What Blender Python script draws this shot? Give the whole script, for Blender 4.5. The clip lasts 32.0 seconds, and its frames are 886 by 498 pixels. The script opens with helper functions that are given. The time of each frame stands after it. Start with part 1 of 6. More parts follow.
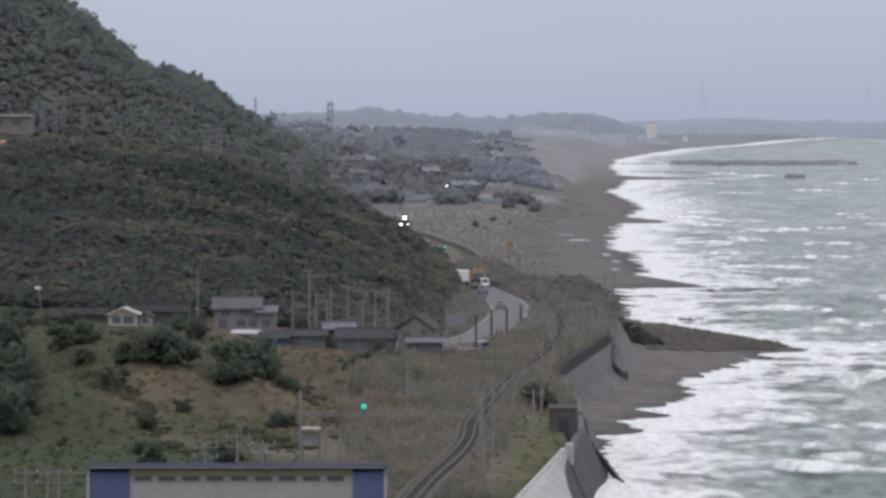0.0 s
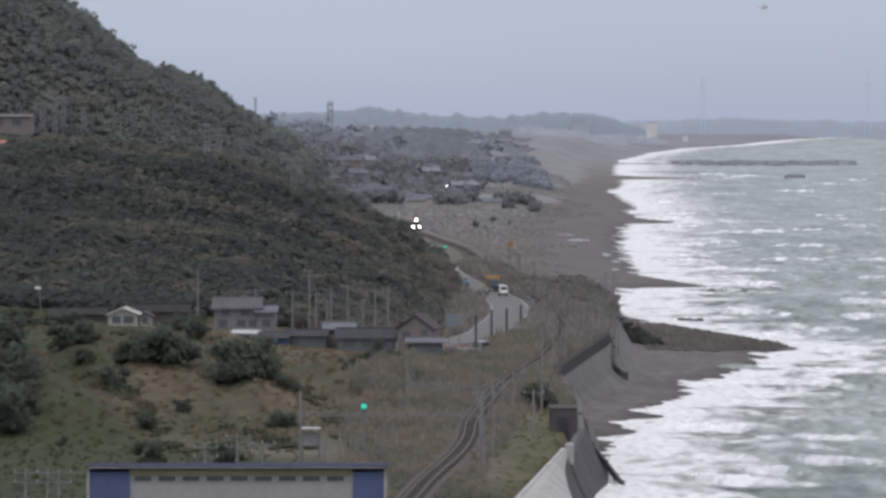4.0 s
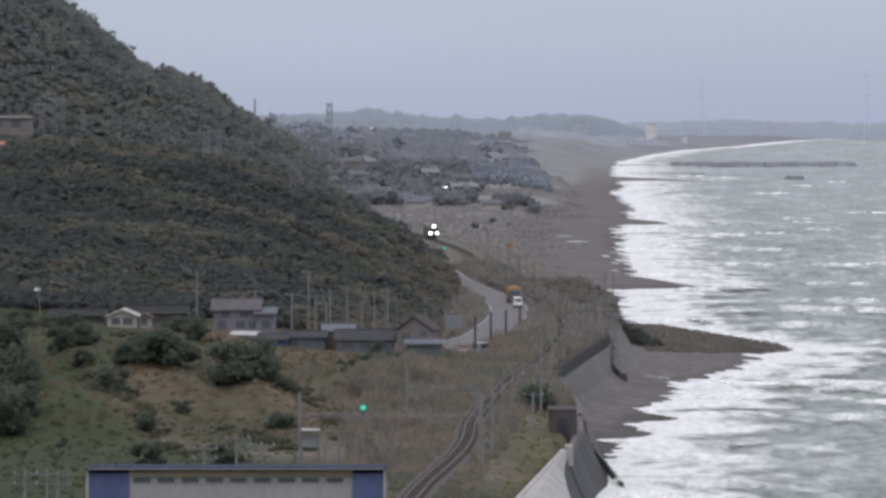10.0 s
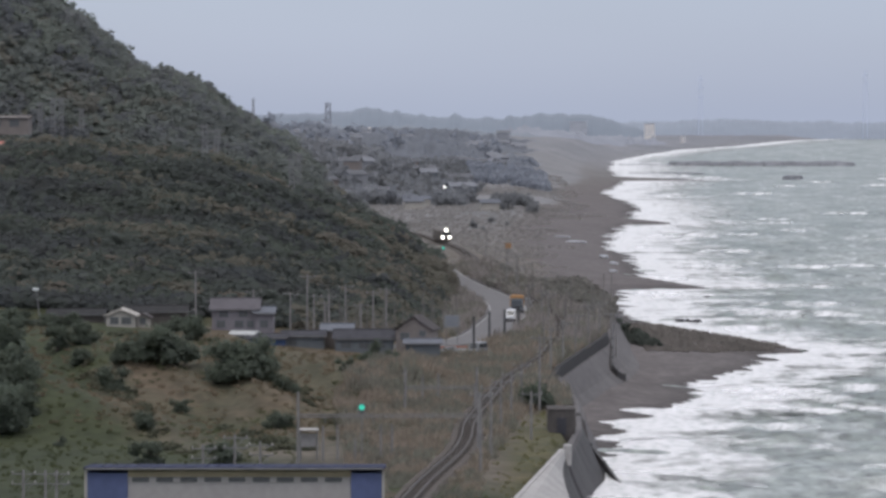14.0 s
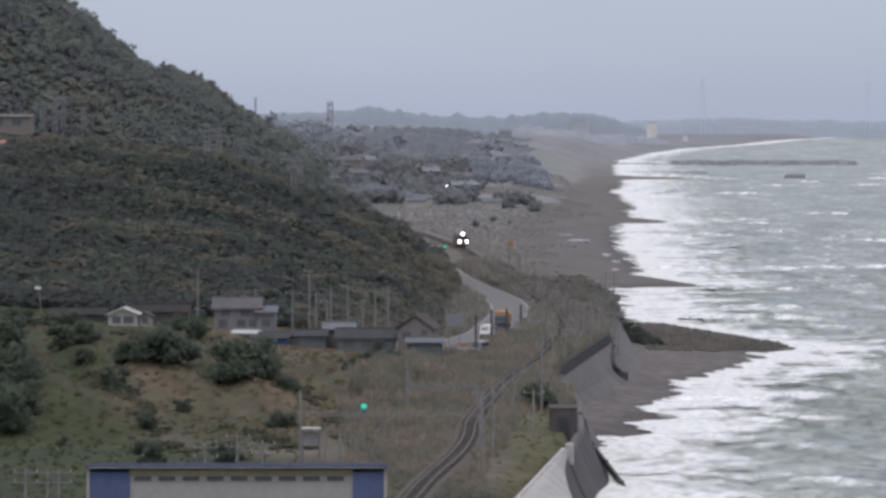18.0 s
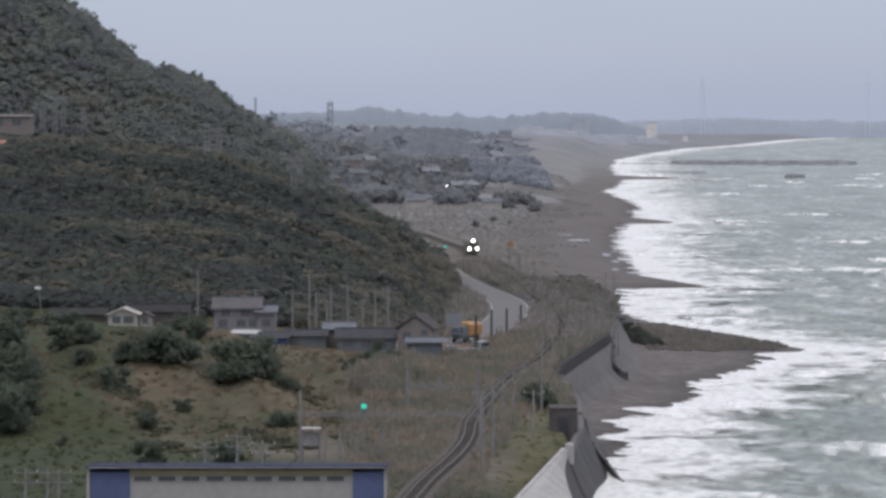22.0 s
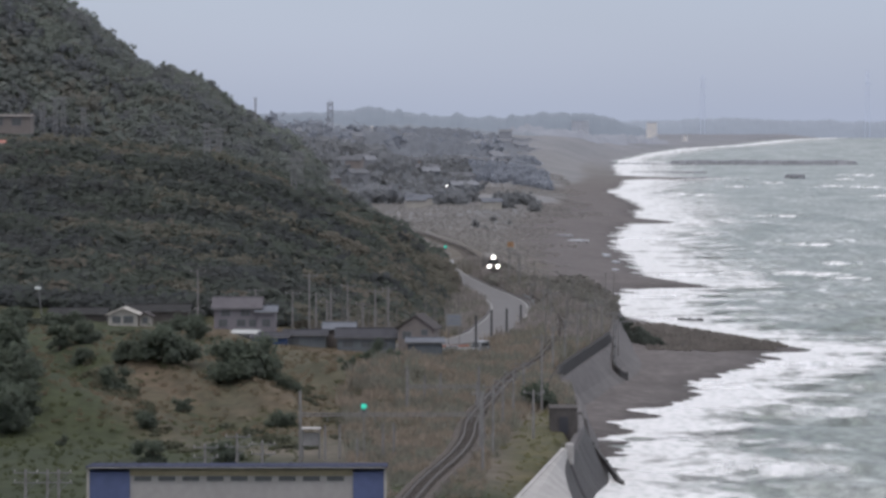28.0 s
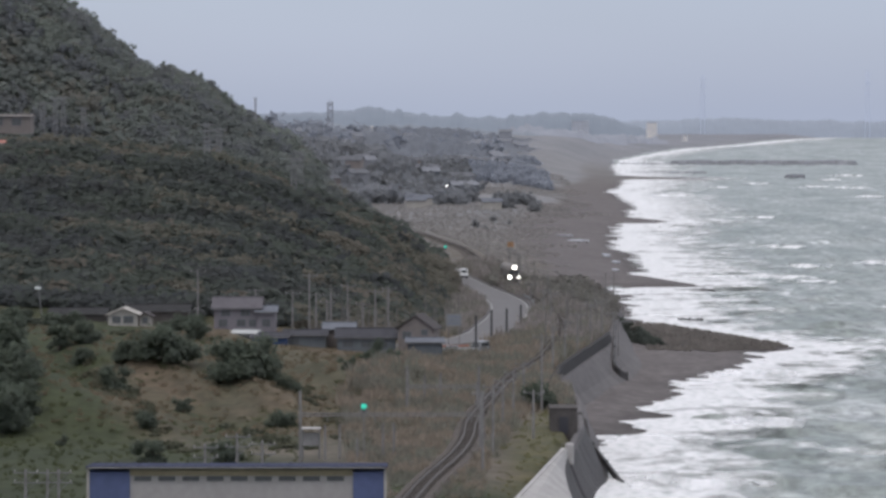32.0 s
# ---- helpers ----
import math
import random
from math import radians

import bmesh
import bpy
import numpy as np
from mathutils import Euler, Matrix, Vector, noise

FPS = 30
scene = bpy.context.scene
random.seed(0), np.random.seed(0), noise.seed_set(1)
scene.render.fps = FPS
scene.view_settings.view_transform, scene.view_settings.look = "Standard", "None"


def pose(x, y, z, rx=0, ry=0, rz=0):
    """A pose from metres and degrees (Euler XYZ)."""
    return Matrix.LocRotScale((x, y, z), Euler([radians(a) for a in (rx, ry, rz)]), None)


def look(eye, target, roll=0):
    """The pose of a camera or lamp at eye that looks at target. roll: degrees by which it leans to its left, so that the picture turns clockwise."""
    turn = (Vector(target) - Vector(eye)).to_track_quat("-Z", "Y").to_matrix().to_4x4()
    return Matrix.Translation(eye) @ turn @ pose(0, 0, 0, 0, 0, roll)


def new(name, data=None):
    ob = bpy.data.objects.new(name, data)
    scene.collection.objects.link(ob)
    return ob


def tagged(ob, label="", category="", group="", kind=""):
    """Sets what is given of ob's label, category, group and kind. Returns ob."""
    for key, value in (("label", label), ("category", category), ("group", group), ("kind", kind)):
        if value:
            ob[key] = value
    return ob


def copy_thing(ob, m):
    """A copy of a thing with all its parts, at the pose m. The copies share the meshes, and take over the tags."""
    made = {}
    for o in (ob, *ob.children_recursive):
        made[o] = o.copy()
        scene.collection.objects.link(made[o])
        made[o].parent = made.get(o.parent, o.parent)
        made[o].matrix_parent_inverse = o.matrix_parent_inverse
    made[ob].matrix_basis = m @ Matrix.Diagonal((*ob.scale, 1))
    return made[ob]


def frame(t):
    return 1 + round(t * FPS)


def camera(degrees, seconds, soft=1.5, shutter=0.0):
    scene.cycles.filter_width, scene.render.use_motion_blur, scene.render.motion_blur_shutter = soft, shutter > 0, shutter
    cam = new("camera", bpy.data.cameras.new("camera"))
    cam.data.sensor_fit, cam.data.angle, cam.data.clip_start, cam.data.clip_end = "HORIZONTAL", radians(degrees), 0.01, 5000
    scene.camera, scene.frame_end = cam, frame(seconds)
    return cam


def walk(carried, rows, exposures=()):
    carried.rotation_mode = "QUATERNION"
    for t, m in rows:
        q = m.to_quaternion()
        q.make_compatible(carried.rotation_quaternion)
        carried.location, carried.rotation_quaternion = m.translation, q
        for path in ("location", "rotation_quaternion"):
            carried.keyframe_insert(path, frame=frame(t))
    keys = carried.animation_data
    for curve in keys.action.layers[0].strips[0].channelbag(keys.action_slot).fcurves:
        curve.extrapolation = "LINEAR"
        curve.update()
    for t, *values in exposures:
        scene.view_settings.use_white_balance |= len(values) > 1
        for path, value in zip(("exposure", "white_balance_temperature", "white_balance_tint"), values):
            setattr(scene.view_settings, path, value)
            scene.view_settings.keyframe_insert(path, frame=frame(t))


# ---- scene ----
cam = camera(13, 32.0, soft=3.1)
TILT = 90 - 1.9728
EYE = (0, 0, 40)
# small sways of the tripod: seconds, degrees to the left, degrees up
SWAY = [(0, 0, 0), (5.5, 0, 0), (6.5, 0.0075, 0), (7, 0.003, 0), (7.5, 0.0075, 0), (8, 0, 0), (8.5, 0, 0.0115), (9, -0.0075, 0.001), (9.5, 0, 0.0125),
        (10, -0.0105, 0.021), (10.5, 0, 0.0185), (11, -0.019, 0.016), (11.5, -0.022, 0.0155), (12, -0.018, 0.0225), (12.5, -0.023, 0.0235),
        (13, -0.038, 0.036), (13.5, -0.025, 0.023), (14, -0.031, 0.016), (14.5, -0.0125, 0.0225), (15.5, -0.004, 0.008), (16.5, 0, 0), (17, 0, 0), (32, 0, 0)]
walk(cam, [(t, pose(*EYE, TILT + up, 0, left)) for t, left, up in SWAY], exposures=[(0, 0.0), (32, 0.0)])

# ---- light: a closed grey sky ----
world = bpy.data.worlds.new("overcast_sky")
scene.world = world
world.use_nodes = True
wn, wl = world.node_tree.nodes, world.node_tree.links
sky = wn.new("ShaderNodeTexSky")
sky.sky_type, sky.sun_disc = "NISHITA", False
sky.sun_elevation, sky.sun_rotation = radians(38), radians(150)
coord = wn.new("ShaderNodeTexCoord")
split = wn.new("ShaderNodeSeparateXYZ")
wl.new(coord.outputs["Generated"], split.inputs[0])
ramp = wn.new("ShaderNodeValToRGB")
ramp.color_ramp.elements[0].position, ramp.color_ramp.elements[0].color = 0.0, (0.312, 0.360, 0.512, 1)
ramp.color_ramp.elements[1].position, ramp.color_ramp.elements[1].color = 0.75, (1.15, 1.13, 1.16, 1)
mid = ramp.color_ramp.elements.new(0.04)
mid.color = (0.310, 0.360, 0.508, 1)
wl.new(split.outputs["Z"], ramp.inputs[0])
cloud = wn.new("ShaderNodeTexNoise")
cloud.inputs["Scale"].default_value, cloud.inputs["Detail"].default_value = 5, 3
wide = wn.new("ShaderNodeMapping")
wide.inputs["Scale"].default_value = (1, 1, 4)
wl.new(coord.outputs["Generated"], wide.inputs[0])
wl.new(wide.outputs[0], cloud.inputs["Vector"])
veil = wn.new("ShaderNodeMapRange")
veil.inputs["From Min"].default_value, veil.inputs["From Max"].default_value = 0.25, 0.75
veil.inputs["To Min"].default_value, veil.inputs["To Max"].default_value = 0.95, 1.05
wl.new(cloud.outputs[0], veil.inputs[0])
grey = wn.new("ShaderNodeVectorMath")
grey.operation = "SCALE"
wl.new(ramp.outputs[0], grey.inputs[0])
wl.new(veil.outputs[0], grey.inputs["Scale"])
cover = wn.new("ShaderNodeMixRGB")
cover.inputs[0].default_value = 0.97
wl.new(sky.outputs[0], cover.inputs[1])
wl.new(grey.outputs[0], cover.inputs[2])
back = wn["Background"]
back.inputs["Strength"].default_value = 1.0
wl.new(cover.outputs[0], back.inputs[0])
sun = new("sun", bpy.data.lights.new("sun", "SUN"))
sun.data.energy, sun.data.angle, sun.data.color = 0.5, radians(25), (1.0, 0.96, 0.9)
sun.matrix_world = look((0, 0, 300), (60, 150, 0))


# ---- materials ----
def mat(name, color, rough=0.8, metal=0.0, vary=0.25, size=1.0, bump=0.0, second=None, glow=0.0, thin=0.0, isle=0.0, coords="Object", spec=0.3):
    """A surface with unevenness at two scales: size in metres for the large one, a sixth of it for the grain."""
    m = bpy.data.materials.new(name)
    m.use_nodes = True
    n, l = m.node_tree.nodes, m.node_tree.links
    b = n["Principled BSDF"]
    b.inputs["Roughness"].default_value, b.inputs["Metallic"].default_value = rough, metal
    b.inputs["Specular IOR Level"].default_value = spec
    tc = n.new("ShaderNodeTexCoord")
    big, small = n.new("ShaderNodeTexNoise"), n.new("ShaderNodeTexNoise")
    for t, s in ((big, size), (small, size / 6)):
        t.inputs["Scale"].default_value, t.inputs["Detail"].default_value = 1 / s, 4
        l.new(tc.outputs[coords], t.inputs["Vector"])
    mix = n.new("ShaderNodeMixRGB")
    mix.inputs[1].default_value = (*color, 1)
    mix.inputs[2].default_value = (*(second or tuple(c * (1 - vary) for c in color)), 1)
    rng = n.new("ShaderNodeMapRange")
    rng.inputs["From Min"].default_value, rng.inputs["From Max"].default_value = 0.35, 0.65
    l.new(big.outputs[0], rng.inputs[0])
    l.new(rng.outputs[0], mix.inputs[0])
    grain = n.new("ShaderNodeMapRange")
    grain.inputs["From Min"].default_value, grain.inputs["From Max"].default_value = 0.3, 0.7
    grain.inputs["To Min"].default_value, grain.inputs["To Max"].default_value = 1 - vary * 0.7, 1 + vary * 0.7
    l.new(small.outputs[0], grain.inputs[0])
    mul = n.new("ShaderNodeVectorMath")
    mul.operation = "SCALE"
    l.new(mix.outputs[0], mul.inputs[0])
    l.new(grain.outputs[0], mul.inputs["Scale"])
    out = mul
    if isle:
        geo = n.new("ShaderNodeNewGeometry")
        r2 = n.new("ShaderNodeMapRange")
        r2.inputs["To Min"].default_value, r2.inputs["To Max"].default_value = 1 - isle, 1 + isle
        l.new(geo.outputs["Random Per Island"], r2.inputs[0])
        m2 = n.new("ShaderNodeVectorMath")
        m2.operation = "SCALE"
        l.new(mul.outputs[0], m2.inputs[0])
        l.new(r2.outputs[0], m2.inputs["Scale"])
        out = m2
    l.new(out.outputs[0], b.inputs["Base Color"])
    if bump:
        bp = n.new("ShaderNodeBump")
        bp.inputs["Strength"].default_value, bp.inputs["Distance"].default_value = 0.6, bump
        l.new(small.outputs[0], bp.inputs["Height"])
        l.new(bp.outputs[0], b.inputs["Normal"])
    if thin:
        tr, both = n.new("ShaderNodeBsdfTranslucent"), n.new("ShaderNodeMixShader")
        both.inputs[0].default_value = thin
        l.new(out.outputs[0], tr.inputs["Color"])
        l.new(b.outputs[0], both.inputs[1])
        l.new(tr.outputs[0], both.inputs[2])
        l.new(both.outputs[0], n["Material Output"].inputs[0])
    if glow:
        b.inputs["Emission Strength"].default_value = glow
        b.inputs["Emission Color"].default_value = (*color, 1)
    return m


def streaked_mat(name, dark, light):
    """Concrete streaked down its slope by running water, wet and uneven."""
    m = mat(name, dark, vary=0.2, size=3, second=tuple(0.8 * c for c in dark), bump=0.02, rough=0.7, spec=0.15)
    n, l = m.node_tree.nodes, m.node_tree.links
    tc, lie, run = n.new("ShaderNodeTexCoord"), n.new("ShaderNodeMapping"), n.new("ShaderNodeTexNoise")
    lie.inputs["Scale"].default_value = (0.12, 1.0, 0.12)
    run.inputs["Scale"].default_value, run.inputs["Detail"].default_value = 0.9, 5
    l.new(tc.outputs["Object"], lie.inputs[0])
    l.new(lie.outputs[0], run.inputs["Vector"])
    edge, mix = n.new("ShaderNodeMapRange"), n.new("ShaderNodeMixRGB")
    edge.inputs["From Min"].default_value, edge.inputs["From Max"].default_value = 0.45, 0.68
    l.new(run.outputs[0], edge.inputs[0])
    l.new(edge.outputs[0], mix.inputs[0])
    b = n["Principled BSDF"]
    l.new(b.inputs["Base Color"].links[0].from_socket, mix.inputs[1])
    mix.inputs[2].default_value = (*light, 1)
    l.new(mix.outputs[0], b.inputs["Base Color"])
    return m


def lamp_mat(name, color, strength):
    m = bpy.data.materials.new(name)
    m.use_nodes = True
    b = m.node_tree.nodes["Principled BSDF"]
    b.inputs["Base Color"].default_value = (*color, 1)
    b.inputs["Emission Color"].default_value, b.inputs["Emission Strength"].default_value = (*color, 1), strength
    return m


def glass_mat(name, color):
    m = bpy.data.materials.new(name)
    m.use_nodes = True
    b = m.node_tree.nodes["Principled BSDF"]
    b.inputs["Base Color"].default_value = (*color, 1)
    b.inputs["Roughness"].default_value, b.inputs["Specular IOR Level"].default_value = 0.06, 0.6
    return m


M = {
    "leaf": mat("dark_foliage", (0.120, 0.136, 0.116), vary=0.2, size=26, second=(0.100, 0.110, 0.106), isle=0.05, thin=0.55, rough=0.75, spec=0.12),
    "leaf_deep": mat("deep_foliage", (0.096, 0.105, 0.110), vary=0.2, size=18, second=(0.106, 0.110, 0.106), isle=0.05, thin=0.55, rough=0.8, spec=0.1),
    "leaf_autumn": mat("dull_autumn_foliage", (0.188, 0.170, 0.146), vary=0.2, size=16, second=(0.160, 0.160, 0.132), isle=0.05, thin=0.55, rough=0.8, spec=0.12),
    # lighter copies of the near hill's leaves; the difference is painted haze
    "leaf_high": mat("hazed_upper_foliage", (0.216, 0.240, 0.212), vary=0.2, size=34, second=(0.182, 0.197, 0.192), isle=0.05, thin=0.55, rough=0.75, spec=0.1),
    "leaf_high_deep": mat("hazed_upper_deep_foliage", (0.176, 0.188, 0.200), vary=0.2, size=24, second=(0.190, 0.197, 0.194), isle=0.05, thin=0.55, rough=0.8, spec=0.1),
    "leaf_high_dull": mat("hazed_upper_dull_foliage", (0.212, 0.204, 0.182), vary=0.2, size=24, second=(0.186, 0.194, 0.172), isle=0.05, thin=0.55, rough=0.8, spec=0.1),
    "pine": mat("pine_needles", (0.136, 0.160, 0.122), vary=0.2, size=4, second=(0.116, 0.134, 0.112), isle=0.06, thin=0.6, rough=0.75, spec=0.1),
    "scrub": mat("dry_scrub", (0.205, 0.165, 0.120), vary=0.25, size=14, second=(0.155, 0.136, 0.094), isle=0.12, thin=0.45, rough=0.9, spec=0.1),
    "reed": mat("grey_brown_brush", (0.318, 0.284, 0.268), vary=0.25, size=9, second=(0.256, 0.236, 0.220), isle=0.15, thin=0.45, rough=0.9, spec=0.1),
    # far and village leaves carry the haze in their greyed, bluish colour
    "far_leaf": mat("hazed_far_foliage", (0.232, 0.240, 0.256), vary=0.15, size=40, second=(0.272, 0.28, 0.295), isle=0.05, thin=0.55, rough=0.9, spec=0.05),
    "town_leaf": mat("hazed_village_foliage", (0.176, 0.182, 0.190), vary=0.2, size=30, second=(0.205, 0.210, 0.216), isle=0.05, thin=0.55, rough=0.9, spec=0.05),
    "bramble": mat("olive_bramble", (0.118, 0.116, 0.082), vary=0.25, size=6, second=(0.092, 0.100, 0.074), isle=0.1, thin=0.45, rough=0.85, spec=0.1),
    "sea_bramble": mat("dull_seaside_bramble", (0.215, 0.200, 0.186), vary=0.25, size=7, second=(0.168, 0.168, 0.150), isle=0.1, thin=0.5, rough=0.9, spec=0.05),
    "dull_orange": mat("dull_orange_board", (0.34, 0.20, 0.11), vary=0.15, size=1),
    "pool": mat("pale_pool_foam", (0.30, 0.295, 0.305), vary=0.2, size=3, rough=0.3),
    "weed": mat("low_weeds", (0.106, 0.116, 0.064), vary=0.25, size=9, second=(0.082, 0.094, 0.054), isle=0.12, thin=0.5, rough=0.9, spec=0.1),
    # brush of the plain, greyed and lifted in colour to suggest haze
    "plain": mat("hazed_plain_brush", (0.325, 0.307, 0.298), vary=0.2, size=30, second=(0.285, 0.273, 0.264), isle=0.08, thin=0.45, rough=0.9, spec=0.05),
    "bark": mat("bark", (0.12, 0.10, 0.085), vary=0.4, size=0.6),
    "concrete": mat("weathered_concrete", (0.385, 0.372, 0.365), vary=0.2, size=3, second=(0.31, 0.298, 0.292), bump=0.02),
    "concrete_pole": mat("grey_pole_concrete", (0.235, 0.226, 0.224), vary=0.25, size=1.5),
    # from here to the far roofs: haze painted as paler, bluer tones
    "distant_leaf": mat("hazed_distant_foliage", (0.272, 0.292, 0.334), vary=0.12, size=60, second=(0.316, 0.335, 0.376), isle=0.02, thin=0.55, rough=0.9, spec=0.05),
    "far_wall": mat("hazed_far_house_wall", (0.245, 0.25, 0.27), vary=0.15, size=3),
    "far_pale_wall": mat("haze_tinted_house_wall", (0.30, 0.31, 0.34), vary=0.12, size=4),
    "distant_roof": mat("haze_tinted_house_roof", (0.19, 0.198, 0.222), vary=0.2, size=4),
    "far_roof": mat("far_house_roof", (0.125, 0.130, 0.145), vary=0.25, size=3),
    "concrete_dark": mat("stained_wet_concrete", (0.068, 0.065, 0.066), vary=0.3, size=2.5, second=(0.042, 0.04, 0.041), bump=0.03, rough=0.6),
    "concrete_slope": mat("grey_revetment_concrete", (0.122, 0.114, 0.115), vary=0.25, size=4, second=(0.095, 0.089, 0.09), bump=0.02),
    "concrete_streaked": streaked_mat("streaked_wet_concrete", (0.050, 0.047, 0.048), (0.100, 0.095, 0.096)),
    # near-black tone: the parapet's shade is put into its colour
    "parapet_dark": mat("shade_dark_parapet", (0.030, 0.028, 0.029), vary=0.3, size=2),
    "steel": mat("galvanised_steel", (0.19, 0.19, 0.195), rough=0.6, metal=0.2, vary=0.15, size=1),
    "dark_pole": mat("dark_weathered_pole", (0.078, 0.08, 0.083), vary=0.3, size=1),
    "rail": mat("worn_rail_steel", (0.165, 0.15, 0.14), rough=0.6, metal=0.2, vary=0.2, size=0.6),
    "sleeper": mat("old_sleeper", (0.092, 0.08, 0.073), vary=0.3, size=0.5),
    "ballast": mat("rusty_ballast", (0.098, 0.084, 0.076), vary=0.25, size=1.2, second=(0.076, 0.066, 0.06), bump=0.05, rough=0.95),
    "asphalt": mat("grey_worn_asphalt", (0.136, 0.131, 0.134), vary=0.15, size=6, second=(0.118, 0.113, 0.116), rough=0.8),
    "line": mat("road_line_paint", (0.29, 0.288, 0.285), vary=0.25, size=1.2),
    "roof_blue": mat("blue_sheet_roof", (0.040, 0.046, 0.088), vary=0.15, size=5, rough=0.75, spec=0.1),
    "wall_blue": mat("blue_wall_sheet", (0.098, 0.122, 0.235), vary=0.12, size=4, rough=0.5),
    "wall_cream": mat("cream_board", (0.28, 0.24, 0.16), vary=0.12, size=2),
    "wall_grey": mat("pale_grey_plaster", (0.37, 0.352, 0.345), vary=0.1, size=4),
    "wall_white": mat("white_render", (0.38, 0.36, 0.33), vary=0.12, size=2),
    "wall_lilac": mat("lilac_grey_render", (0.20, 0.185, 0.205), vary=0.14, size=2),
    "wall_brown": mat("weathered_timber_wall", (0.10, 0.09, 0.085), vary=0.25, size=1.5),
    "wall_zinc": mat("grey_corrugated_wall", (0.135, 0.15, 0.165), vary=0.15, size=1.5, rough=0.6),
    "wall_pale": mat("pale_brown_render", (0.21, 0.185, 0.175), vary=0.15, size=2),
    "roof_grey": mat("dark_grey_tile_roof", (0.066, 0.066, 0.076), vary=0.2, size=1.5, rough=0.85, spec=0.1),
    "roof_brown": mat("brown_grey_roof", (0.088, 0.080, 0.082), vary=0.2, size=1.5, rough=0.85, spec=0.1),
    "roof_zinc": mat("light_zinc_roof", (0.14, 0.15, 0.175), vary=0.15, size=2, rough=0.8, spec=0.15),
    "tarp": mat("blue_tarpaulin", (0.045, 0.085, 0.20), vary=0.2, size=1, rough=0.5),
    "sheet_white": mat("white_plastic_sheet", (0.40, 0.41, 0.41), vary=0.08, size=1, rough=0.5),
    "roof_dark": mat("mossy_dark_roof", (0.048, 0.048, 0.050), vary=0.2, size=1.5, rough=0.9, spec=0.05),
    "pane_grey": mat("dusty_grey_glass", (0.115, 0.12, 0.125), vary=0.15, size=1, rough=0.25),
    "trunk_grey": mat("grey_bare_bark", (0.19, 0.18, 0.17), vary=0.25, size=0.6),
    "window": glass_mat("dark_window_glass", (0.04, 0.045, 0.05)),
    "tyre": mat("tyre_rubber", (0.02, 0.02, 0.02), vary=0.2, size=0.3),
    "orange": mat("orange_truck_paint", (0.45, 0.245, 0.10), vary=0.12, size=1, rough=0.5),
    "white_paint": mat("white_vehicle_paint", (0.72, 0.73, 0.74), vary=0.06, size=1, rough=0.3),
    "blue_paint": mat("grey_blue_car_paint", (0.17, 0.23, 0.36), vary=0.08, size=1, rough=0.3),
    "grey_paint": mat("silver_grey_car_paint", (0.21, 0.215, 0.225), vary=0.08, size=1, rough=0.35),
    "dark_paint": mat("dark_car_paint", (0.05, 0.05, 0.06), vary=0.08, size=1, rough=0.3),
    # train colours set close to the land behind, haze painted into them
    "train_body": mat("haze_toned_train_paint", (0.175, 0.16, 0.15), vary=0.12, size=2, rough=0.7),
    "train_dark": mat("haze_lifted_grime", (0.11, 0.102, 0.096), vary=0.3, size=1),
    "headlight": lamp_mat("headlight_glow", (1.0, 0.98, 0.92), 6.0),
    "green_light": lamp_mat("green_signal_glow", (0.04, 0.47, 0.34), 0.85),
    "street_light": lamp_mat("street_lamp_glow", (1.0, 0.99, 0.95), 2.5),
    # nearly sky-coloured, so the paint does the work of mist
    "mist_steel": mat("mist_tinted_steel", (0.55, 0.61, 0.76), vary=0.05, size=20),
    "lamp_pale": mat("lamp_housing", (0.62, 0.66, 0.66), vary=0.1, size=1),
    "sign_white": mat("white_sign_face", (0.225, 0.23, 0.24), vary=0.1, size=1),
    "sign_blue": mat("blue_sign_bar", (0.17, 0.20, 0.26), vary=0.1, size=1),
    "red": mat("faded_red_paint", (0.38, 0.18, 0.145), vary=0.2, size=1),
    "rock": mat("dark_wet_rock", (0.075, 0.075, 0.078), vary=0.4, size=3, bump=0.1, rough=0.6),
    "hut_dark": mat("dark_stained_hut_wall", (0.098, 0.090, 0.088), vary=0.25, size=1.5, spec=0.05),
    # dark rock made lighter in colour to imitate haze over the sea
    "far_rock": mat("hazed_breakwater_blocks", (0.245, 0.25, 0.272), vary=0.25, size=9, rough=0.8),
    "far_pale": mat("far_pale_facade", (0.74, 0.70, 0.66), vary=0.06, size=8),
    # haze of the far flats is put into this pale tone
    "far_block": mat("hazed_concrete_block", (0.44, 0.46, 0.51), vary=0.12, size=8),
    # tower colour mixed towards the sky as painted haze
    "tower_steel": mat("haze_tinted_tower_steel", (0.30, 0.315, 0.355), vary=0.1, size=8),
    "mast_steel": mat("dull_mast_steel", (0.25, 0.25, 0.262), vary=0.15, size=2),
    "spit_brush": mat("dull_spit_brush", (0.262, 0.238, 0.222), vary=0.2, size=6, second=(0.222, 0.206, 0.19), isle=0.1, thin=0.5, rough=0.9, spec=0.05),
    # low contrast of distant glass, painted in for haze
    "far_glass": mat("haze_tinted_far_glass", (0.40, 0.41, 0.44), vary=0.1, size=8),
    "roof_lilac": mat("lilac_grey_tile_roof", (0.118, 0.110, 0.122), vary=0.15, size=1.5, rough=0.85, spec=0.1),
    # leaf colour paled to stand in for haze at the shore
    "shore_leaf": mat("hazed_shore_foliage", (0.255, 0.27, 0.31), vary=0.1, size=90, second=(0.285, 0.30, 0.34), rough=0.9, spec=0.05),
    "weed_grey": mat("grey_green_weeds", (0.226, 0.228, 0.188), vary=0.25, size=7, second=(0.214, 0.200, 0.170), isle=0.12, thin=0.5, rough=0.9, spec=0.1),
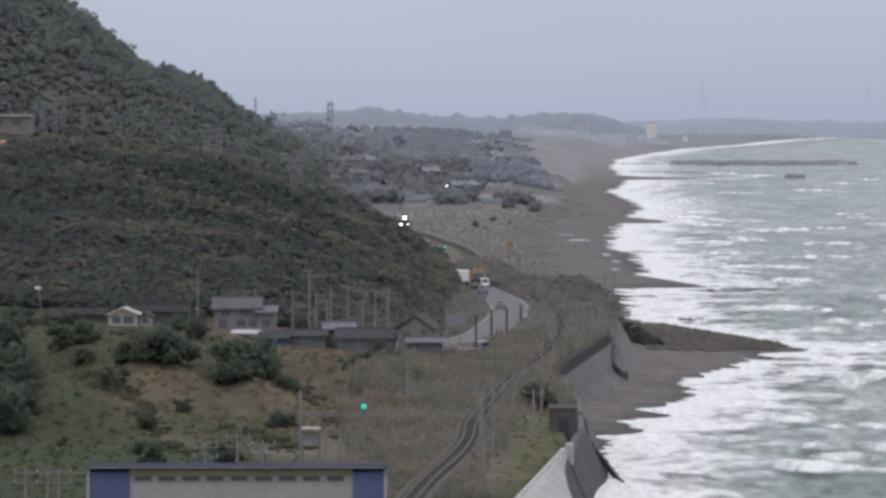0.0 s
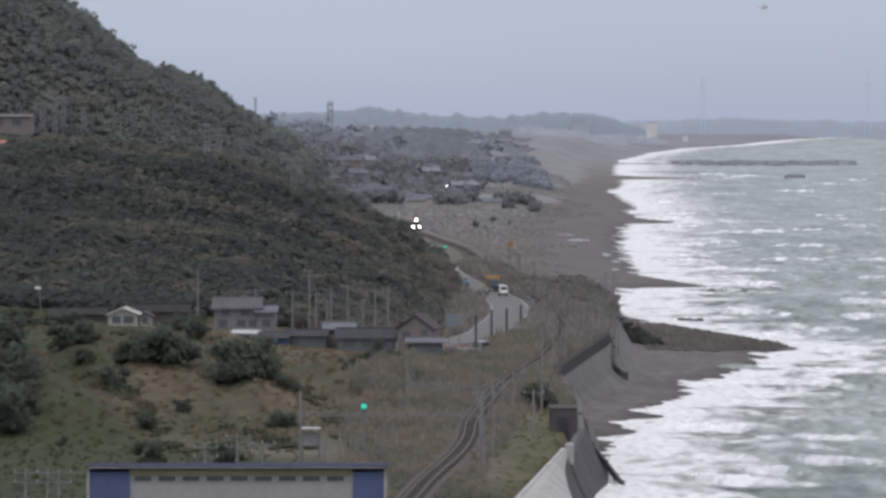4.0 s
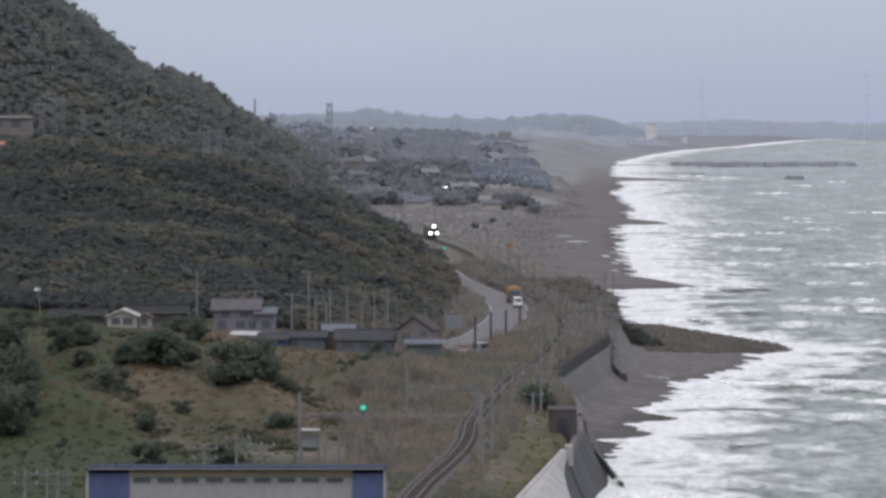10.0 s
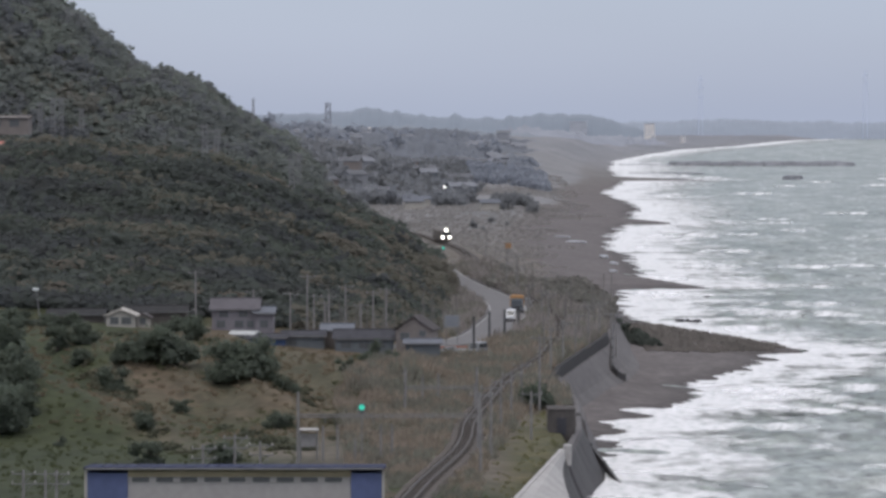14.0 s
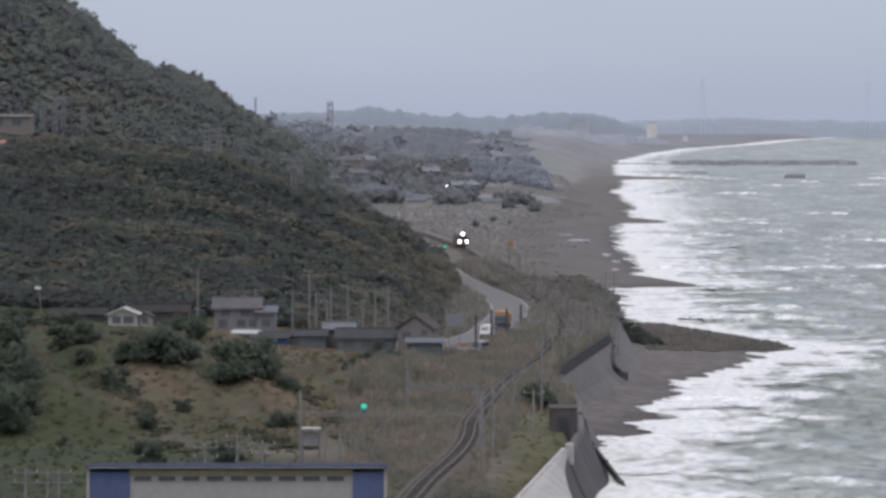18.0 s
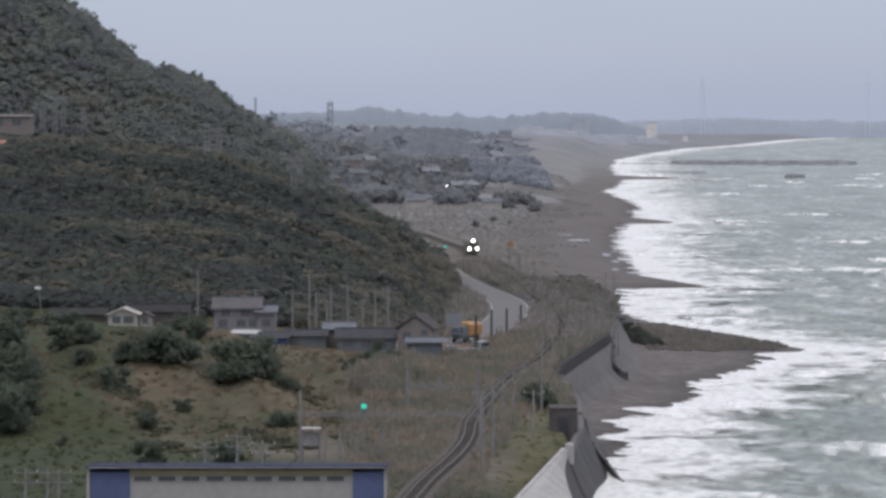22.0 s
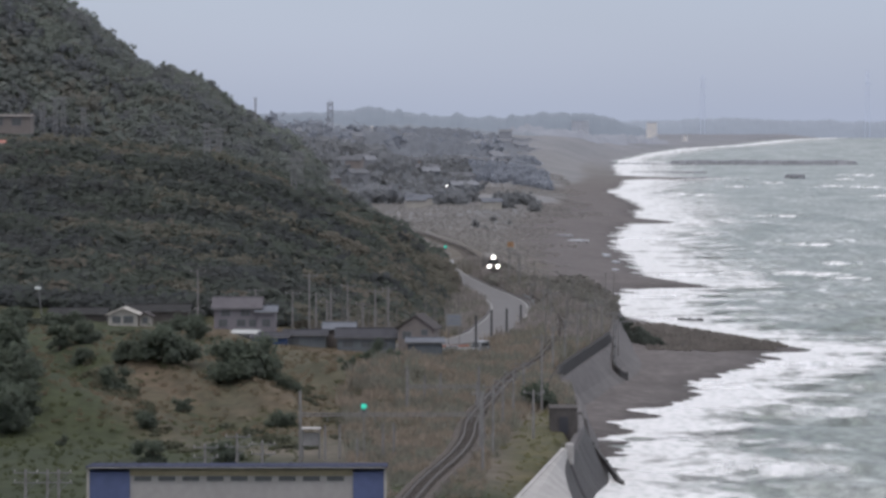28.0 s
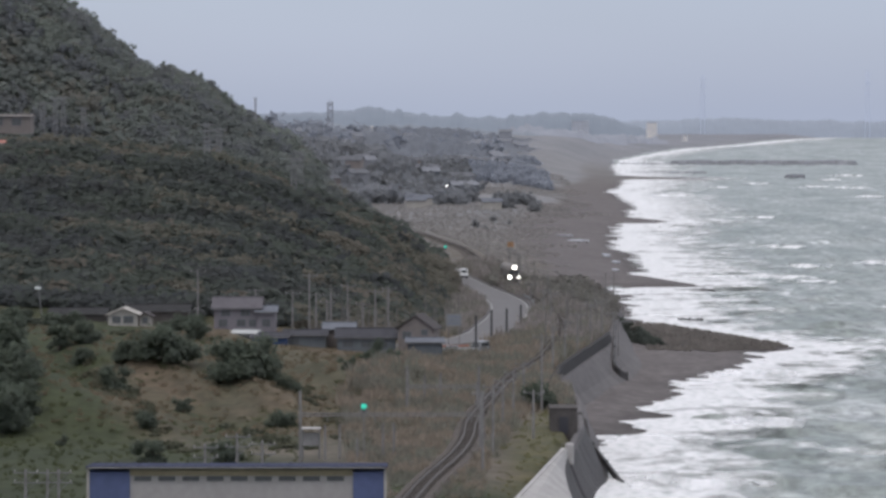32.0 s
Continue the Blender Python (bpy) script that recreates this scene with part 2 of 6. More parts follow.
    "worn_line": mat("worn_road_paint", (0.17, 0.168, 0.17), vary=0.2, size=1.2),
    "verge_leaf": mat("olive_verge_grass", (0.20, 0.19, 0.105), vary=0.2, size=9, second=(0.165, 0.165, 0.09), isle=0.12, thin=0.5, rough=0.9, spec=0.1),
    "near_brush": mat("warm_dry_brush", (0.310, 0.258, 0.214), vary=0.25, size=8, second=(0.248, 0.220, 0.176), isle=0.15, thin=0.45, rough=0.9, spec=0.1),
    "bird": mat("gull_plumage", (0.42, 0.42, 0.45), vary=0.2, size=0.2),
}


def ground_material():
    """Scrub, grass, sand and bare earth, by the plan's ground cover; haze is painted in with distance."""
    m = bpy.data.materials.new("land_cover")
    m.use_nodes = True
    n, l = m.node_tree.nodes, m.node_tree.links
    b = n["Principled BSDF"]
    b.inputs["Roughness"].default_value, b.inputs["Specular IOR Level"].default_value = 0.9, 0.15
    tc = n.new("ShaderNodeTexCoord")

    downhill = n.new("ShaderNodeMapping")
    downhill.vector_type = "TEXTURE"
    downhill.inputs["Rotation"].default_value, downhill.inputs["Scale"].default_value = (0, 0, radians(16.7)), (1, 9, 1)
    l.new(tc.outputs["Object"], downhill.inputs[0])

    def noise_tex(size, detail=5, along=tc.outputs["Object"]):
        t = n.new("ShaderNodeTexNoise")
        t.inputs["Scale"].default_value, t.inputs["Detail"].default_value = 1 / size, detail
        l.new(along, t.inputs["Vector"])
        r = n.new("ShaderNodeMapRange")
        r.inputs["From Min"].default_value, r.inputs["From Max"].default_value = 0.38, 0.62
        l.new(t.outputs[0], r.inputs[0])
        return r.outputs[0]

    def blend(fac, a, c):
        x = n.new("ShaderNodeMixRGB")
        for socket, value in ((0, fac), (1, a), (2, c)):
            if isinstance(value, tuple):
                x.inputs[socket].default_value = (*value, 1)
            else:
                l.new(value, x.inputs[socket])
        return x.outputs[0]

    def cover_map(name):
        a = n.new("ShaderNodeAttribute")
        a.attribute_name = name
        return a.outputs["Fac"]

    scrub = blend(noise_tex(14), (0.140, 0.120, 0.100), (0.105, 0.094, 0.076))
    runs = downhill.outputs[0]
    grass = blend(noise_tex(9, 3, runs), blend(noise_tex(7), (0.116, 0.090, 0.064), (0.094, 0.074, 0.053)), blend(noise_tex(3, 4, runs), (0.082, 0.074, 0.049), (0.058, 0.058, 0.040)))
    green = blend(noise_tex(9), (0.048, 0.056, 0.030), (0.037, 0.045, 0.025))
    sand = blend(noise_tex(12), (0.136, 0.122, 0.122), (0.110, 0.099, 0.099))
    wood = blend(noise_tex(6), (0.105, 0.102, 0.085), (0.085, 0.088, 0.074))
    # far land with haze already mixed into its colour
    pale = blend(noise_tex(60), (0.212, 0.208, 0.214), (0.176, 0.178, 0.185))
    color = blend(cover_map("grass"), scrub, grass)
    color = blend(cover_map("green"), color, green)
    color = blend(cover_map("verge"), color, blend(noise_tex(6), (0.104, 0.096, 0.050), (0.074, 0.077, 0.040)))
    # the further off, the paler and bluer: painted haze
    color = blend(cover_map("far"), color, blend(cover_map("far_haze"), pale, blend(noise_tex(120), (0.225, 0.227, 0.245), (0.185, 0.19, 0.21))))
    color = blend(cover_map("sand"), color, sand)
    wet = n.new("ShaderNodeVectorMath")
    wet.operation = "SCALE"
    wet.inputs["Scale"].default_value = 0.72
    l.new(sand, wet.inputs[0])
    color = blend(cover_map("wet"), color, wet.outputs[0])
    color = blend(cover_map("wood"), color, wood)
    speck = n.new("ShaderNodeMapRange")
    speck.inputs["To Min"].default_value, speck.inputs["To Max"].default_value = 0.8, 1.2
    l.new(noise_tex(1.4), speck.inputs[0])
    mul = n.new("ShaderNodeVectorMath")
    mul.operation = "SCALE"
    l.new(color, mul.inputs[0])
    l.new(speck.outputs[0], mul.inputs["Scale"])
    l.new(mul.outputs[0], b.inputs["Base Color"])
    return m


def water_material():
    m = bpy.data.materials.new("rough_grey_green_sea")
    m.use_nodes = True
    n, l = m.node_tree.nodes, m.node_tree.links
    b = n["Principled BSDF"]
    b.inputs["Roughness"].default_value = 0.4
    tc = n.new("ShaderNodeTexCoord")
    turn = n.new("ShaderNodeMapping")
    turn.inputs["Rotation"].default_value = (0, 0, radians(-12))
    turn.inputs["Scale"].default_value = (1.0, 0.28, 1)
    l.new(tc.outputs["Object"], turn.inputs[0])
    short = n.new("ShaderNodeMapping")
    short.inputs["Rotation"].default_value = (0, 0, radians(-12))
    short.inputs["Scale"].default_value = (1.0, 0.5, 1)
    l.new(tc.outputs["Object"], short.inputs[0])

    def streak(size, detail, low, high, lie=turn):
        t = n.new("ShaderNodeTexNoise")
        t.inputs["Scale"].default_value, t.inputs["Detail"].default_value, t.inputs["Roughness"].default_value = 1 / size, detail, 0.62
        l.new(lie.outputs[0], t.inputs["Vector"])
        r = n.new("ShaderNodeMapRange")
        r.inputs["From Min"].default_value, r.inputs["From Max"].default_value = low, high
        l.new(t.outputs[0], r.inputs[0])
        return t.outputs[0], r.outputs[0]

    base = n.new("ShaderNodeMixRGB")
    base.inputs[1].default_value, base.inputs[2].default_value = (0.106, 0.133, 0.117, 1), (0.222, 0.245, 0.229, 1)
    l.new(streak(30, 4, 0.35, 0.65)[1], base.inputs[0])
    thin = n.new("ShaderNodeMixRGB")
    thin.inputs[2].default_value = (0.37, 0.385, 0.38, 1)
    l.new(streak(10, 6, 0.50, 0.72)[1], thin.inputs[0])
    l.new(base.outputs[0], thin.inputs[1])
    # light and dark sides of waves too small for the mesh, as colour
    chop_shade = n.new("ShaderNodeMapRange")
    chop_shade.inputs["To Min"].default_value, chop_shade.inputs["To Max"].default_value = 0.34, 1.75
    l.new(streak(2.0, 7, 0.3, 0.7, short)[1], chop_shade.inputs[0])
    rough_water = n.new("ShaderNodeVectorMath")
    rough_water.operation = "SCALE"
    l.new(thin.outputs[0], rough_water.inputs[0])
    l.new(chop_shade.outputs[0], rough_water.inputs["Scale"])
    cap = n.new("ShaderNodeMath")
    cap.operation = "MULTIPLY"
    l.new(streak(6, 5, 0.565, 0.70, short)[1], cap.inputs[0])
    l.new(streak(60, 2, 0.48, 0.62)[1], cap.inputs[1])
    crest, torn, top = n.new("ShaderNodeAttribute"), n.new("ShaderNodeMath"), n.new("ShaderNodeMath")
    crest.attribute_name, torn.operation, top.operation = "crest", "MULTIPLY", "MAXIMUM"
    l.new(crest.outputs["Fac"], torn.inputs[0])
    l.new(streak(2.4, 6, 0.36, 0.60, short)[1], torn.inputs[1])
    l.new(torn.outputs[0], top.inputs[0])
    l.new(cap.outputs[0], top.inputs[1])
    white = n.new("ShaderNodeMixRGB")
    white.inputs[2].default_value = (0.76, 0.775, 0.775, 1)
    l.new(top.outputs[0], white.inputs[0])
    l.new(rough_water.outputs[0], white.inputs[1])
    l.new(white.outputs[0], b.inputs["Base Color"])
    bp = n.new("ShaderNodeBump")
    bp.inputs["Strength"].default_value, bp.inputs["Distance"].default_value = 0.9, 0.5
    l.new(streak(3.5, 6, 0, 1, short)[0], bp.inputs["Height"])
    l.new(bp.outputs[0], b.inputs["Normal"])
    return m


def foam_material(name, size, hard, squash=0.4):
    """White foam with ragged holes; the mesh's own density says how closed it is."""
    m = bpy.data.materials.new(name)
    m.use_nodes = True
    n, l = m.node_tree.nodes, m.node_tree.links
    b = n["Principled BSDF"]
    b.inputs["Roughness"].default_value = 0.7
    tc = n.new("ShaderNodeTexCoord")
    turn = n.new("ShaderNodeMapping")
    turn.inputs["Scale"].default_value = (squash, 1, 1)
    l.new(tc.outputs["Object"], turn.inputs[0])
    t = n.new("ShaderNodeTexNoise")
    t.inputs["Scale"].default_value, t.inputs["Detail"].default_value, t.inputs["Roughness"].default_value = 1 / size, 6, 0.6
    l.new(turn.outputs[0], t.inputs["Vector"])
    a = n.new("ShaderNodeAttribute")
    a.attribute_name = "closed"
    add = n.new("ShaderNodeMath")
    l.new(t.outputs[0], add.inputs[0])
    l.new(a.outputs["Fac"], add.inputs[1])
    r = n.new("ShaderNodeMapRange")
    r.inputs["From Min"].default_value, r.inputs["From Max"].default_value = 1.0 - hard, 1.0 + hard
    l.new(add.outputs[0], r.inputs[0])
    thin, both = n.new("ShaderNodeBsdfTranslucent"), n.new("ShaderNodeMixShader")
    clear, torn = n.new("ShaderNodeBsdfTransparent"), n.new("ShaderNodeMixShader")
    both.inputs[0].default_value = 0.22
    l.new(b.outputs[0], both.inputs[1])
    l.new(thin.outputs[0], both.inputs[2])
    l.new(r.outputs[0], torn.inputs[0])
    l.new(clear.outputs[0], torn.inputs[1])
    l.new(both.outputs[0], torn.inputs[2])
    l.new(torn.outputs[0], n["Material Output"].inputs[0])
    t2 = n.new("ShaderNodeTexNoise")
    t2.inputs["Scale"].default_value, t2.inputs["Detail"].default_value = 3.2 / size, 7
    l.new(turn.outputs[0], t2.inputs["Vector"])
    c = n.new("ShaderNodeMixRGB")
    c.inputs[1].default_value, c.inputs[2].default_value = (0.64, 0.665, 0.67, 1), (0.93, 0.925, 0.945, 1)
    r2 = n.new("ShaderNodeMapRange")
    r2.inputs["From Min"].default_value, r2.inputs["From Max"].default_value = 0.3, 0.55
    l.new(t2.outputs[0], r2.inputs[0])
    l.new(r2.outputs[0], c.inputs[0])
    l.new(c.outputs[0], b.inputs["Base Color"])
    l.new(c.outputs[0], thin.inputs["Color"])
    return m


M["land"], M["sea"] = ground_material(), water_material()
M["surf"], M["breaker"] = foam_material("surf_foam", 10.0, 0.22, 2.6), foam_material("breaker_foam", 3.5, 0.2, 1.0)


# ---- mesh helpers ----
class Shape:
    """Collects corners and faces of one mesh."""

    def __init__(self):
        self.v, self.f = [], []

    def add(self, verts, faces):
        k = len(self.v)
        self.v += [tuple(p) for p in verts]
        self.f += [tuple(i + k for i in f) for f in faces]
        return self

    def box(self, x0, x1, y0, y1, z0, z1, b=0.0):
        """A box, with its upright edges and its top edge chamfered by b."""
        if b <= 0:
            p = [(x, y, z) for z in (z0, z1) for x, y in ((x0, y0), (x1, y0), (x1, y1), (x0, y1))]
            return self.add(p, [(3, 2, 1, 0), (4, 5, 6, 7), (0, 1, 5, 4), (1, 2, 6, 5), (2, 3, 7, 6), (3, 0, 4, 7)])

        def ring(i, z):
            c = [(x0 + i, y0 + i + b), (x0 + i + b, y0 + i), (x1 - i - b, y0 + i), (x1 - i, y0 + i + b), (x1 - i, y1 - i - b), (x1 - i - b, y1 - i), (x0 + i + b, y1 - i), (x0 + i, y1 - i - b)]
            return [(x, y, z) for x, y in c]
        return self.loft([ring(0, z0), ring(0, z1 - b), ring(b, z1)])

    def loft(self, rings, closed=True, caps=True):
        n, k = len(rings[0]), len(rings)
        faces = []
        for i in range(k - 1):
            for j in range(n if closed else n - 1):
                a, c = i * n + j, i * n + (j + 1) % n
                faces.append((a, c, c + n, a + n))
        if caps and closed:
            faces += [tuple(reversed(range(n))), tuple(range((k - 1) * n, k * n))]
        return self.add([p for r in rings for p in r], faces)

    def rod(self, a, c, r0, r1=None, n=8):
        a, c = Vector(a), Vector(c)
        w = (c - a).normalized()
        u = w.orthogonal().normalized()
        q = w.cross(u)
        r1 = r0 if r1 is None else r1
        return self.loft([[o + (u * math.cos(t) + q * math.sin(t)) * r for t in [6.2832 * i / n for i in range(n)]] for o, r in ((a, r0), (c, r1))])

    def sweep(self, path, profile, up=(0, 0, 1)):
        """A profile of (sideways, upwards) carried along a path of points."""
        rings = []
        for i, p in enumerate(path):
            w = (Vector(path[min(i + 1, len(path) - 1)]) - Vector(path[max(i - 1, 0)]))
            w.z = 0
            w.normalize()
            side = Vector((w.y, -w.x, 0))
            rings.append([Vector(p) + side * a + Vector((0, 0, c)) for a, c in profile])
        return self.loft(rings)

    def ball(self, c, r, n=8, m=5):
        rings = []
        for i in range(1, m):
            t = math.pi * i / m
            rings.append([(c[0] + r[0] * math.sin(t) * math.cos(6.2832 * j / n), c[1] + r[1] * math.sin(t) * math.sin(6.2832 * j / n), c[2] - r[2] * math.cos(t)) for j in range(n)])
        return self.loft(rings)

    def mesh(self, name, material, smooth=False):
        me = bpy.data.meshes.new(name)
        me.from_pydata(self.v, [], self.f)
        me.materials.append(material)
        if smooth:
            me.polygons.foreach_set("use_smooth", [True] * len(me.polygons))
        me.update()
        return me


def part(name, shape, material, parent=None, label="", smooth=False, m=None):
    """One mesh object, a part of its parent (or a thing, with none)."""
    ob = new(name, shape.mesh(name, material, smooth))
    ob.parent = parent
    if m is not None:
        ob.matrix_basis = m
    return tagged(ob, label=label)


def thing(name, label, category, group="", kind="", m=None):
    ob = new(name)
    ob.empty_display_size = 0.3
    if m is not None:
        ob.matrix_basis = m
    return tagged(ob, label, category, group, kind)


def array_mesh(name, verts, faces, material, smooth=False):
    """A mesh from arrays; all faces have the same number of corners."""
    me = bpy.data.meshes.new(name)
    verts, faces = np.asarray(verts, np.float32), np.asarray(faces, np.int32)
    k = faces.shape[1]
    me.vertices.add(len(verts))
    me.vertices.foreach_set("co", verts.ravel())
    me.loops.add(faces.size)
    me.loops.foreach_set("vertex_index", faces.ravel())
    me.polygons.add(len(faces))
    me.polygons.foreach_set("loop_start", np.arange(len(faces), dtype=np.int32) * k)
    me.materials.append(material)
    me.update(calc_edges=True)
    if smooth:
        me.polygons.foreach_set("use_smooth", np.ones(len(faces), bool))
    return me


def grid_faces(rows, cols):
    i = np.arange((rows - 1) * cols).reshape(rows - 1, cols)[:, :-1].ravel()
    return np.stack([i, i + 1, i + cols + 1, i + cols], 1)


def float_map(me, name, values):
    me.attributes.new(name, "FLOAT", "POINT").data.foreach_set("value", np.asarray(values, np.float32).ravel())


# ---- plan: lines of the coast, the sea wall, the road and the railway, and the height of the land ----
def spline(points, step=1.0):
    p, out = np.array(points, float), []
    for i in range(len(p) - 1):
        a, b, c, d = p[max(i - 1, 0)], p[i], p[i + 1], p[min(i + 2, len(p) - 1)]
        m = max(2, int(np.linalg.norm(c - b) / step))
        for k in range(m):
            t = k / m
            out.append(0.5 * (2 * b + (c - a) * t + (2 * a - 5 * b + 4 * c - d) * t * t + (3 * b - a - 3 * c + d) * t ** 3))
    return np.array(out + [p[-1]])


ROAD = spline([(-60, 1300), (-40, 1120), (-20, 990), (-6, 915), (-0.5, 860), (2.6, 812), (6.2, 768), (9.2, 737), (11.2, 712),
               (11.8, 690), (11.2, 662), (9.1, 632), (6.9, 606), (3.5, 587), (-2, 577), (-12, 573), (-60, 574), (-150, 580)])
TRACK = spline([(-75, 1700), (-40, 1380), (-19, 1215), (-10.5, 1135), (-5.5, 1103), (-0.2, 1045), (5.59, 976.9), (10.74, 823.7), (14.15, 769.6), (17.09, 712.1), (19.17, 657.2),
                (18.56, 610.7), (14.4, 548), (9, 503), (6.2, 470), (4.2, 443), (3.1, 425), (2.6, 406), (1.4, 387), (-1.5, 358), (-3.9, 330), (-9.5, 280), (-20, 200)])
COAST_Y = [0, 330, 405, 440, 477, 505, 538, 555, 578, 604, 622, 634, 648, 664, 690, 712, 770, 830, 962, 1080, 1191, 1370, 1540, 1660, 1850, 2025, 2300, 2870, 3250, 3365, 3716, 3985, 4145, 4270, 4640, 4830, 5100]
COAST_X = [-10, 8, 14.5, 18.5, 22.5, 26.5, 32, 36, 38.5, 45, 51, 55, 55, 50, 44, 41, 37, 39.5, 50, 53.3, 54.5, 63.5, 77, 85, 88, 88, 110, 126, 146, 155, 198, 241, 284, 320, 395, 467, 590]
WALL_Y = [0, 300, 343, 390, 402, 432, 470, 500, 519, 556, 591, 608, 650, 706, 760, 900]
WALL_X = [-12, 2.2, 7.0, 12.25, 13.3, 15.6, 16.6, 15.9, 15.6, 20.2, 24.8, 26.4, 28.8, 31.6, 31.0, 26.0]
# spits of sand and shingle: tip and root, half-width at the root, height
SPITS = [(34, 682, 62, 661, 46, 3.2), (46, 935, 63, 897, 34, 1.3), (58, 1480, 89, 1441, 60, 1.3), (85, 2460, 168, 2416, 70, 1.2)]
FRONT_X = [-260, -150, -87, -59, -46, -34, -25, -15, -11.5, -7, -3.5, 0.0, 2.6, 3.8, 6.0]
FRONT_Z = [41, 34.5, 33, 32.3, 30.0, 26.6, 23.2, 19.0, 17.2, 13.8, 11.4, 10.0, 6.8, 6.1, 6]
BACK_X = [-400, -220, -130, -95, -86, -80, -72, -64, -56, -48.5, -41, -35, -27, -17, -12, -6]
BACK_Z = [118, 110, 86, 64.5, 57, 51, 50, 47.0, 41.6, 36.6, 33.2, 27, 20, 10.5, 7, 6]


def steps(a, b, x):
    t = np.clip((x - a) / (b - a), 0, 1)
    return t * t * (3 - 2 * t)


def ripple(x, y, size, seed):
    """Smooth unevenness from -1 to 1 with bumps of about that size."""
    k, rng, out = 6.283 / size, np.random.RandomState(seed), 0
    for i in range(7):
        a, f, p = rng.uniform(0, 6.283), k * rng.uniform(0.5, 1.4), rng.uniform(0, 6.283)
        out = out + np.sin(f * (x * np.cos(a) + y * np.sin(a)) + p)
    return out / 4.2


def far_rise(y):
    """The far end of the bay lies a little higher, sea and land alike."""
    return 11 * np.clip((np.asarray(y, float) - 2900) / 2000, 0, 1.05) ** 1.4


def line_distance(x, y, line, every=5):
    d = np.full(np.shape(x), 1e9)
    pts = line[::every]
    for a, b in zip(pts[:-1], pts[1:]):
        w = b - a
        t = np.clip(((x - a[0]) * w[0] + (y - a[1]) * w[1]) / (w @ w), 0, 1)
        d = np.minimum(d, np.hypot(x - a[0] - t * w[0], y - a[1] - t * w[1]))
    return d


def inland(x, y):
    """Metres from the waterline, negative out at sea."""
    edge = np.interp(y, COAST_Y, COAST_X) + 1.0 * ripple(y * 0.3, y, 34, 3) + 0.0012 * y * ripple(y * 0.2, y, 90, 4)
    s = edge - x
    for x0, y0, x1, y1, w, h in SPITS:
        t = np.clip((x - x0) / (x1 - x0), 0, 1)
        mid = y0 + (y1 - y0) * t
        half = w * (1 - t) ** 0.8 + 1.0
        s = np.where((x > x0 - 30) & (x < x1 + 15), np.maximum(s, np.where(x < x1, np.minimum((half - np.abs(y - mid)) * 0.45, (x1 - x) + 1), -60)), s)
    return s


def land(x, y):
    """The height of the land at x, y (arrays)."""
    x, y = np.asarray(x, float), np.asarray(y, float)
    s = inland(x, y)
    beach = np.where(s < 0, s * 0.12, np.minimum(s * 0.085, 2.6 + s * 0.012))
    beach = np.maximum(beach, -6)
    for x0, y0, x1, y1, w, h in SPITS:
        t = np.clip((x - x0) / (x1 - x0), 0, 1)
        half = w * (1 - t) ** 0.8 + 1.0
        k = np.clip(1 - np.abs((y - y0 - (y1 - y0) * t) / half), 0, 1) * ((x > x0 - 6) & (x < x1))
        beach = np.maximum(beach, np.where(k > 0, h * k ** 0.5 * np.clip((1.02 - t) * 1.15, 0, 1), -9))
    wall = np.interp(y, WALL_Y, WALL_X)
    shelf = 5.6 + 0.25 * ripple(x, y, 17, 8)
    behind = steps(0.6, -1.2, x - wall) * steps(860, 780, y)
    z = beach * (1 - behind) + shelf * behind
    # further off the plain rises slowly from the beach
    plain = np.minimum(5.5, 1.6 + np.maximum(s - 22, 0) * 0.14) + 0.4 * ripple(x, y, 40, 9)
    far = steps(740, 860, y) * steps(18, 34, s)
    z = z * (1 - far) + np.maximum(plain, z) * far
    # terrace with the houses and the grassy slope below it
    top = np.interp(x, [-140, -60, -45, -30, -26, -20, -8, -2], [12, 10.5, 9.8, 9.2, 7.9, 7.3, 6.4, 5.8])
    crest = np.interp(x, [-80, -45, -38, -28, -15, 0], [540, 525, 500, 505, 520, 545]) + 6 * ripple(x, y, 24, 11)
    foot = np.interp(x, [-80, -30, -8, 0], [432, 430, 455, 500])
    rise = np.clip((y - foot) / (crest - foot), 0, 1)
    near = np.interp(x, [-80, -30, -6, 4], [3.6, 3.6, 5.0, 5.6])
    slope = near + (top - near) * rise ** 0.9 + (3.3 * ripple(x + 0.3 * y, y * 0.12, 19, 12) + 0.7 * ripple(x + 0.26 * y, y * 0.2, 7, 13)) * steps(0, 0.3, rise) * steps(1, 0.75, rise)
    west = steps(3, -6, x) * steps(700, 640, y)
    z = z * (1 - west) + slope * west
    # the two wooded hills
    fz = np.interp(x, FRONT_X, FRONT_Z) + (1.5 * ripple(x, y, 44, 14) + 0.9 * ripple(x, y, 19, 18) + 0.3 * ripple(x, y, 9, 16)) * steps(6, -12, x)
    ff = np.interp(x, [-100, -30, -10, 0, 4], [588, 590, 600, 670, 715])
    up = steps(-0.15, 1, (y - ff) / (762 - ff)) * steps(905, 770, y)
    z = np.where(x < 6, np.maximum(z, z + (fz - z) * up), z)
    bz = np.interp(x, BACK_X, BACK_Z) + (1.3 * ripple(x, y, 30, 15) + 0.5 * ripple(x, y, 10, 17)) * steps(-6, -25, x)
    up = steps(820, 1010, y) * steps(1330, 1030, y)
    z = np.where(x < -4, np.maximum(z, z + (bz - z) * up), z)
    # low wooded rises far along the coast
    for cx, cy, sx, sy, h in ((-62, 1850, 48, 190, 17), (10, 2050, 40, 160, 7), (-170, 2700, 150, 320, 24), (40, 2900, 120, 260, 8), (-60, 3500, 260, 300, 20)):
        z = z + h * np.exp(-((x - cx) / sx) ** 2 - ((y - cy) / sy) ** 2) * steps(5, 60, s)
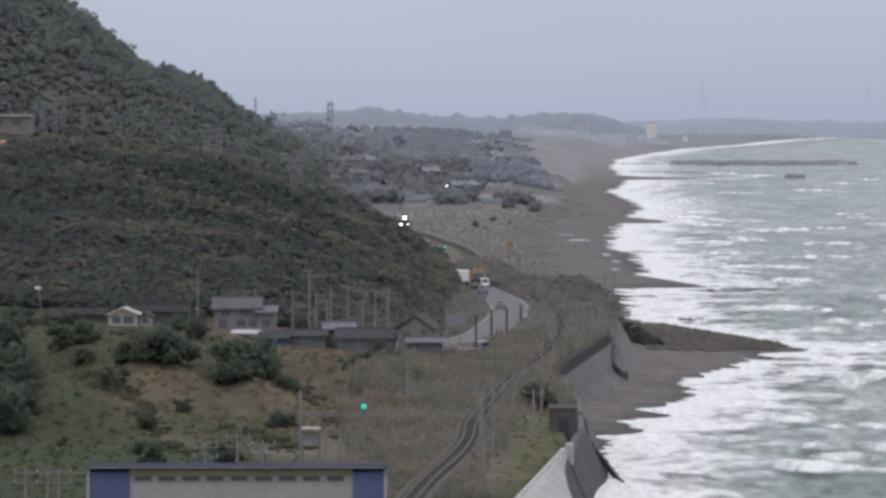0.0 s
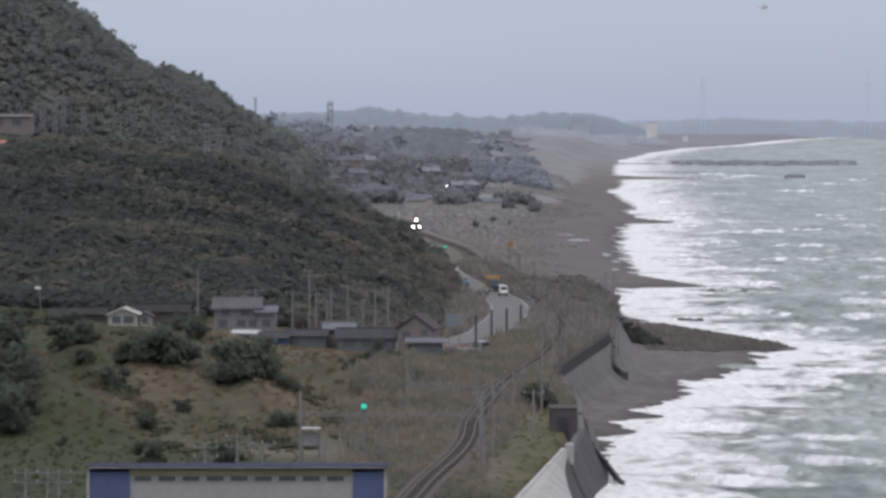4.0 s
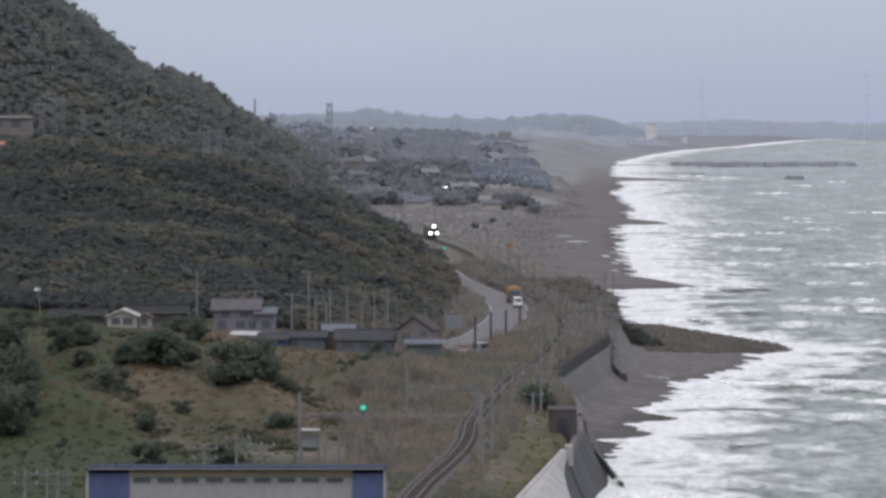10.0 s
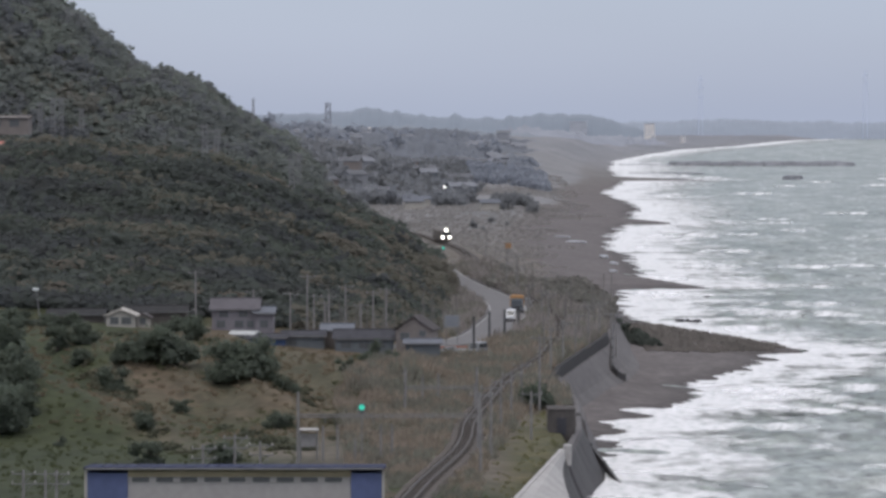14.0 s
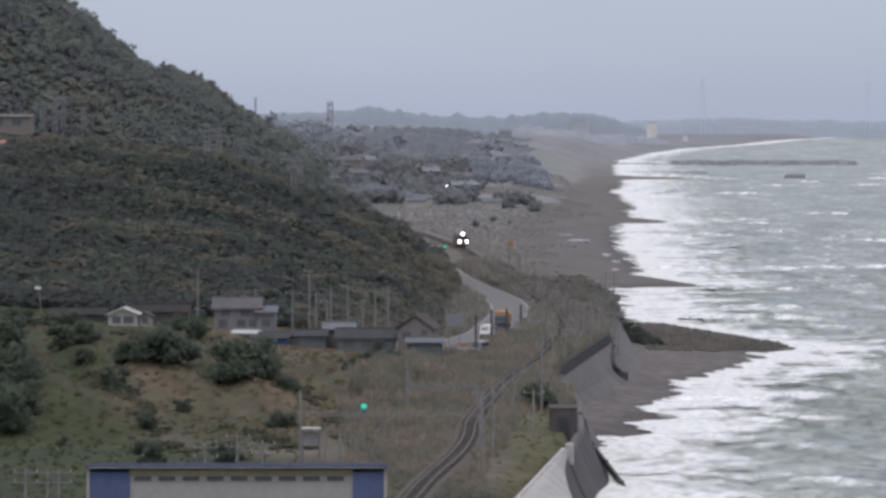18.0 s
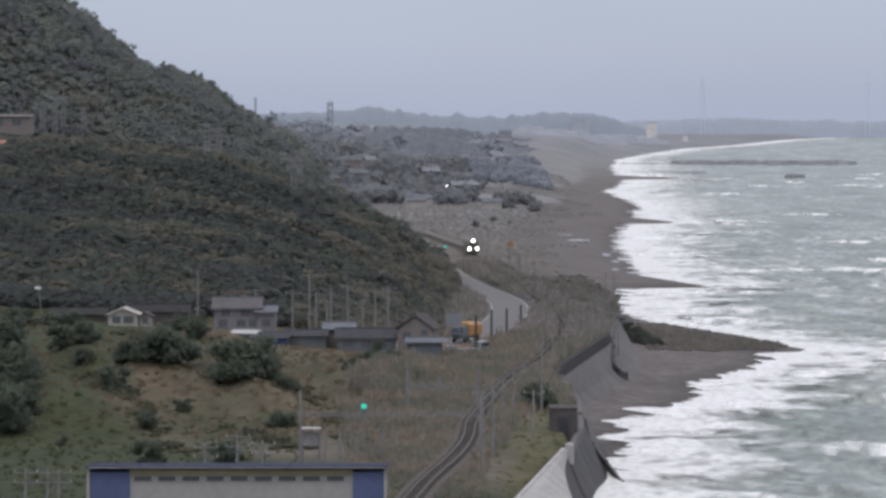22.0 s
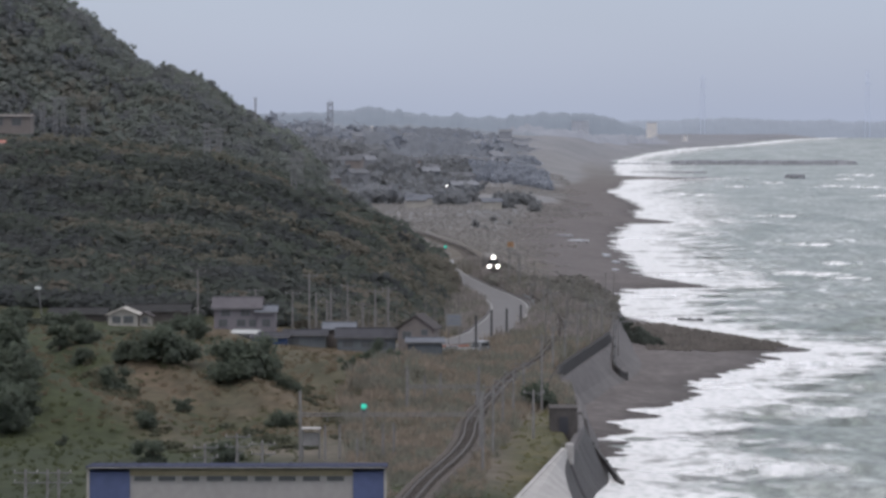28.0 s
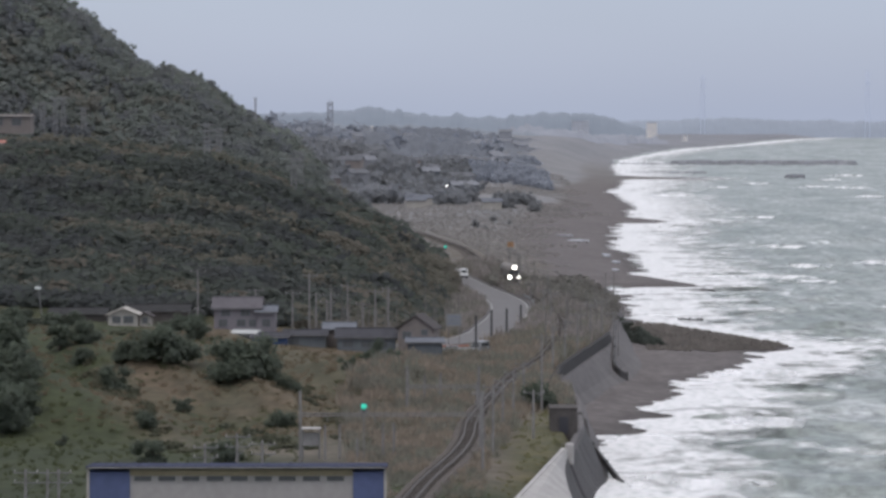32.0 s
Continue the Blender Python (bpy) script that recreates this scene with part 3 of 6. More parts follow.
    z = z + far_rise(y)
    # level beds of the road and the railway
    for line, bed, w, bank in ((ROAD, 5.95, 4.2, 2.0), (TRACK, 5.9, 3.0, 3.5)):
        d = line_distance(x, y, line)
        k = steps(w + bank, w, d)
        z = z * (1 - k) + bed * k
    # the headland from which one looks
    z = np.maximum(z, 38.2 - 0.175 * np.maximum(np.hypot(x * 0.7, y) - 12, 0))
    return z


def ground(x, y):
    return float(land(np.array([x]), np.array([y]))[0])

# ---- ground ----
def build_ground():
    ys = [-90.0]
    while ys[-1] < 4985:
        ys.append(ys[-1] + max(2.2, ys[-1] * 0.0055))
    xs = np.concatenate([np.linspace(-1600, -330, 26), np.linspace(-320, -135, 38), np.arange(-130, 100, 1.3), np.arange(100, 420, 5), np.linspace(425, 1700, 25)])
    x, y = np.meshgrid(xs, np.array(ys))
    x, y = x.ravel(), y.ravel()
    z = land(x, y)
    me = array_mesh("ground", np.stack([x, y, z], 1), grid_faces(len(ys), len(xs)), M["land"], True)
    s = inland(x, y)
    wall = np.interp(y, WALL_Y, WALL_X)
    broad = np.interp(y, [0, 700, 900, 1200, 1500, 2000, 2600, 3200, 5000], [60, 34, 22, 33, 36, 24, 22, 22, 30])
    sand = steps(broad + 6, broad - 4, s + 3 * ripple(x, y, 25, 21)) * np.where(y < 740, steps(-0.5, 0.5, x - wall), 1)
    # sand gives way with distance to the haze-paled cover
    sand = sand * (1 - 0.95 * steps(1500, 3300, y)) * (1 - 0.75 * steps(30, 33, x) * steps(60, 56, x) * steps(0.7, 1.1, z) * steps(660, 672, y + 0.5 * (x - 35) + 3 * ripple(x, y, 8, 64)) * steps(720, 705, y))
    sand = sand * steps(200, 260, y)
    float_map(me, "sand", sand)
    float_map(me, "wet", steps(7, 1.5, s + 1.2 * ripple(x, y, 9, 22)) * sand * steps(3700, 2300, y))
    slope = steps(2, -8, x) * steps(412, 436, y + 10 * ripple(x, y, 20, 23)) * steps(600, 585, y)
    float_map(me, "grass", np.clip(slope + steps(4, 8, x) * steps(430, 395, y) * 0.8, 0, 1))
    gully = steps(0.0, 0.55, -ripple(x + 0.3 * y, y * 0.12, 19, 12) + 0.25 * ripple(x, y, 6, 26)) * slope
    float_map(me, "green", np.clip(0.9 * gully + steps(-36, -46, x + 3 * ripple(x, y, 12, 91)) * steps(560, 535, y) + steps(-10, -22, x + 0.5 * (y - 400)) * steps(470, 440, y + 12 * ripple(x, y, 14, 24)) + 0.5 * steps(0.35, 0.8, ripple(x, y, 10, 25)) * steps(5, -8, x) * steps(560, 540, y) + 0.6 * steps(5, 9, x) * steps(460, 440, y) * steps(-0.1, 0.5, ripple(x, y, 12, 29)), 0, 1))
    float_map(me, "verge", np.clip(steps(2, 5, x - np.interp(y, [340, 400, 450], [2, 4, 8])) * steps(455, 440, y) * steps(0.5, -1.5, x - wall) * (0.75 + 0.35 * ripple(x, y, 9, 28)), 0, 1))
    hill = (x < 6) & (y > 590) & (y < 1330)
    high = np.where(hill, steps(6.6, 8.0, z), 0)
    float_map(me, "wood", high)
    # distance masks for the haze painted on the ground
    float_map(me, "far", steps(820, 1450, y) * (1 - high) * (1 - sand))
    float_map(me, "far_haze", steps(2500, 4000, y))
    return tagged(new("ground", me), "uneven coastal land with dry scrub, grass and grey sand", "ground", kind="structure")


build_ground()


# ---- sea ----
DRIFT = (-2.5, -4.3)  # metres per second at which the waves run in


def build_sea():
    ys = [250.0]
    while ys[-1] < 4990:
        ys.append(ys[-1] + max(1.3, ys[-1] * 0.0048))
    xs = np.concatenate([np.arange(-40, 190, 1.5), np.arange(190, 520, 5), np.linspace(525, 1800, 30)])
    x, y = np.meshgrid(xs, np.array(ys))
    x, y = x.ravel(), y.ravel()
    rng, z = np.random.RandomState(5), np.zeros(len(x))
    run = math.atan2(DRIFT[1], DRIFT[0])
    for long, high, spread in [(rng.uniform(24, 38), 0.13, 0.22) for i in range(5)] + [(rng.uniform(6, 17), 0.10, 0.55) for i in range(14)]:
        a = run + rng.normal(0, spread)
        ph = 6.283 / long * (x * math.cos(a) + y * math.sin(a)) + rng.uniform(0, 6.28)
        z += high * (1 - 2 * np.abs(np.sin(ph / 2)) ** 0.8)
    crest = steps(0.72, 1.25, z + 0.3 * ripple(x, y, 45, 80) + 0.25 * ripple(x, y, 15, 81))
    z = (z * 1.15 + 0.35) * np.interp(y, [250, 600, 1000, 2500, 5200], [1.1, 1.05, 0.95, 0.6, 0.2])
    z += far_rise(y)
    me = array_mesh("sea", np.stack([x, y, z], 1), grid_faces(len(ys), len(xs)), M["sea"], True)
    float_map(me, "crest", crest)
    return tagged(new("water", me), "rough grey-green sea with whitecaps and long swell", "sea", kind="structure")


def shore_edge(ys):
    xs = np.arange(0, 640, 0.5)
    out = []
    for y in ys:
        s = inland(xs, np.full(len(xs), y))
        k = np.nonzero(s > 0)[0]
        out.append(xs[k[-1]] if len(k) else np.interp(y, COAST_Y, COAST_X))
    return np.array(out)


def surf_sheet(y0, y1, seed):
    """A ragged sheet of foam along a stretch of the shore."""
    step = max(0.8, y0 * 0.0022)
    ys = np.arange(y0 - 6, y1 + 6, step)
    edge = shore_edge(ys)
    width = float(np.interp(y0, [0, 500, 900, 1300, 2800, 3200, 3500, 5000], [24, 30, 42, 60, 100, 70, 80, 90]))
    cols = 44
    t = np.linspace(0, 1, cols)
    rng = np.random.RandomState(seed)
    reach = 0.7 + 2.6 * ripple(ys * 0, ys, 15, 40 + seed) + 1.3 * ripple(ys * 0, ys, 5.5, 50 + seed)
    off = -9 + (width + 9) * t[None, :] ** 1.15
    x = edge[:, None] + off
    y = np.repeat(ys[:, None], cols, 1)
    z = 0.2 + (0.12 + 0.65 * steps(2600, 3400, y)) * steps(0, 7, off) + 0.08 * np.maximum(-off, 0) + far_rise(y) + 0.12 * ripple(x * 2, y, 14, 60 + seed) * (off > 0)
    half = max(3, int(0.055 * y0 / step))
    calm = np.convolve(np.pad(edge, half, mode="edge"), np.hanning(2 * half + 3)[1:-1] / np.hanning(2 * half + 3)[1:-1].sum(), mode="valid")
    out = np.maximum(off, 0) + np.maximum(edge - calm, 0)[:, None]
    d = np.interp(y, [400, 900, 1400], [1.03, 1.05, 0.98]) - 1.08 * np.clip(out / width, 0, 1) ** 0.9 + 0.22 * ripple(x * 1.6, y, 26, 70 + seed) + 0.12 * ripple(x * 2, y, 9, 90 + seed)
    d = d - 2.0 * steps(0.0, -1.5, off + reach[:, None])
    fade = np.minimum(steps(y0 - 6, y0 + 2, ys), steps(y1 + 6, y1 - 2, ys))
    d = d - (1 - fade[:, None]) * 0.8
    mid = Vector((float(edge.mean()), (y0 + y1) / 2, 0))
    me = array_mesh("surf", np.stack([x - mid.x, y - mid.y, z], 2).reshape(-1, 3), grid_faces(len(ys), cols), M["surf"], True)
    float_map(me, "closed", d)
    ob = tagged(new("surf", me), "white foaming surf washing up the sand", "surf", "surf along the shore", "stuff")
    ob.matrix_basis = Matrix.Translation(mid)
    return ob, mid, rng.uniform(0, 6.28), rng.uniform(6.5, 8.5)


def breaker(x, y, length, width, height, seed):
    """A rolling crest of broken water."""
    nl, nw = max(10, int(length / 0.9)), 12
    a, c = np.meshgrid(np.linspace(-0.5, 0.5, nl), np.linspace(-0.5, 0.5, nw), indexing="ij")
    rng = np.random.RandomState(seed)
    bend = 1.4 * np.sin(a * 5 + rng.uniform(0, 6)) + 0.7 * np.sin(a * 13 + rng.uniform(0, 6))
    px, py = a * length, c * width + bend
    taper = np.clip(1 - np.abs(a * 2) ** 3, 0, 1)
    pz = height * taper * np.exp(-((c - 0.12) / 0.22) ** 2) + 0.15 * ripple(px, py, 2.5, seed) * taper
    me = array_mesh("breaker", np.stack([px, py, pz], 2).reshape(-1, 3), grid_faces(nl, nw), M["breaker"], True)
    dens = 0.55 * taper - 1.1 * np.abs(c) ** 1.5 + 0.22 * ripple(px, py, 6, seed + 1)
    float_map(me, "closed", dens)
    return tagged(new("breaking_wave", me), "white breaking wave crest rolling in towards the shore", "wave", "breaking waves", "stuff")


SEA = build_sea()
SURF = []
cuts = [325, 385, 432, 478, 525, 575, 625, 690, 770, 860, 980, 1130, 1320, 1560, 1850, 2250, 2800, 3200, 3560, 4100, 4850]
for i in range(len(cuts) - 1):
    SURF.append(surf_sheet(cuts[i], cuts[i + 1], i))
WAVES = []
wave_rng = random.Random(11)
for i in range(80):
    y = 380 * math.exp(wave_rng.random() * 1.95)
    off = -3 + wave_rng.random() ** 1.9 * (98 + 0.06 * y)
    x = float(np.interp(y, COAST_Y, COAST_X)) + off
    ob = breaker(x, y, wave_rng.uniform(9, 20) * (0.8 + y / 1500), wave_rng.uniform(2.5, 4.5) * (0.8 + y / 1800), wave_rng.uniform(0.5, 1.1), 100 + i)
    WAVES.append((ob, x, y, wave_rng.uniform(-30, -5)))
# steep crests that break in the shallows
for i in range(26):
    y = 385 * math.exp(wave_rng.random() * 1.1)
    x = float(np.interp(y, COAST_Y, COAST_X)) + wave_rng.uniform(4, 60)
    ob = breaker(x, y, wave_rng.uniform(9, 26), wave_rng.uniform(2.4, 4.6), wave_rng.uniform(0.7, 1.3), 400 + i)
    WAVES.append((ob, x, y, wave_rng.uniform(-26, 4)))

# ---- sea wall ----
def wall_line(y0, y1, shift=0.0, step=4.0):
    ys = np.arange(y0, y1 + 0.1, step)
    return [(float(np.interp(y, WALL_Y, WALL_X)) + shift, float(y), 0) for y in ys]


def sea_wall(y0, y1, top, parapet, label, face, apron, reach):
    ob = thing("sea_wall", label, "sea wall", kind="structure")
    line = wall_line(y0, y1)
    part("parapet", Shape().sweep(line, [(-0.5, top - 1.5), (-0.5, top), (-0.15, top + 0.12), (0.1, top), (0.35, top - parapet), (0.35, top - parapet - 0.6), (-0.5, top - parapet - 0.6)]), face, ob)
    rings = []
    for k, (x, y, _) in enumerate(line):
        r = reach[0] + (reach[1] - reach[0]) * k / (len(line) - 1)
        rings.append([(x - 0.3, y, -1.0), (x - 0.3, y, top - parapet - 0.02), (x + 0.6, y, top - parapet - 0.05), (x + r * 0.6, y, 2.1), (x + r, y, 0.6), (x + r + 0.5, y, -0.8)])
    part("apron", Shape().loft(rings), apron, ob)
    return ob


def hollow(x0, z0, x1, z1, n=9, sag=0.42):
    """A concave section from the top of an apron out to its toe."""
    return [(x0 + (x1 - x0) * t, z0 + (z1 - z0) * (t * (1 - sag) + sag * (1 - (1 - t) ** 2.4))) for t in [i / (n - 1) for i in range(n)]]


def near_wall():
    """The curving wall closest by: a pale face that runs out in a short end post, and a hollow dark apron below it."""
    ob = thing("sea_wall", "pale curving concrete sea wall with dark wet foot", "sea wall", kind="structure")
    ys = np.arange(300, 394.1, 3.0)
    top = np.interp(ys, WALL_Y, WALL_X)
    toe_y = [300, 343, 360, 370, 380, 390, 394]
    toe = np.interp(ys, toe_y, [10.5, 12.0, 11.98, 11.92, 11.95, 12.3, 12.7])
    foot = np.interp(ys, toe_y, [4.2, 4.3, 4.5, 4.6, 4.9, 5.3, 5.8])
    rows = list(zip(top.tolist(), toe.tolist(), foot.tolist(), ys.tolist()))
    part("upper_face", Shape().loft([[(a - 0.5, y, 4.0), (a - 0.5, y, 6.2), (a - 0.05, y, 6.26), (max(a + 0.08, a + (b - a) * 0.2), y, 6.1), (max(b, a + 0.1), y, f), (max(b, a + 0.1), y, f - 0.5), (a - 0.5, y, f - 0.5)] for a, b, f, y in rows]), M["concrete"], ob)
    part("coping", Shape().loft([[(a - 0.56, y, 6.1), (a - 0.56, y, 6.3), (a - 0.1, y, 6.34), (a - 0.1, y, 6.15)] for a, b, f, y in rows]), M["concrete"], ob)
    part("end_post", Shape().box(12.45, 13.25, 393.2, 394.6, 4.6, 6.7, 0.1), M["concrete"], ob)
    part("apron", Shape().loft([[(x, y, z) for x, z in hollow(max(b, a + 0.1) - 0.1, f - 0.02, b + 2.9, -0.5)] + [(b + 2.9, y, -1.4), (a - 0.4, y, -1.4)] for a, b, f, y in rows]), M["concrete_streaked"], ob, "dark wet hollow apron", True)
    ys = np.arange(394.2, 450, 4.0)
    rows = [(float(np.interp(y, WALL_Y, WALL_X)), float(np.interp(y, [394, 405, 420, 449], [2.6, 2.8, 3.6, 3.0])), float(y)) for y in ys]
    part("apron", Shape().loft([[(x, y, z) for x, z in hollow(a + 0.1, 4.9, a + r, -0.3)] + [(a + r, y, -1.4), (a - 0.4, y, -1.4), (a - 0.4, y, 4.9)] for a, r, y in rows]), M["concrete_streaked"], ob, "dark wet hollow apron", True)
    part("parapet", Shape().sweep([(a, y, 0) for a, r, y in rows], [(-0.5, 3.9), (-0.5, 5.5), (-0.15, 5.6), (0.12, 5.5), (0.2, 4.7), (-0.5, 3.9)]), M["concrete_slope"], ob, "stained low parapet")


near_wall()
sea_wall(449, 517, 5.6, 0.7, "grey concrete sea wall beside the beach", M["concrete_slope"], M["concrete_slope"], (1.8, 3.2))
def set_back_parapet():
    """The dark parapet runs on behind the grey wall, away from the beach."""
    ob = thing("sea_wall", "parapet darkened as if in shade, set back behind the sea wall", "sea wall", kind="structure")
    line = [(13.1, 488, 0), (13.9, 497, 0), (14.9, 508, 0), (15.5, 516.5, 0)]
    part("parapet", Shape().sweep(line, [(-0.4, 4.6), (-0.4, 6.35), (-0.1, 6.5), (0.25, 6.4), (0.35, 5.0), (0.35, 4.6)]), M["parapet_dark"], ob)
    part("end_block", Shape().box(13.6, 14.7, 486.0, 487.2, 4.4, 6.2, 0.12), M["concrete"], ob, "pale stub of concrete")


set_back_parapet()
sea_wall(517, 601, 6.4, 1.4, "sea wall with shade-darkened parapet and grey sloping face", M["parapet_dark"], M["concrete_slope"], (3.2, 6.0))
sea_wall(601, 733, 5.6, 0.8, "grey concrete sea wall at the headland", M["concrete_slope"], M["concrete_slope"], (6.0, 2.0))

# ---- road ----
def offset_line(line, off, z, a=0, b=None, every=3):
    p = line[a:b:every]
    t = np.gradient(p, axis=0)
    t /= np.linalg.norm(t, axis=1)[:, None]
    return [(float(x + off * -ty), float(y + off * tx), z) for (x, y), (tx, ty) in zip(p, t)]


def build_road():
    ob = thing("road", "grey asphalt coast road bending round the hill", "road", kind="structure")
    part("carriageway", Shape().sweep(offset_line(ROAD, 0, 6.0), [(-3.5, -0.5), (-3.5, 0.06), (3.5, 0.06), (3.5, -0.5)]), M["asphalt"], ob)
    for off, w in ((3.15, 0.16), (-3.15, 0.14)):
        part("edge_line", Shape().sweep(offset_line(ROAD, off, 6.0), [(-w, 0.05), (-w, 0.075), (w, 0.075), (w, 0.05)]), M["line"], ob)
    dash = Shape()
    mid = offset_line(ROAD, 0, 6.0, every=1)
    for i in range(330, len(mid) - 200, 9):
        dash.sweep(mid[i:i + 5], [(-0.08, 0.05), (-0.08, 0.075), (0.08, 0.075), (0.08, 0.05)])
    part("centre_line", dash, M["worn_line"], ob)
    kerb = thing("kerb", "low worn concrete kerb along the road", "kerb", kind="structure")
    part("kerb_run", Shape().sweep(offset_line(ROAD, 3.75, 6.0, 480, 720), [(-0.22, -0.4), (-0.22, 0.28), (-0.15, 0.34), (0.15, 0.34), (0.22, 0.28), (0.22, -0.4)]), M["concrete_slope"], kerb)
    part("kerb_run", Shape().sweep(offset_line(ROAD, -3.7, 6.0, 600, 700), [(-0.15, -0.4), (-0.15, 0.2), (-0.1, 0.24), (0.1, 0.24), (0.15, 0.2), (0.15, -0.4)]), M["concrete_slope"], kerb)
    # guard rail round the outside of the bend
    rail = thing("guard_rail", "dull grey steel guard rail round the outside of the bend", "guard rail", kind="structure")
    line = offset_line(ROAD, 4.3, 6.0, 520, 690)
    part("beam", Shape().sweep(line, [(-0.04, 0.5), (0.04, 0.56), (-0.02, 0.66), (0.04, 0.76), (-0.04, 0.82), (-0.09, 0.82), (-0.06, 0.66), (-0.09, 0.5)]), M["steel"], rail)
    for p in line[::1]:
        part("post", Shape().rod((p[0] + 0.12, p[1], 5.5), (p[0] + 0.12, p[1], 6.85), 0.06), M["steel"], rail)


build_road()


# ---- railway ----
def build_track(shift, label):
    ob = thing("railway_track", label, "railway track", kind="structure")
    line = [(x, y) for x, y, _ in offset_line(TRACK, shift, 0, every=2)]
    p3 = [(x, y, 5.9) for x, y in line]
    part("ballast_bed", Shape().sweep(p3, [(-2.3, -0.5), (-1.6, 0.28), (1.6, 0.28), (2.3, -0.5)]), M["ballast"], ob)
    for off in (-0.53, 0.53):
        part("rail", Shape().sweep(p3, [(off - 0.07, 0.42), (off - 0.07, 0.48), (off - 0.035, 0.52), (off - 0.035, 0.60), (off + 0.035, 0.60), (off + 0.035, 0.52), (off + 0.07, 0.48), (off + 0.07, 0.42)]), M["rail"], ob)
    ties = Shape()
    for i in range(len(line) - 1):
        (x0, y0), (x1, y1) = line[i], line[i + 1]
        if y0 > 1150:
            continue
        d = Vector((x1 - x0, y1 - y0, 0)).normalized()
        s = Vector((d.y, -d.x, 0))
        for k in (0.0, 0.33, 0.66):
            c = Vector((x0 + (x1 - x0) * k, y0 + (y1 - y0) * k, 6.26))
            r = [c + s * a + d * b for a, b in ((-1, -0.1), (1, -0.1), (1, 0.1), (-1, 0.1))]
            ties.loft([[q - Vector((0, 0, 0.12)) for q in r], [q + Vector((0, 0, 0.06)) for q in r]])
    tagged(part("sleepers", ties, M["sleeper"], ob), kind="stuff")
    return ob


build_track(0, "single railway track on rusty ballast with worn rails")


# ---- plants ----
def crown(rng, n, spread=(1, 1, 0.85), leaf=0.34, core=0.72, fray=0.18):
    """A lumpy crown about the origin, radius 1: a rough core and many leaf clumps."""
    lumps = rng.normal(size=(6, 3))
    lumps /= np.linalg.norm(lumps, axis=1)[:, None]

    def radius(d):
        return 0.72 + 0.28 * np.max(np.clip(d @ lumps.T, 0, 1) ** 4, axis=1)
    d = rng.normal(size=(n, 3))
    d[:, 2] = np.abs(d[:, 2]) * 0.95 - 0.35 * np.linalg.norm(d[:, :2], axis=1)
    d /= np.linalg.norm(d, axis=1)[:, None]
    c = d * (radius(d) * rng.uniform(0.93 - fray, 0.94 + fray, n))[:, None]
    a = rng.normal(size=(n, 3)) * 0.6 + d + np.array([0, 0, 0.3])
    u = np.cross(a, rng.normal(size=(n, 3)))
    u /= np.linalg.norm(u, axis=1)[:, None]
    w = np.cross(u, a)
    w /= np.linalg.norm(w, axis=1)[:, None]
    size = (leaf * rng.uniform(0.6, 1.3, n))[:, None]
    k = np.array([[-1, -0.6], [0.9, -0.8], [1, 0.7], [-0.8, 0.9]])
    v = (c[:, None, :] + (u * size)[:, None, :] * k[None, :, :1] + (w * size)[:, None, :] * k[None, :, 1:]).reshape(-1, 3)
    f = np.arange(4 * n).reshape(n, 4)
    # the core, a rough eight-sided ball
    ring = []
    for t in np.linspace(0.25, math.pi - 0.5, 4):
        for p in np.arange(7) * 6.2832 / 7:
            ring.append((math.sin(t) * math.cos(p), math.sin(t) * math.sin(p), math.cos(t)))
    ring = np.array(ring)
    cv = ring * (radius(ring) * core * rng.uniform(0.85, 1.1, len(ring)))[:, None]
    cf = np.array([(i * 7 + j, i * 7 + (j + 1) % 7, (i + 1) * 7 + (j + 1) % 7, (i + 1) * 7 + j) for i in range(3) for j in range(7)])
    return np.concatenate([v, cv]) * np.array(spread), np.concatenate([f, cf + len(v)])


SMALL_CROWNS = [crown(np.random.RandomState(s), 22, (1, 1, 1), 0.36, 0.72, 0.4) for s in range(70, 76)]
CROWNS = [crown(np.random.RandomState(s), 84, leaf=0.17, core=0.76, fray=0.34) for s in range(6)]


def scatter(name, points, sizes, material, label, category, shapes=CROWNS, seed=0, flat=1.0, lift=0.55):
    """Many crowns joined into one stand of plants; points are x, y, z of their feet."""
    rng = np.random.RandomState(seed)
    allv, allf, base = [], [], 0
    for (x, y, z), r in zip(points, sizes):
        v, f = shapes[rng.randint(len(shapes))]
        a = rng.uniform(0, 6.283)
        c, s = math.cos(a), math.sin(a)
        k = v * np.array([r * rng.uniform(0.85, 1.15), r * rng.uniform(0.85, 1.15), r * flat * rng.uniform(0.85, 1.2)])
        allv.append(np.stack([k[:, 0] * c - k[:, 1] * s + x, k[:, 0] * s + k[:, 1] * c + y, k[:, 2] + z + r * lift * flat], 1))
        allf.append(f + base)
        base += len(v)
    me = array_mesh(name, np.concatenate(allv), np.concatenate(allf), material)
    return tagged(new(name, me), label, category, kind="stuff")


def wooded(x0, x1, y0, y1, gap, keep, seed):
    rng = np.random.RandomState(seed)
    x, y = np.meshgrid(np.arange(x0, x1, gap), np.arange(y0, y1, gap))
    x = (x + rng.uniform(-0.45, 0.45, x.shape) * gap).ravel()
    y = (y + rng.uniform(-0.45, 0.45, y.shape) * gap).ravel()
    z = land(x, y)
    ok = keep(x, y, z)
    return np.stack([x, y, z], 1)[ok], rng


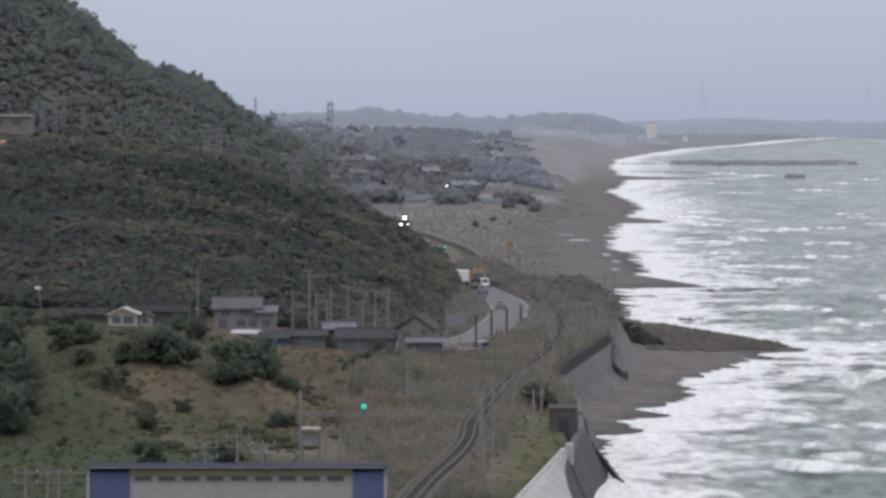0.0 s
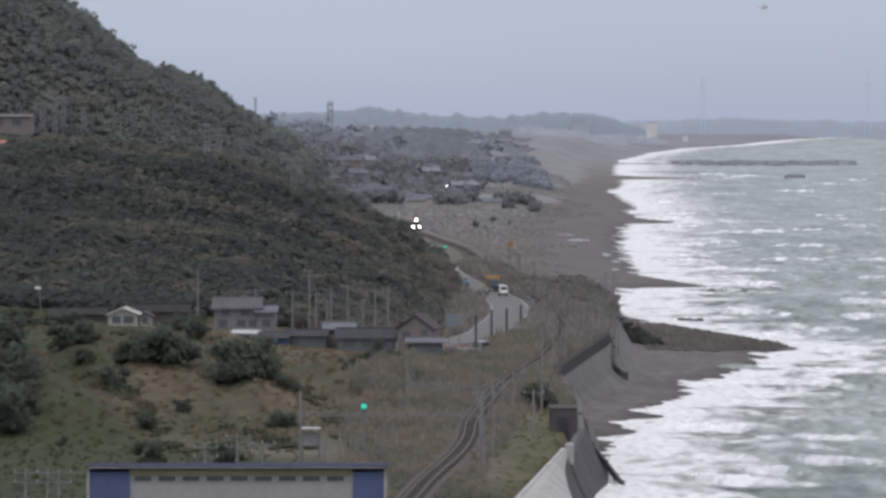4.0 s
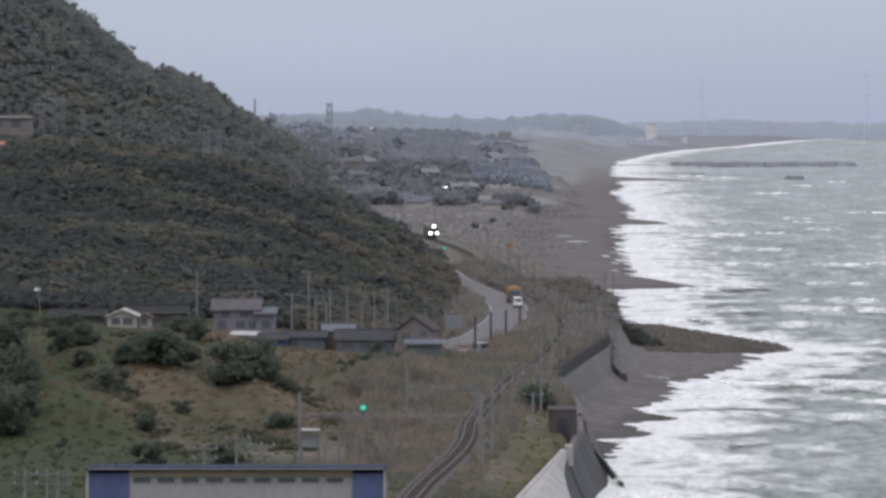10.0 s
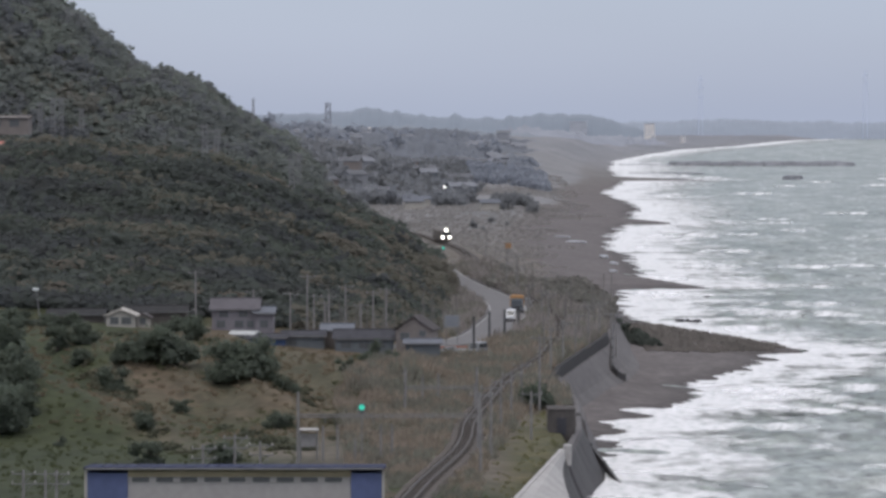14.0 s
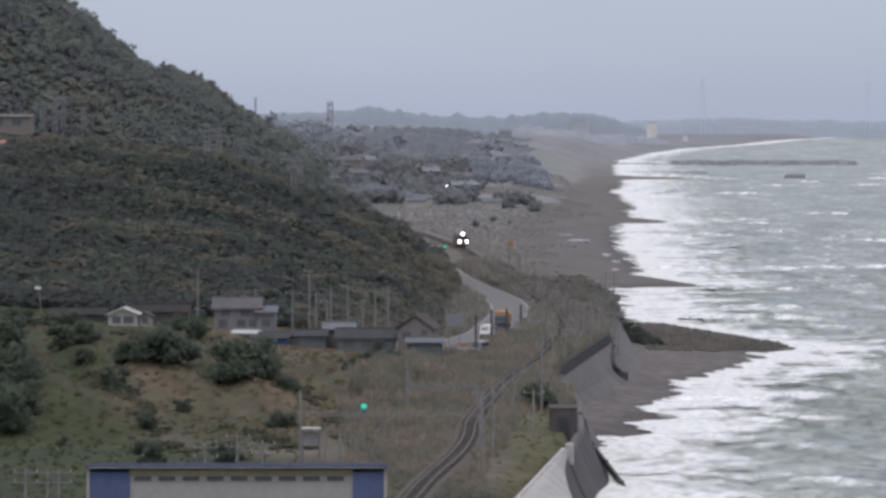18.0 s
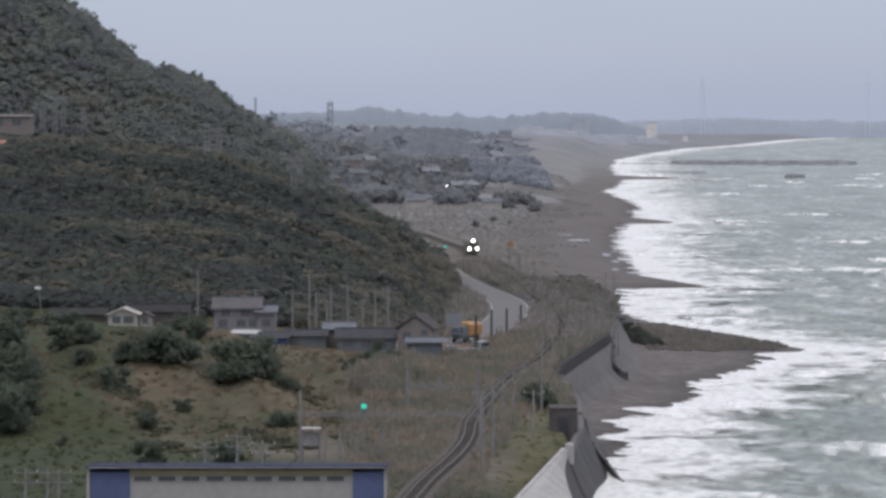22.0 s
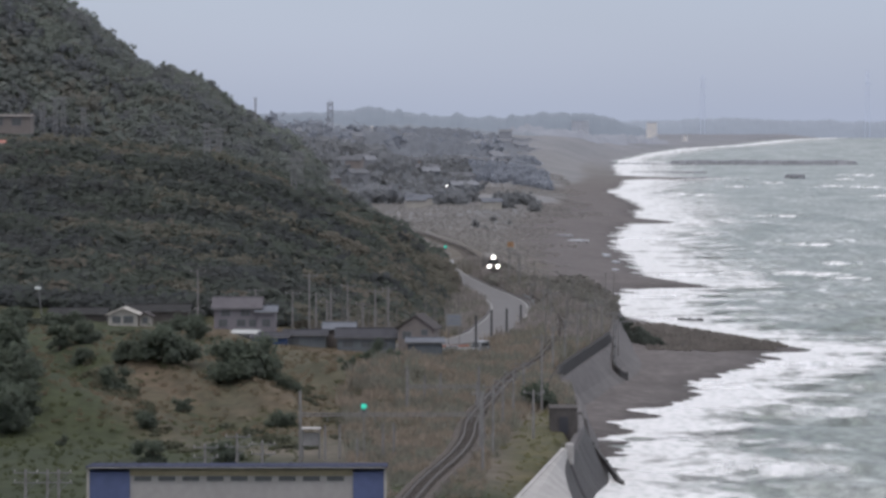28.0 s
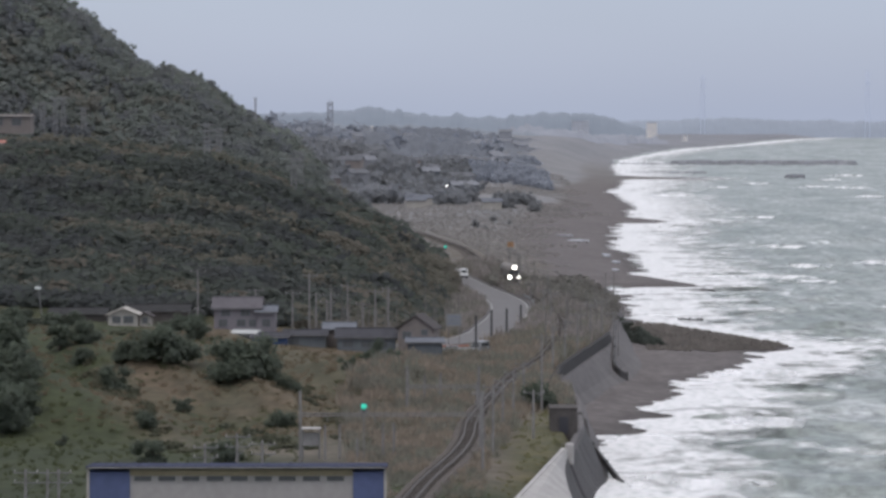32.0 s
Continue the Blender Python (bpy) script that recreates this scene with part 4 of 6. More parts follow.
def hill_woods():
    """Woods on both hills: fine crowns on the slopes, coarser ones behind the crests; green and brownish stands mingle."""
    fine = [crown(np.random.RandomState(s), 40, (1, 1, 0.85), 0.25, 0.74, 0.44) for s in range(60, 68)]

    def near_hill(x, y, z):
        nose = (x > -14) & (x < np.interp(y, [585, 620, 680, 710, 740, 775, 800], [-2.0, 1.2, 3.0, 3.2, 2.4, 0.4, -1.5]))
        return ((z > 7.2) | nose) & (line_distance(x, y, ROAD) > 5.0) & (y > 582 + 4 * ripple(x, y, 20, 77))

    def stand(pts, rng, low, high, kinds, seed, crest):
        x, y = pts[:, 0], pts[:, 1]
        mood = 0.7 * ripple(x, y, 38, seed) + 0.45 * ripple(x, y, 13, seed + 1) + rng.normal(0, 0.28, len(pts)) + crest(x, y)
        size = rng.uniform(low, high, len(pts)) * np.clip((pts[:, 2] - 2) / 6, 0.75, 1) * np.where(rng.uniform(size=len(pts)) < 0.06, 1.45, 1.0)
        for (name, material, label), pick in zip(kinds, (mood < -0.3, (mood >= -0.3) & (mood < 0.55), mood >= 0.55)):
            scatter(name, pts[pick], size[pick], M[material], label, "woods", fine, seed + 2, 0.9, 0.3)

    kinds = [("shady_woods", "leaf_deep", "deep blue-green woods in the folds of the near hill"),
             ("hill_woods", "leaf", "dark green woods covering the near hill"),
             ("autumn_woods", "leaf_autumn", "dull brownish trees among the woods of the near hill")]
    pts, rng = wooded(-112, 8, 580, 786, 1.85, near_hill, 1)
    # autumn trees thicken along the crest, partly to paint its sky-lit rim
    stand(pts, rng, 1.15, 1.95, kinds, 31, lambda x, y: 0.65 * steps(-30, -8, x) * steps(765, 730, y) + 0.6 * np.exp(-((y - 756) / 20) ** 2))
    pts, rng = wooded(-112, 8, 786, 900, 4.2, near_hill, 2)
    scatter("rear_woods", pts, rng.uniform(2.0, 3.2, len(pts)), M["leaf"], "dark green woods behind the crest of the near hill", "woods", fine, 3, 0.9, 0.3)
    # the same three stands again, in their haze-lightened leaf copies
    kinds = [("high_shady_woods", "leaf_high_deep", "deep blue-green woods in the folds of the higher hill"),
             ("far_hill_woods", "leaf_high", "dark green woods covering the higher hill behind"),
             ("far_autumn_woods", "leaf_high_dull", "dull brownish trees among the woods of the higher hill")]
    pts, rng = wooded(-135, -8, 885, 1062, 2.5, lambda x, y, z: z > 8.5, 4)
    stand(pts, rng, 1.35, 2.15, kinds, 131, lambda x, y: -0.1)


hill_woods()


def tussock(rng, n, lean=0.5, width=0.05):
    """A bunch of n upright blades and twigs about the origin, one metre high."""
    a, r = rng.uniform(0, 6.283, n), rng.uniform(0, 0.55, n) ** 0.7
    foot = np.stack([r * np.cos(a), r * np.sin(a), np.zeros(n)], 1)
    tip = foot + np.stack([rng.normal(0, lean * 0.5, n), rng.normal(0, lean * 0.5, n), rng.uniform(0.45, 1.1, n)], 1)
    side = np.stack([np.sin(a * 3), np.cos(a * 3), np.zeros(n)], 1) * (width * rng.uniform(0.6, 1.6, n))[:, None]
    v = np.stack([foot - side, foot + side, tip + side * 0.45, tip - side * 0.45], 1).reshape(-1, 3)
    return v, np.arange(4 * n).reshape(n, 4)


def low_plants():
    """Dry scrub by the railway, tufts on the slope, brush on the plain and far woods."""
    reeds = [tussock(np.random.RandomState(s), 20, 0.55, 0.06) for s in range(30, 36)]
    turf = [tussock(np.random.RandomState(s), 16, 1.0, 0.09) for s in range(36, 42)]

    def railway(x, y, z):
        d = line_distance(x, y, TRACK)
        wall = np.interp(y, WALL_Y, WALL_X)
        return (d > np.interp(y, [400, 540], [1.75, 1.4])) & ~((x < 8) & (y > 552) & (y < 580)) & (line_distance(x, y, ROAD) > 4.6) & (x < wall - 1.2) & (x > np.interp(y, [330, 480, 560, 600, 640, 700, 760, 900], [-7, -13, -3, 1, 1, 2, 4, 4])) & ~((y > 655) & (x > np.interp(y, TRACK[::-1, 1], TRACK[::-1, 0]) + np.interp(y, [650, 700, 760], [8, 4, 3]))) & (ripple(x, y, 11, 41) > -0.8)
    pts, rng = wooded(-14, 36, 345, 900, 1.15, railway, 7)
    mood = ripple(pts[:, 0], pts[:, 1], 16, 52) + rng.normal(0, 0.35, len(pts))
    brown = mood > -0.12
    size = rng.uniform(0.5, 1.15, len(pts)) * np.interp(pts[:, 1], [345, 420, 480, 600], [0.7, 1.0, 1.5, 1.8])
    seaward = pts[:, 0] > np.interp(pts[:, 1], [345, 400, 450, 480], [3, 6, 10, 30])
    size = np.where(seaward, size * 0.45, size)
    coast = seaward & (pts[:, 1] < 450)
    drop = coast & (rng.uniform(size=len(pts)) < 0.72)
    pts, size, brown, coast = pts[~drop], size[~drop], brown[~drop], coast[~drop]
    scatter("verge_grass", pts[coast], size[coast], M["verge_leaf"], "rough olive grass on the verge behind the sea wall", "grass", turf, 10, 0.8, 0.0)
    pts, size, brown = pts[~coast], size[~coast], brown[~coast]
    near = brown & (pts[:, 1] < 590 + 40 * ripple(pts[:, 0], pts[:, 1], 20, 58))
    brown = brown & ~near
    scatter("yard_brush", pts[near], size[near] * 0.9, M["near_brush"], "warm brown dry grass and brush by the yard", "brush", reeds, 33, 0.9, 0.0)
    rest = ~brown & ~near
    scatter("railway_brush", pts[brown], size[brown], M["reed"], "dry grey-brown brush beside the railway", "brush", reeds, 8, 1.0, 0.0)
    scatter("railway_weeds", pts[rest], size[rest], M["weed_grey"], "grey-green weeds and low scrub beside the railway", "scrub", reeds, 9, 0.9, 0.0)
    pts, rng = wooded(10, 33, 640, 870, 1.35, lambda x, y, z: (line_distance(x, y, TRACK) > 2.2) & (line_distance(x, y, ROAD) > 4.8) & (x > np.interp(y, TRACK[::-1, 1], TRACK[::-1, 0]) + np.interp(y, [640, 700, 760, 800], [6, 3, -6, -6])) & (x < np.interp(y, WALL_Y, WALL_X) - 0.6) & (ripple(x, y, 9, 92) > -0.35), 27)
    scatter("seaside_bramble", pts, rng.uniform(0.8, 1.7, len(pts)), M["sea_bramble"], "low dull brown-green bramble on the bank above the beach", "bramble", SMALL_CROWNS, 28, 0.8, 0.3)
    pts, rng = wooded(34, 59, 628, 690, 0.9, lambda x, y, z: (z > np.interp(x, [34, 45, 57], [0.9, 0.7, 0.4]) + 0.3 * ripple(x, y, 6, 93)) & (y > 634 + 0.9 * (x - 35) + 2 * ripple(x, y, 7, 94)), 29)
    scatter("spit_brush", pts, rng.uniform(0.3, 0.6, len(pts)), M["spit_brush"], "low dull brush along the back of the shingle spit", "brush", SMALL_CROWNS, 30, 0.6, 0.2)
    pts, rng = wooded(-75, -6, 405, 545, 2.0, lambda x, y, z: (ripple(x, y, 9, 42) + 0.6 * ripple(x, y, 4, 43) > -0.5) & (y > 425 - 0.3 * x), 10)
    green = ripple(pts[:, 0], pts[:, 1], 13, 44) > 0.5
    size = rng.uniform(0.35, 0.8, len(pts))
    scatter("slope_grass", pts[~green], size[~green], M["scrub"], "tufts of dry yellow-brown grass on the slope", "grass", turf, 11, 0.7, 0.0)
    scatter("slope_weeds", pts[green], size[green], M["weed"], "low green-brown weeds on the slope", "weeds", turf, 12, 0.7, 0.0)
    pts, rng = wooded(-75, -7, 412, 540, 1.3, lambda x, y, z: -0.8 * ripple(x + 0.3 * y, y * 0.12, 19, 12) + 0.75 * ripple(x + 0.3 * y, y * 0.1, 8, 61) + 0.4 * ripple(x, y, 5, 62) > 0.5, 23)
    scatter("slope_bramble", pts, rng.uniform(0.4, 0.85, len(pts)), M["bramble"], "low dark olive bramble patches on the slope", "bramble", SMALL_CROWNS, 24, 0.6, 0.15)
    pts, rng = wooded(-60, -14, 338, 445, 2.2, lambda x, y, z: (ripple(x, y, 8, 45) > -0.6) & ~((x > -32) & (x < -4) & (y < 339)), 13)
    scatter("field_weeds", pts, rng.uniform(0.25, 0.6, len(pts)), M["weed"], "low green weeds in the field below the slope", "weeds", turf, 14, 0.7, 0.0)
    pts, rng = wooded(-40, 70, 860, 2300, 3.4, lambda x, y, z: ((y < 1560) | (ripple(x, y * 0.5, 50, 57) > -0.1)) & (inland(x, y) > 24 + 8 * ripple(x, y, 40, 46)) & (line_distance(x, y, TRACK) > 4.5) & (z < 9) & (ripple(x, y, 26, 47) > -0.5), 15)
    scatter("plain_brush", pts, rng.uniform(0.7, 1.5, len(pts)), M["plain"], "grey-brown brush on the coastal plain", "brush", turf, 16, 0.55, 0.0)
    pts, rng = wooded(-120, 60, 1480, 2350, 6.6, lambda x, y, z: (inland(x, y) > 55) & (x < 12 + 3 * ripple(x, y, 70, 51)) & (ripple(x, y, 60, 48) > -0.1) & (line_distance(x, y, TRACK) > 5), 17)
    scatter("town_woods", pts, rng.uniform(1.8, 3.6, len(pts)), M["far_leaf"], "trees between the far houses, greyed for haze", "woods", SMALL_CROWNS, 18, 1.0)


def canopy(name, x0, x1, y0, y1, dx, dy, height, seed, label, material="distant_leaf"):
    """A closed far wood: one low bumpy roof of leaves that sinks into the ground at its edges."""
    xs, ys = np.arange(x0, x1, dx), np.arange(y0, y1, dy)
    x, y = np.meshgrid(xs, ys)
    x, y = x.ravel(), y.ravel()
    x, y = x + np.random.RandomState(seed).uniform(-0.4, 0.4, len(x)) * dx, y
    patch = ripple(x, y * 0.5, 90, seed) + 0.6 * ripple(x, y * 0.5, 30, seed + 1) + 0.35 * ripple(x, y, 11, seed + 3)
    k = steps(-0.2, 0.3, patch) * steps(38, 60, inland(x, y)) * np.clip(np.minimum(y - y0, y1 - y) / 60, 0, 1) * steps(0, 110, x1 - x + 14 * ripple(x, y, 50, seed + 6))
    z = land(x, y) - 1.0 + k * (height + height * 0.42 * ripple(x, y * 0.6, 12, seed + 4) + height * 0.32 * ripple(x, y * 0.8, 5.5, seed + 5))
    me = array_mesh(name, np.stack([x, y, z], 1), grid_faces(len(ys), len(xs)), M[material], True)
    tagged(new(name, me), label, "woods", kind="stuff")


def far_trees():
    """Clumps of trees between the far fields and houses."""
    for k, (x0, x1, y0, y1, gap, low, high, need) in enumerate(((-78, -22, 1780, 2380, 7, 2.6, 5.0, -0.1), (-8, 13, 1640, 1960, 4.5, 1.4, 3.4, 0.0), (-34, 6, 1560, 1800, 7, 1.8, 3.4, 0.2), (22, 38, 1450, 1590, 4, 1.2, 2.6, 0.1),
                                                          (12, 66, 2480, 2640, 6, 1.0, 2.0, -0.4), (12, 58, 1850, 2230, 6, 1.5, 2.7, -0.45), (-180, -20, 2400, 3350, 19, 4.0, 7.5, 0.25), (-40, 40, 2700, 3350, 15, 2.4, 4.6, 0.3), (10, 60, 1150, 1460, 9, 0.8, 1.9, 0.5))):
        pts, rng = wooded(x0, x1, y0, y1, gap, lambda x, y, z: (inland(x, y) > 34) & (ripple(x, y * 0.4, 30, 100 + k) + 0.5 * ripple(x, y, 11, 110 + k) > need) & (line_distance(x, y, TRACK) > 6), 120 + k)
        scatter("far_trees", pts, rng.uniform(low, high, len(pts)), M["town_leaf" if y1 < 2000 else "far_leaf" if y0 < 1800 else "distant_leaf"], "clumps of trees along the far coast, greyed for haze", "woods", SMALL_CROWNS, 130 + k, 1.0)


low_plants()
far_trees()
canopy("distant_woods", -240, 100, 2260, 3420, 1.8, 9, 6.5, 71, "woods far along the coast, paled for haze")
canopy("shore_woods", 60, 330, 3500, 4235, 3, 12, 7.0, 76, "low woods along the far shore, paled for haze", "shore_leaf")


def shrub(x, y, w, h, seed, name="pine_shrub", label="dark green bushy pine on the grassy slope", material="pine"):
    z = ground(x, y)
    ob = thing(name, label, "tree", "dark shrubs on the slope", m=pose(x, y, z - 0.05 - 0.08 * h))
    rng = np.random.RandomState(seed)
    trunk = Shape().rod((0, 0, 0), (0.05 * w, 0, h * 0.55), 0.05 * h + 0.04, 0.03 * h)
    for i in range(4):
        a = rng.uniform(0, 6.28)
        trunk.rod((0.03 * w, 0, h * rng.uniform(0.2, 0.5)), (0.3 * w * math.cos(a), 0.3 * w * math.sin(a), h * rng.uniform(0.5, 0.75)), 0.02 * h + 0.02, 0.01, 6)
    part("trunk", trunk, M["bark"], ob)
    vs, fs, base = [], [], 0
    n = 8 + int(1.5 * w)
    for i in range(n):
        v, f = crown(rng, 120, (1, 1, 0.95), 0.13, 0.72, 0.42)
        r = w * rng.uniform(0.15, 0.27)
        a, q = rng.uniform(0, 6.28), w * 0.5 * rng.uniform(0.1, 0.85)
        zc = h * (rng.uniform(0.12, 0.35) if i % 3 == 0 else rng.uniform(0.2, 0.76))
        vs.append(v * np.array([r, r, min(r, h * 0.3)]) + np.array([q * math.cos(a), q * math.sin(a), zc]))
        fs.append(f + base)
        base += len(v)
    c = new("crown", array_mesh("crown", np.concatenate(vs), np.concatenate(fs), M[material]))
    c.parent = ob
    return ob


for i, (x, y, w, h) in enumerate([(-49.4, 437.2, 7.6, 6.7), (-48.5, 446.0, 5.2, 5.5), (-51.9, 461.7, 7.4, 6.7), (-50.4, 509.9, 4.4, 4.6), (-47.0, 508.9, 4.4, 3.7), (-46.0, 495.0, 3.2, 2.9), (-39.8, 467.7, 4.1, 3.4), (-34.1, 484.0, 9.8, 5.1), (-33.8, 529.5, 4.6, 3.8), (-23.7, 472.6, 9.3, 5.6), (-27.9, 499.9, 4.4, 3.3), (-19.1, 477.6, 3.5, 2.8), (-33.1, 437.7, 3.5, 2.2), (-30.7, 454.5, 2.6, 2.0), (-9.5, 526.1, 3.4, 4.0), (-6.6, 513.2, 2.6, 2.8), (-12.2, 497.9, 2.5, 2.0), (-42.0, 428.2, 1.7, 1.4), (-18.4, 444.4, 3.9, 2.3), (-30.6, 407.3, 4.1, 2.7), (-22.5, 402.5, 4.1, 2.6), (11.4, 455.6, 5.4, 3.6), (-48.6, 454.7, 4.6, 5.3), (-39.3, 487.2, 4.2, 2.8)]):
    shrub(x, y, w, h, 200 + i)
for i, (x, y, w, h) in enumerate([(-60, 548, 6, 3), (-54.5, 550, 6, 2.6), (-36.5, 553, 5, 2.6), (-63, 530, 7, 4), (-38.5, 549, 4, 2), (-20.5, 558, 3.5, 2.4), (-56, 470, 7, 6), (-55, 490, 7, 5), (-54, 455, 6, 5)]):
    shrub(x, y, w, h, 300 + i, label="dark green bush among the houses and the slope")
for i, (x, y, w, top) in enumerate([(31.4, 668, 3.2, 5.9), (32.2, 662, 3.8, 5.6), (33.2, 655, 4.0, 5.1), (34.3, 650, 3.8, 4.3), (35.3, 646, 3.4, 3.3), (33.9, 647, 3.4, 3.2), (32.9, 650, 3.2, 3.8), (34.4, 643, 3.0, 2.2)]):
    h = max(1.4, top - ground(x, y))
    shrub(x, y, w, h, 240 + i, "cliff_bush", "dark bush on the rocky headland by the wall", "leaf")


# ---- poles, masts, signals ----
def utility_pole(h, arms=1, material="concrete_pole", label="slim grey concrete pole with a cross-arm beside the railway", name="catenary_pole", group="poles along the railway", tilt=0.11):
    ob = thing(name, label, "pole", group)
    part("shaft", Shape().rod((0, 0, -0.4), (0, 0, h), tilt + 0.03, tilt), M[material], ob)
    for i in range(arms):
        z = h - 0.35 - 0.9 * i
        arm = part("cross_arm", Shape().rod((-1.1, 0, z), (1.3, 0, z), 0.06, n=6).rod((0, 0, z - 0.9), (0.9, 0, z), 0.035, n=5), M["steel"] if material != "dark_pole" else M[material], ob)
        for dx in (-0.95, 1.1):
            part("insulator", Shape().rod((dx, 0, z + 0.05), (dx, 0, z + 0.3), 0.06, 0.04, 6), M["wall_grey"], arm)
    return ob


def stand_poles(rows, turn=0, **look_of):
    made = {}
    for k, (x, y, h) in enumerate(rows):
        z = ground(x, y)
        key = round(h)
        m = pose(x, y, z, 0, 0, turn + 7 * math.sin(k * 2.3))
        if key in made:
            copy_thing(made[key], m)
        else:
            made[key] = utility_pole(max(2.5, h), **look_of)
            made[key].matrix_basis = m


stand_poles([(3.8, 371.1, 7.8), (5.0, 387.8, 7.3), (6.6, 427.5, 5.2), (8.0, 441.2, 5.1), (9.5, 457.7, 5.1), (9.6, 412.4, 4.9), (11.5, 452.3, 9.0), (14.7, 519.7, 6.0), (16.8, 535.2, 6.0), (19.3, 556.8, 5.7), (22.2, 584.7, 6.4), (24.5, 599.7, 5.8), (26.5, 604.3, 7.6), (26.6, 589.1, 8.0), (16.8, 647.8, 4.8), (17.7, 637.2, 4.8), (15.6, 687.7, 4.5), (14.7, 754.2, 7.1), (13.3, 787.2, 7.1), (10.6, 909.4, 7.9)])
stand_poles([(-12.1, 398.0, 3.6), (-10.6, 398.0, 3.6), (-8.7, 393.4, 2.3), (-6.1, 395.4, 4.1), (-5.0, 395.4, 4.4), (-4.2, 461.6, 4.7), (-2.2, 464.3, 4.2), (-0.3, 464.3, 4.2), (3.9, 444.5, 4.2)], arms=0, label="weathered grey bare pole in the railway yard", group="poles in the yard", name="yard_pole")
stand_poles([(20.6, 640, 5.8), (21.9, 655, 6.4), (23.2, 628, 5.4), (25.4, 650, 6.4), (27.0, 640, 6.0), (28.0, 668, 7.2), (29.9, 680, 7.8), (24.2, 612, 6.0), (18.6, 690, 6.2), (17.0, 720, 6.6), (14.8, 745, 6.6), (22.6, 676, 5.6), (19.2, 604, 5.0), (20.9, 590, 4.8), (15.0, 566, 5.2)], arms=0, material="trunk_grey", label="slim weathered timber pole in the brush by the railway", name="timber_pole", group="timber poles along the bank", tilt=0.09)
stand_poles([(12.4, 620.3, 3.8), (9.7, 592.1, 4.7), (7.3, 584.7, 5.1), (4.7, 554.2, 5.8)], arms=0, material="dark_pole", label="dark bare pole standing beside the road", name="roadside_pole", group="dark poles by the road", tilt=0.16)
stand_poles([(-22.4, 578.0, 7.0), (-19.9, 578.0, 9.8), (-18.9, 578.0, 7.4), (-17.3, 578.0, 6.0), (-16.7, 578.0, 7.0), (-14.2, 578.0, 8.6), (-11.9, 578.0, 6.2), (-10.1, 578.0, 8.0), (-8.1, 578.0, 8.9), (-36.5, 578.0, 10.0), (-39.6, 578.0, 5.0), (-37.9, 578.0, 4.4), (-27.9, 578.0, 7.2)], arms=1, label="grey utility pole at the foot of the wooded hill", name="utility_pole", group="poles among the houses", tilt=0.12, material="concrete_pole")
stand_poles([(-37.9, 352.0, 4.3), (-35.9, 352.0, 3.5), (-34.9, 352.0, 3.8), (-21.6, 352.0, 6.1), (-18.7, 352.0, 6.9), (-16.4, 352.0, 5.9)], arms=2, label="grey utility pole with two cross-arms in the field", name="field_pole", group="poles in the field")


def bare_trunk(x, y, h, lean):
    ob = thing("bare_trunk", "slender pale bare tree trunk at the edge of the woods", "tree", "bare trunks at the foot of the hill", m=pose(x, y, ground(x, y), lean, lean * 0.6, 0))
    part("trunk", Shape().rod((0, 0, -0.4), (0, 0, h), 0.12, 0.05, 7), M["trunk_grey"], ob)
    part("branch", Shape().rod((0, 0, h * 0.55), (0.5, 0.1, h * 0.8), 0.05, 0.02, 5), M["trunk_grey"], ob)
    part("branch", Shape().rod((0, 0, h * 0.68), (-0.45, -0.1, h * 0.92), 0.05, 0.02, 5), M["trunk_grey"], ob)


trunk_rng = random.Random(8)
for i in range(24):
    bare_trunk(-17 + i * 0.86 + trunk_rng.uniform(-0.5, 0.5), 580 + max(0, i - 15) * 5.5 + trunk_rng.uniform(0, 3), trunk_rng.uniform(4.0, 8.5), trunk_rng.uniform(-4, 4))


def mast(x, y, h, w=0.55, arms=2):
    ob = thing("power_mast", "faint grey lattice mast standing above the trees", "mast", "masts on the hill", m=pose(x, y, ground(x, y)))
    top = h
    for sx in (-1, 1):
        for sy in (-1, 1):
            part("leg", Shape().rod((sx * w, sy * w, 0), (sx * w * 0.7, sy * w * 0.7, top), 0.075, n=5), M["mast_steel"], ob)
    lat = Shape()
    for i in range(7):
        a, b = top * i / 7, top * (i + 1) / 7
        for s in (-1, 1):
            lat.rod((-w * 0.85, s * w * 0.8, a), (w * 0.85, s * w * 0.8, b), 0.035, n=4)
            lat.rod((w * 0.85, s * w * 0.8, a), (-w * 0.85, s * w * 0.8, b), 0.035, n=4)
    tagged(part("bracing", lat, M["mast_steel"], ob), kind="stuff")
    for z in (top - 0.4, top - 1.6)[:arms]:
        part("cross_arm", Shape().rod((-1.6, 0, z), (1.6, 0, z), 0.08, n=5), M["mast_steel"], ob)


for x, y, h in [(-94.2, 914.9, 8.6), (-91.4, 916.8, 9.7), (-89.7, 918.7, 9.8), (-85.4, 924.5, 6.6), (-46.3, 762.9, 7.9), (-44.0, 763.9, 7.3), (-29.1, 758.9, 7.4), (-34.5, 945.8, 10.1)]:
    mast(x, y, h)
mast(-48.2, 1000, 8.8, 0.28, 0)


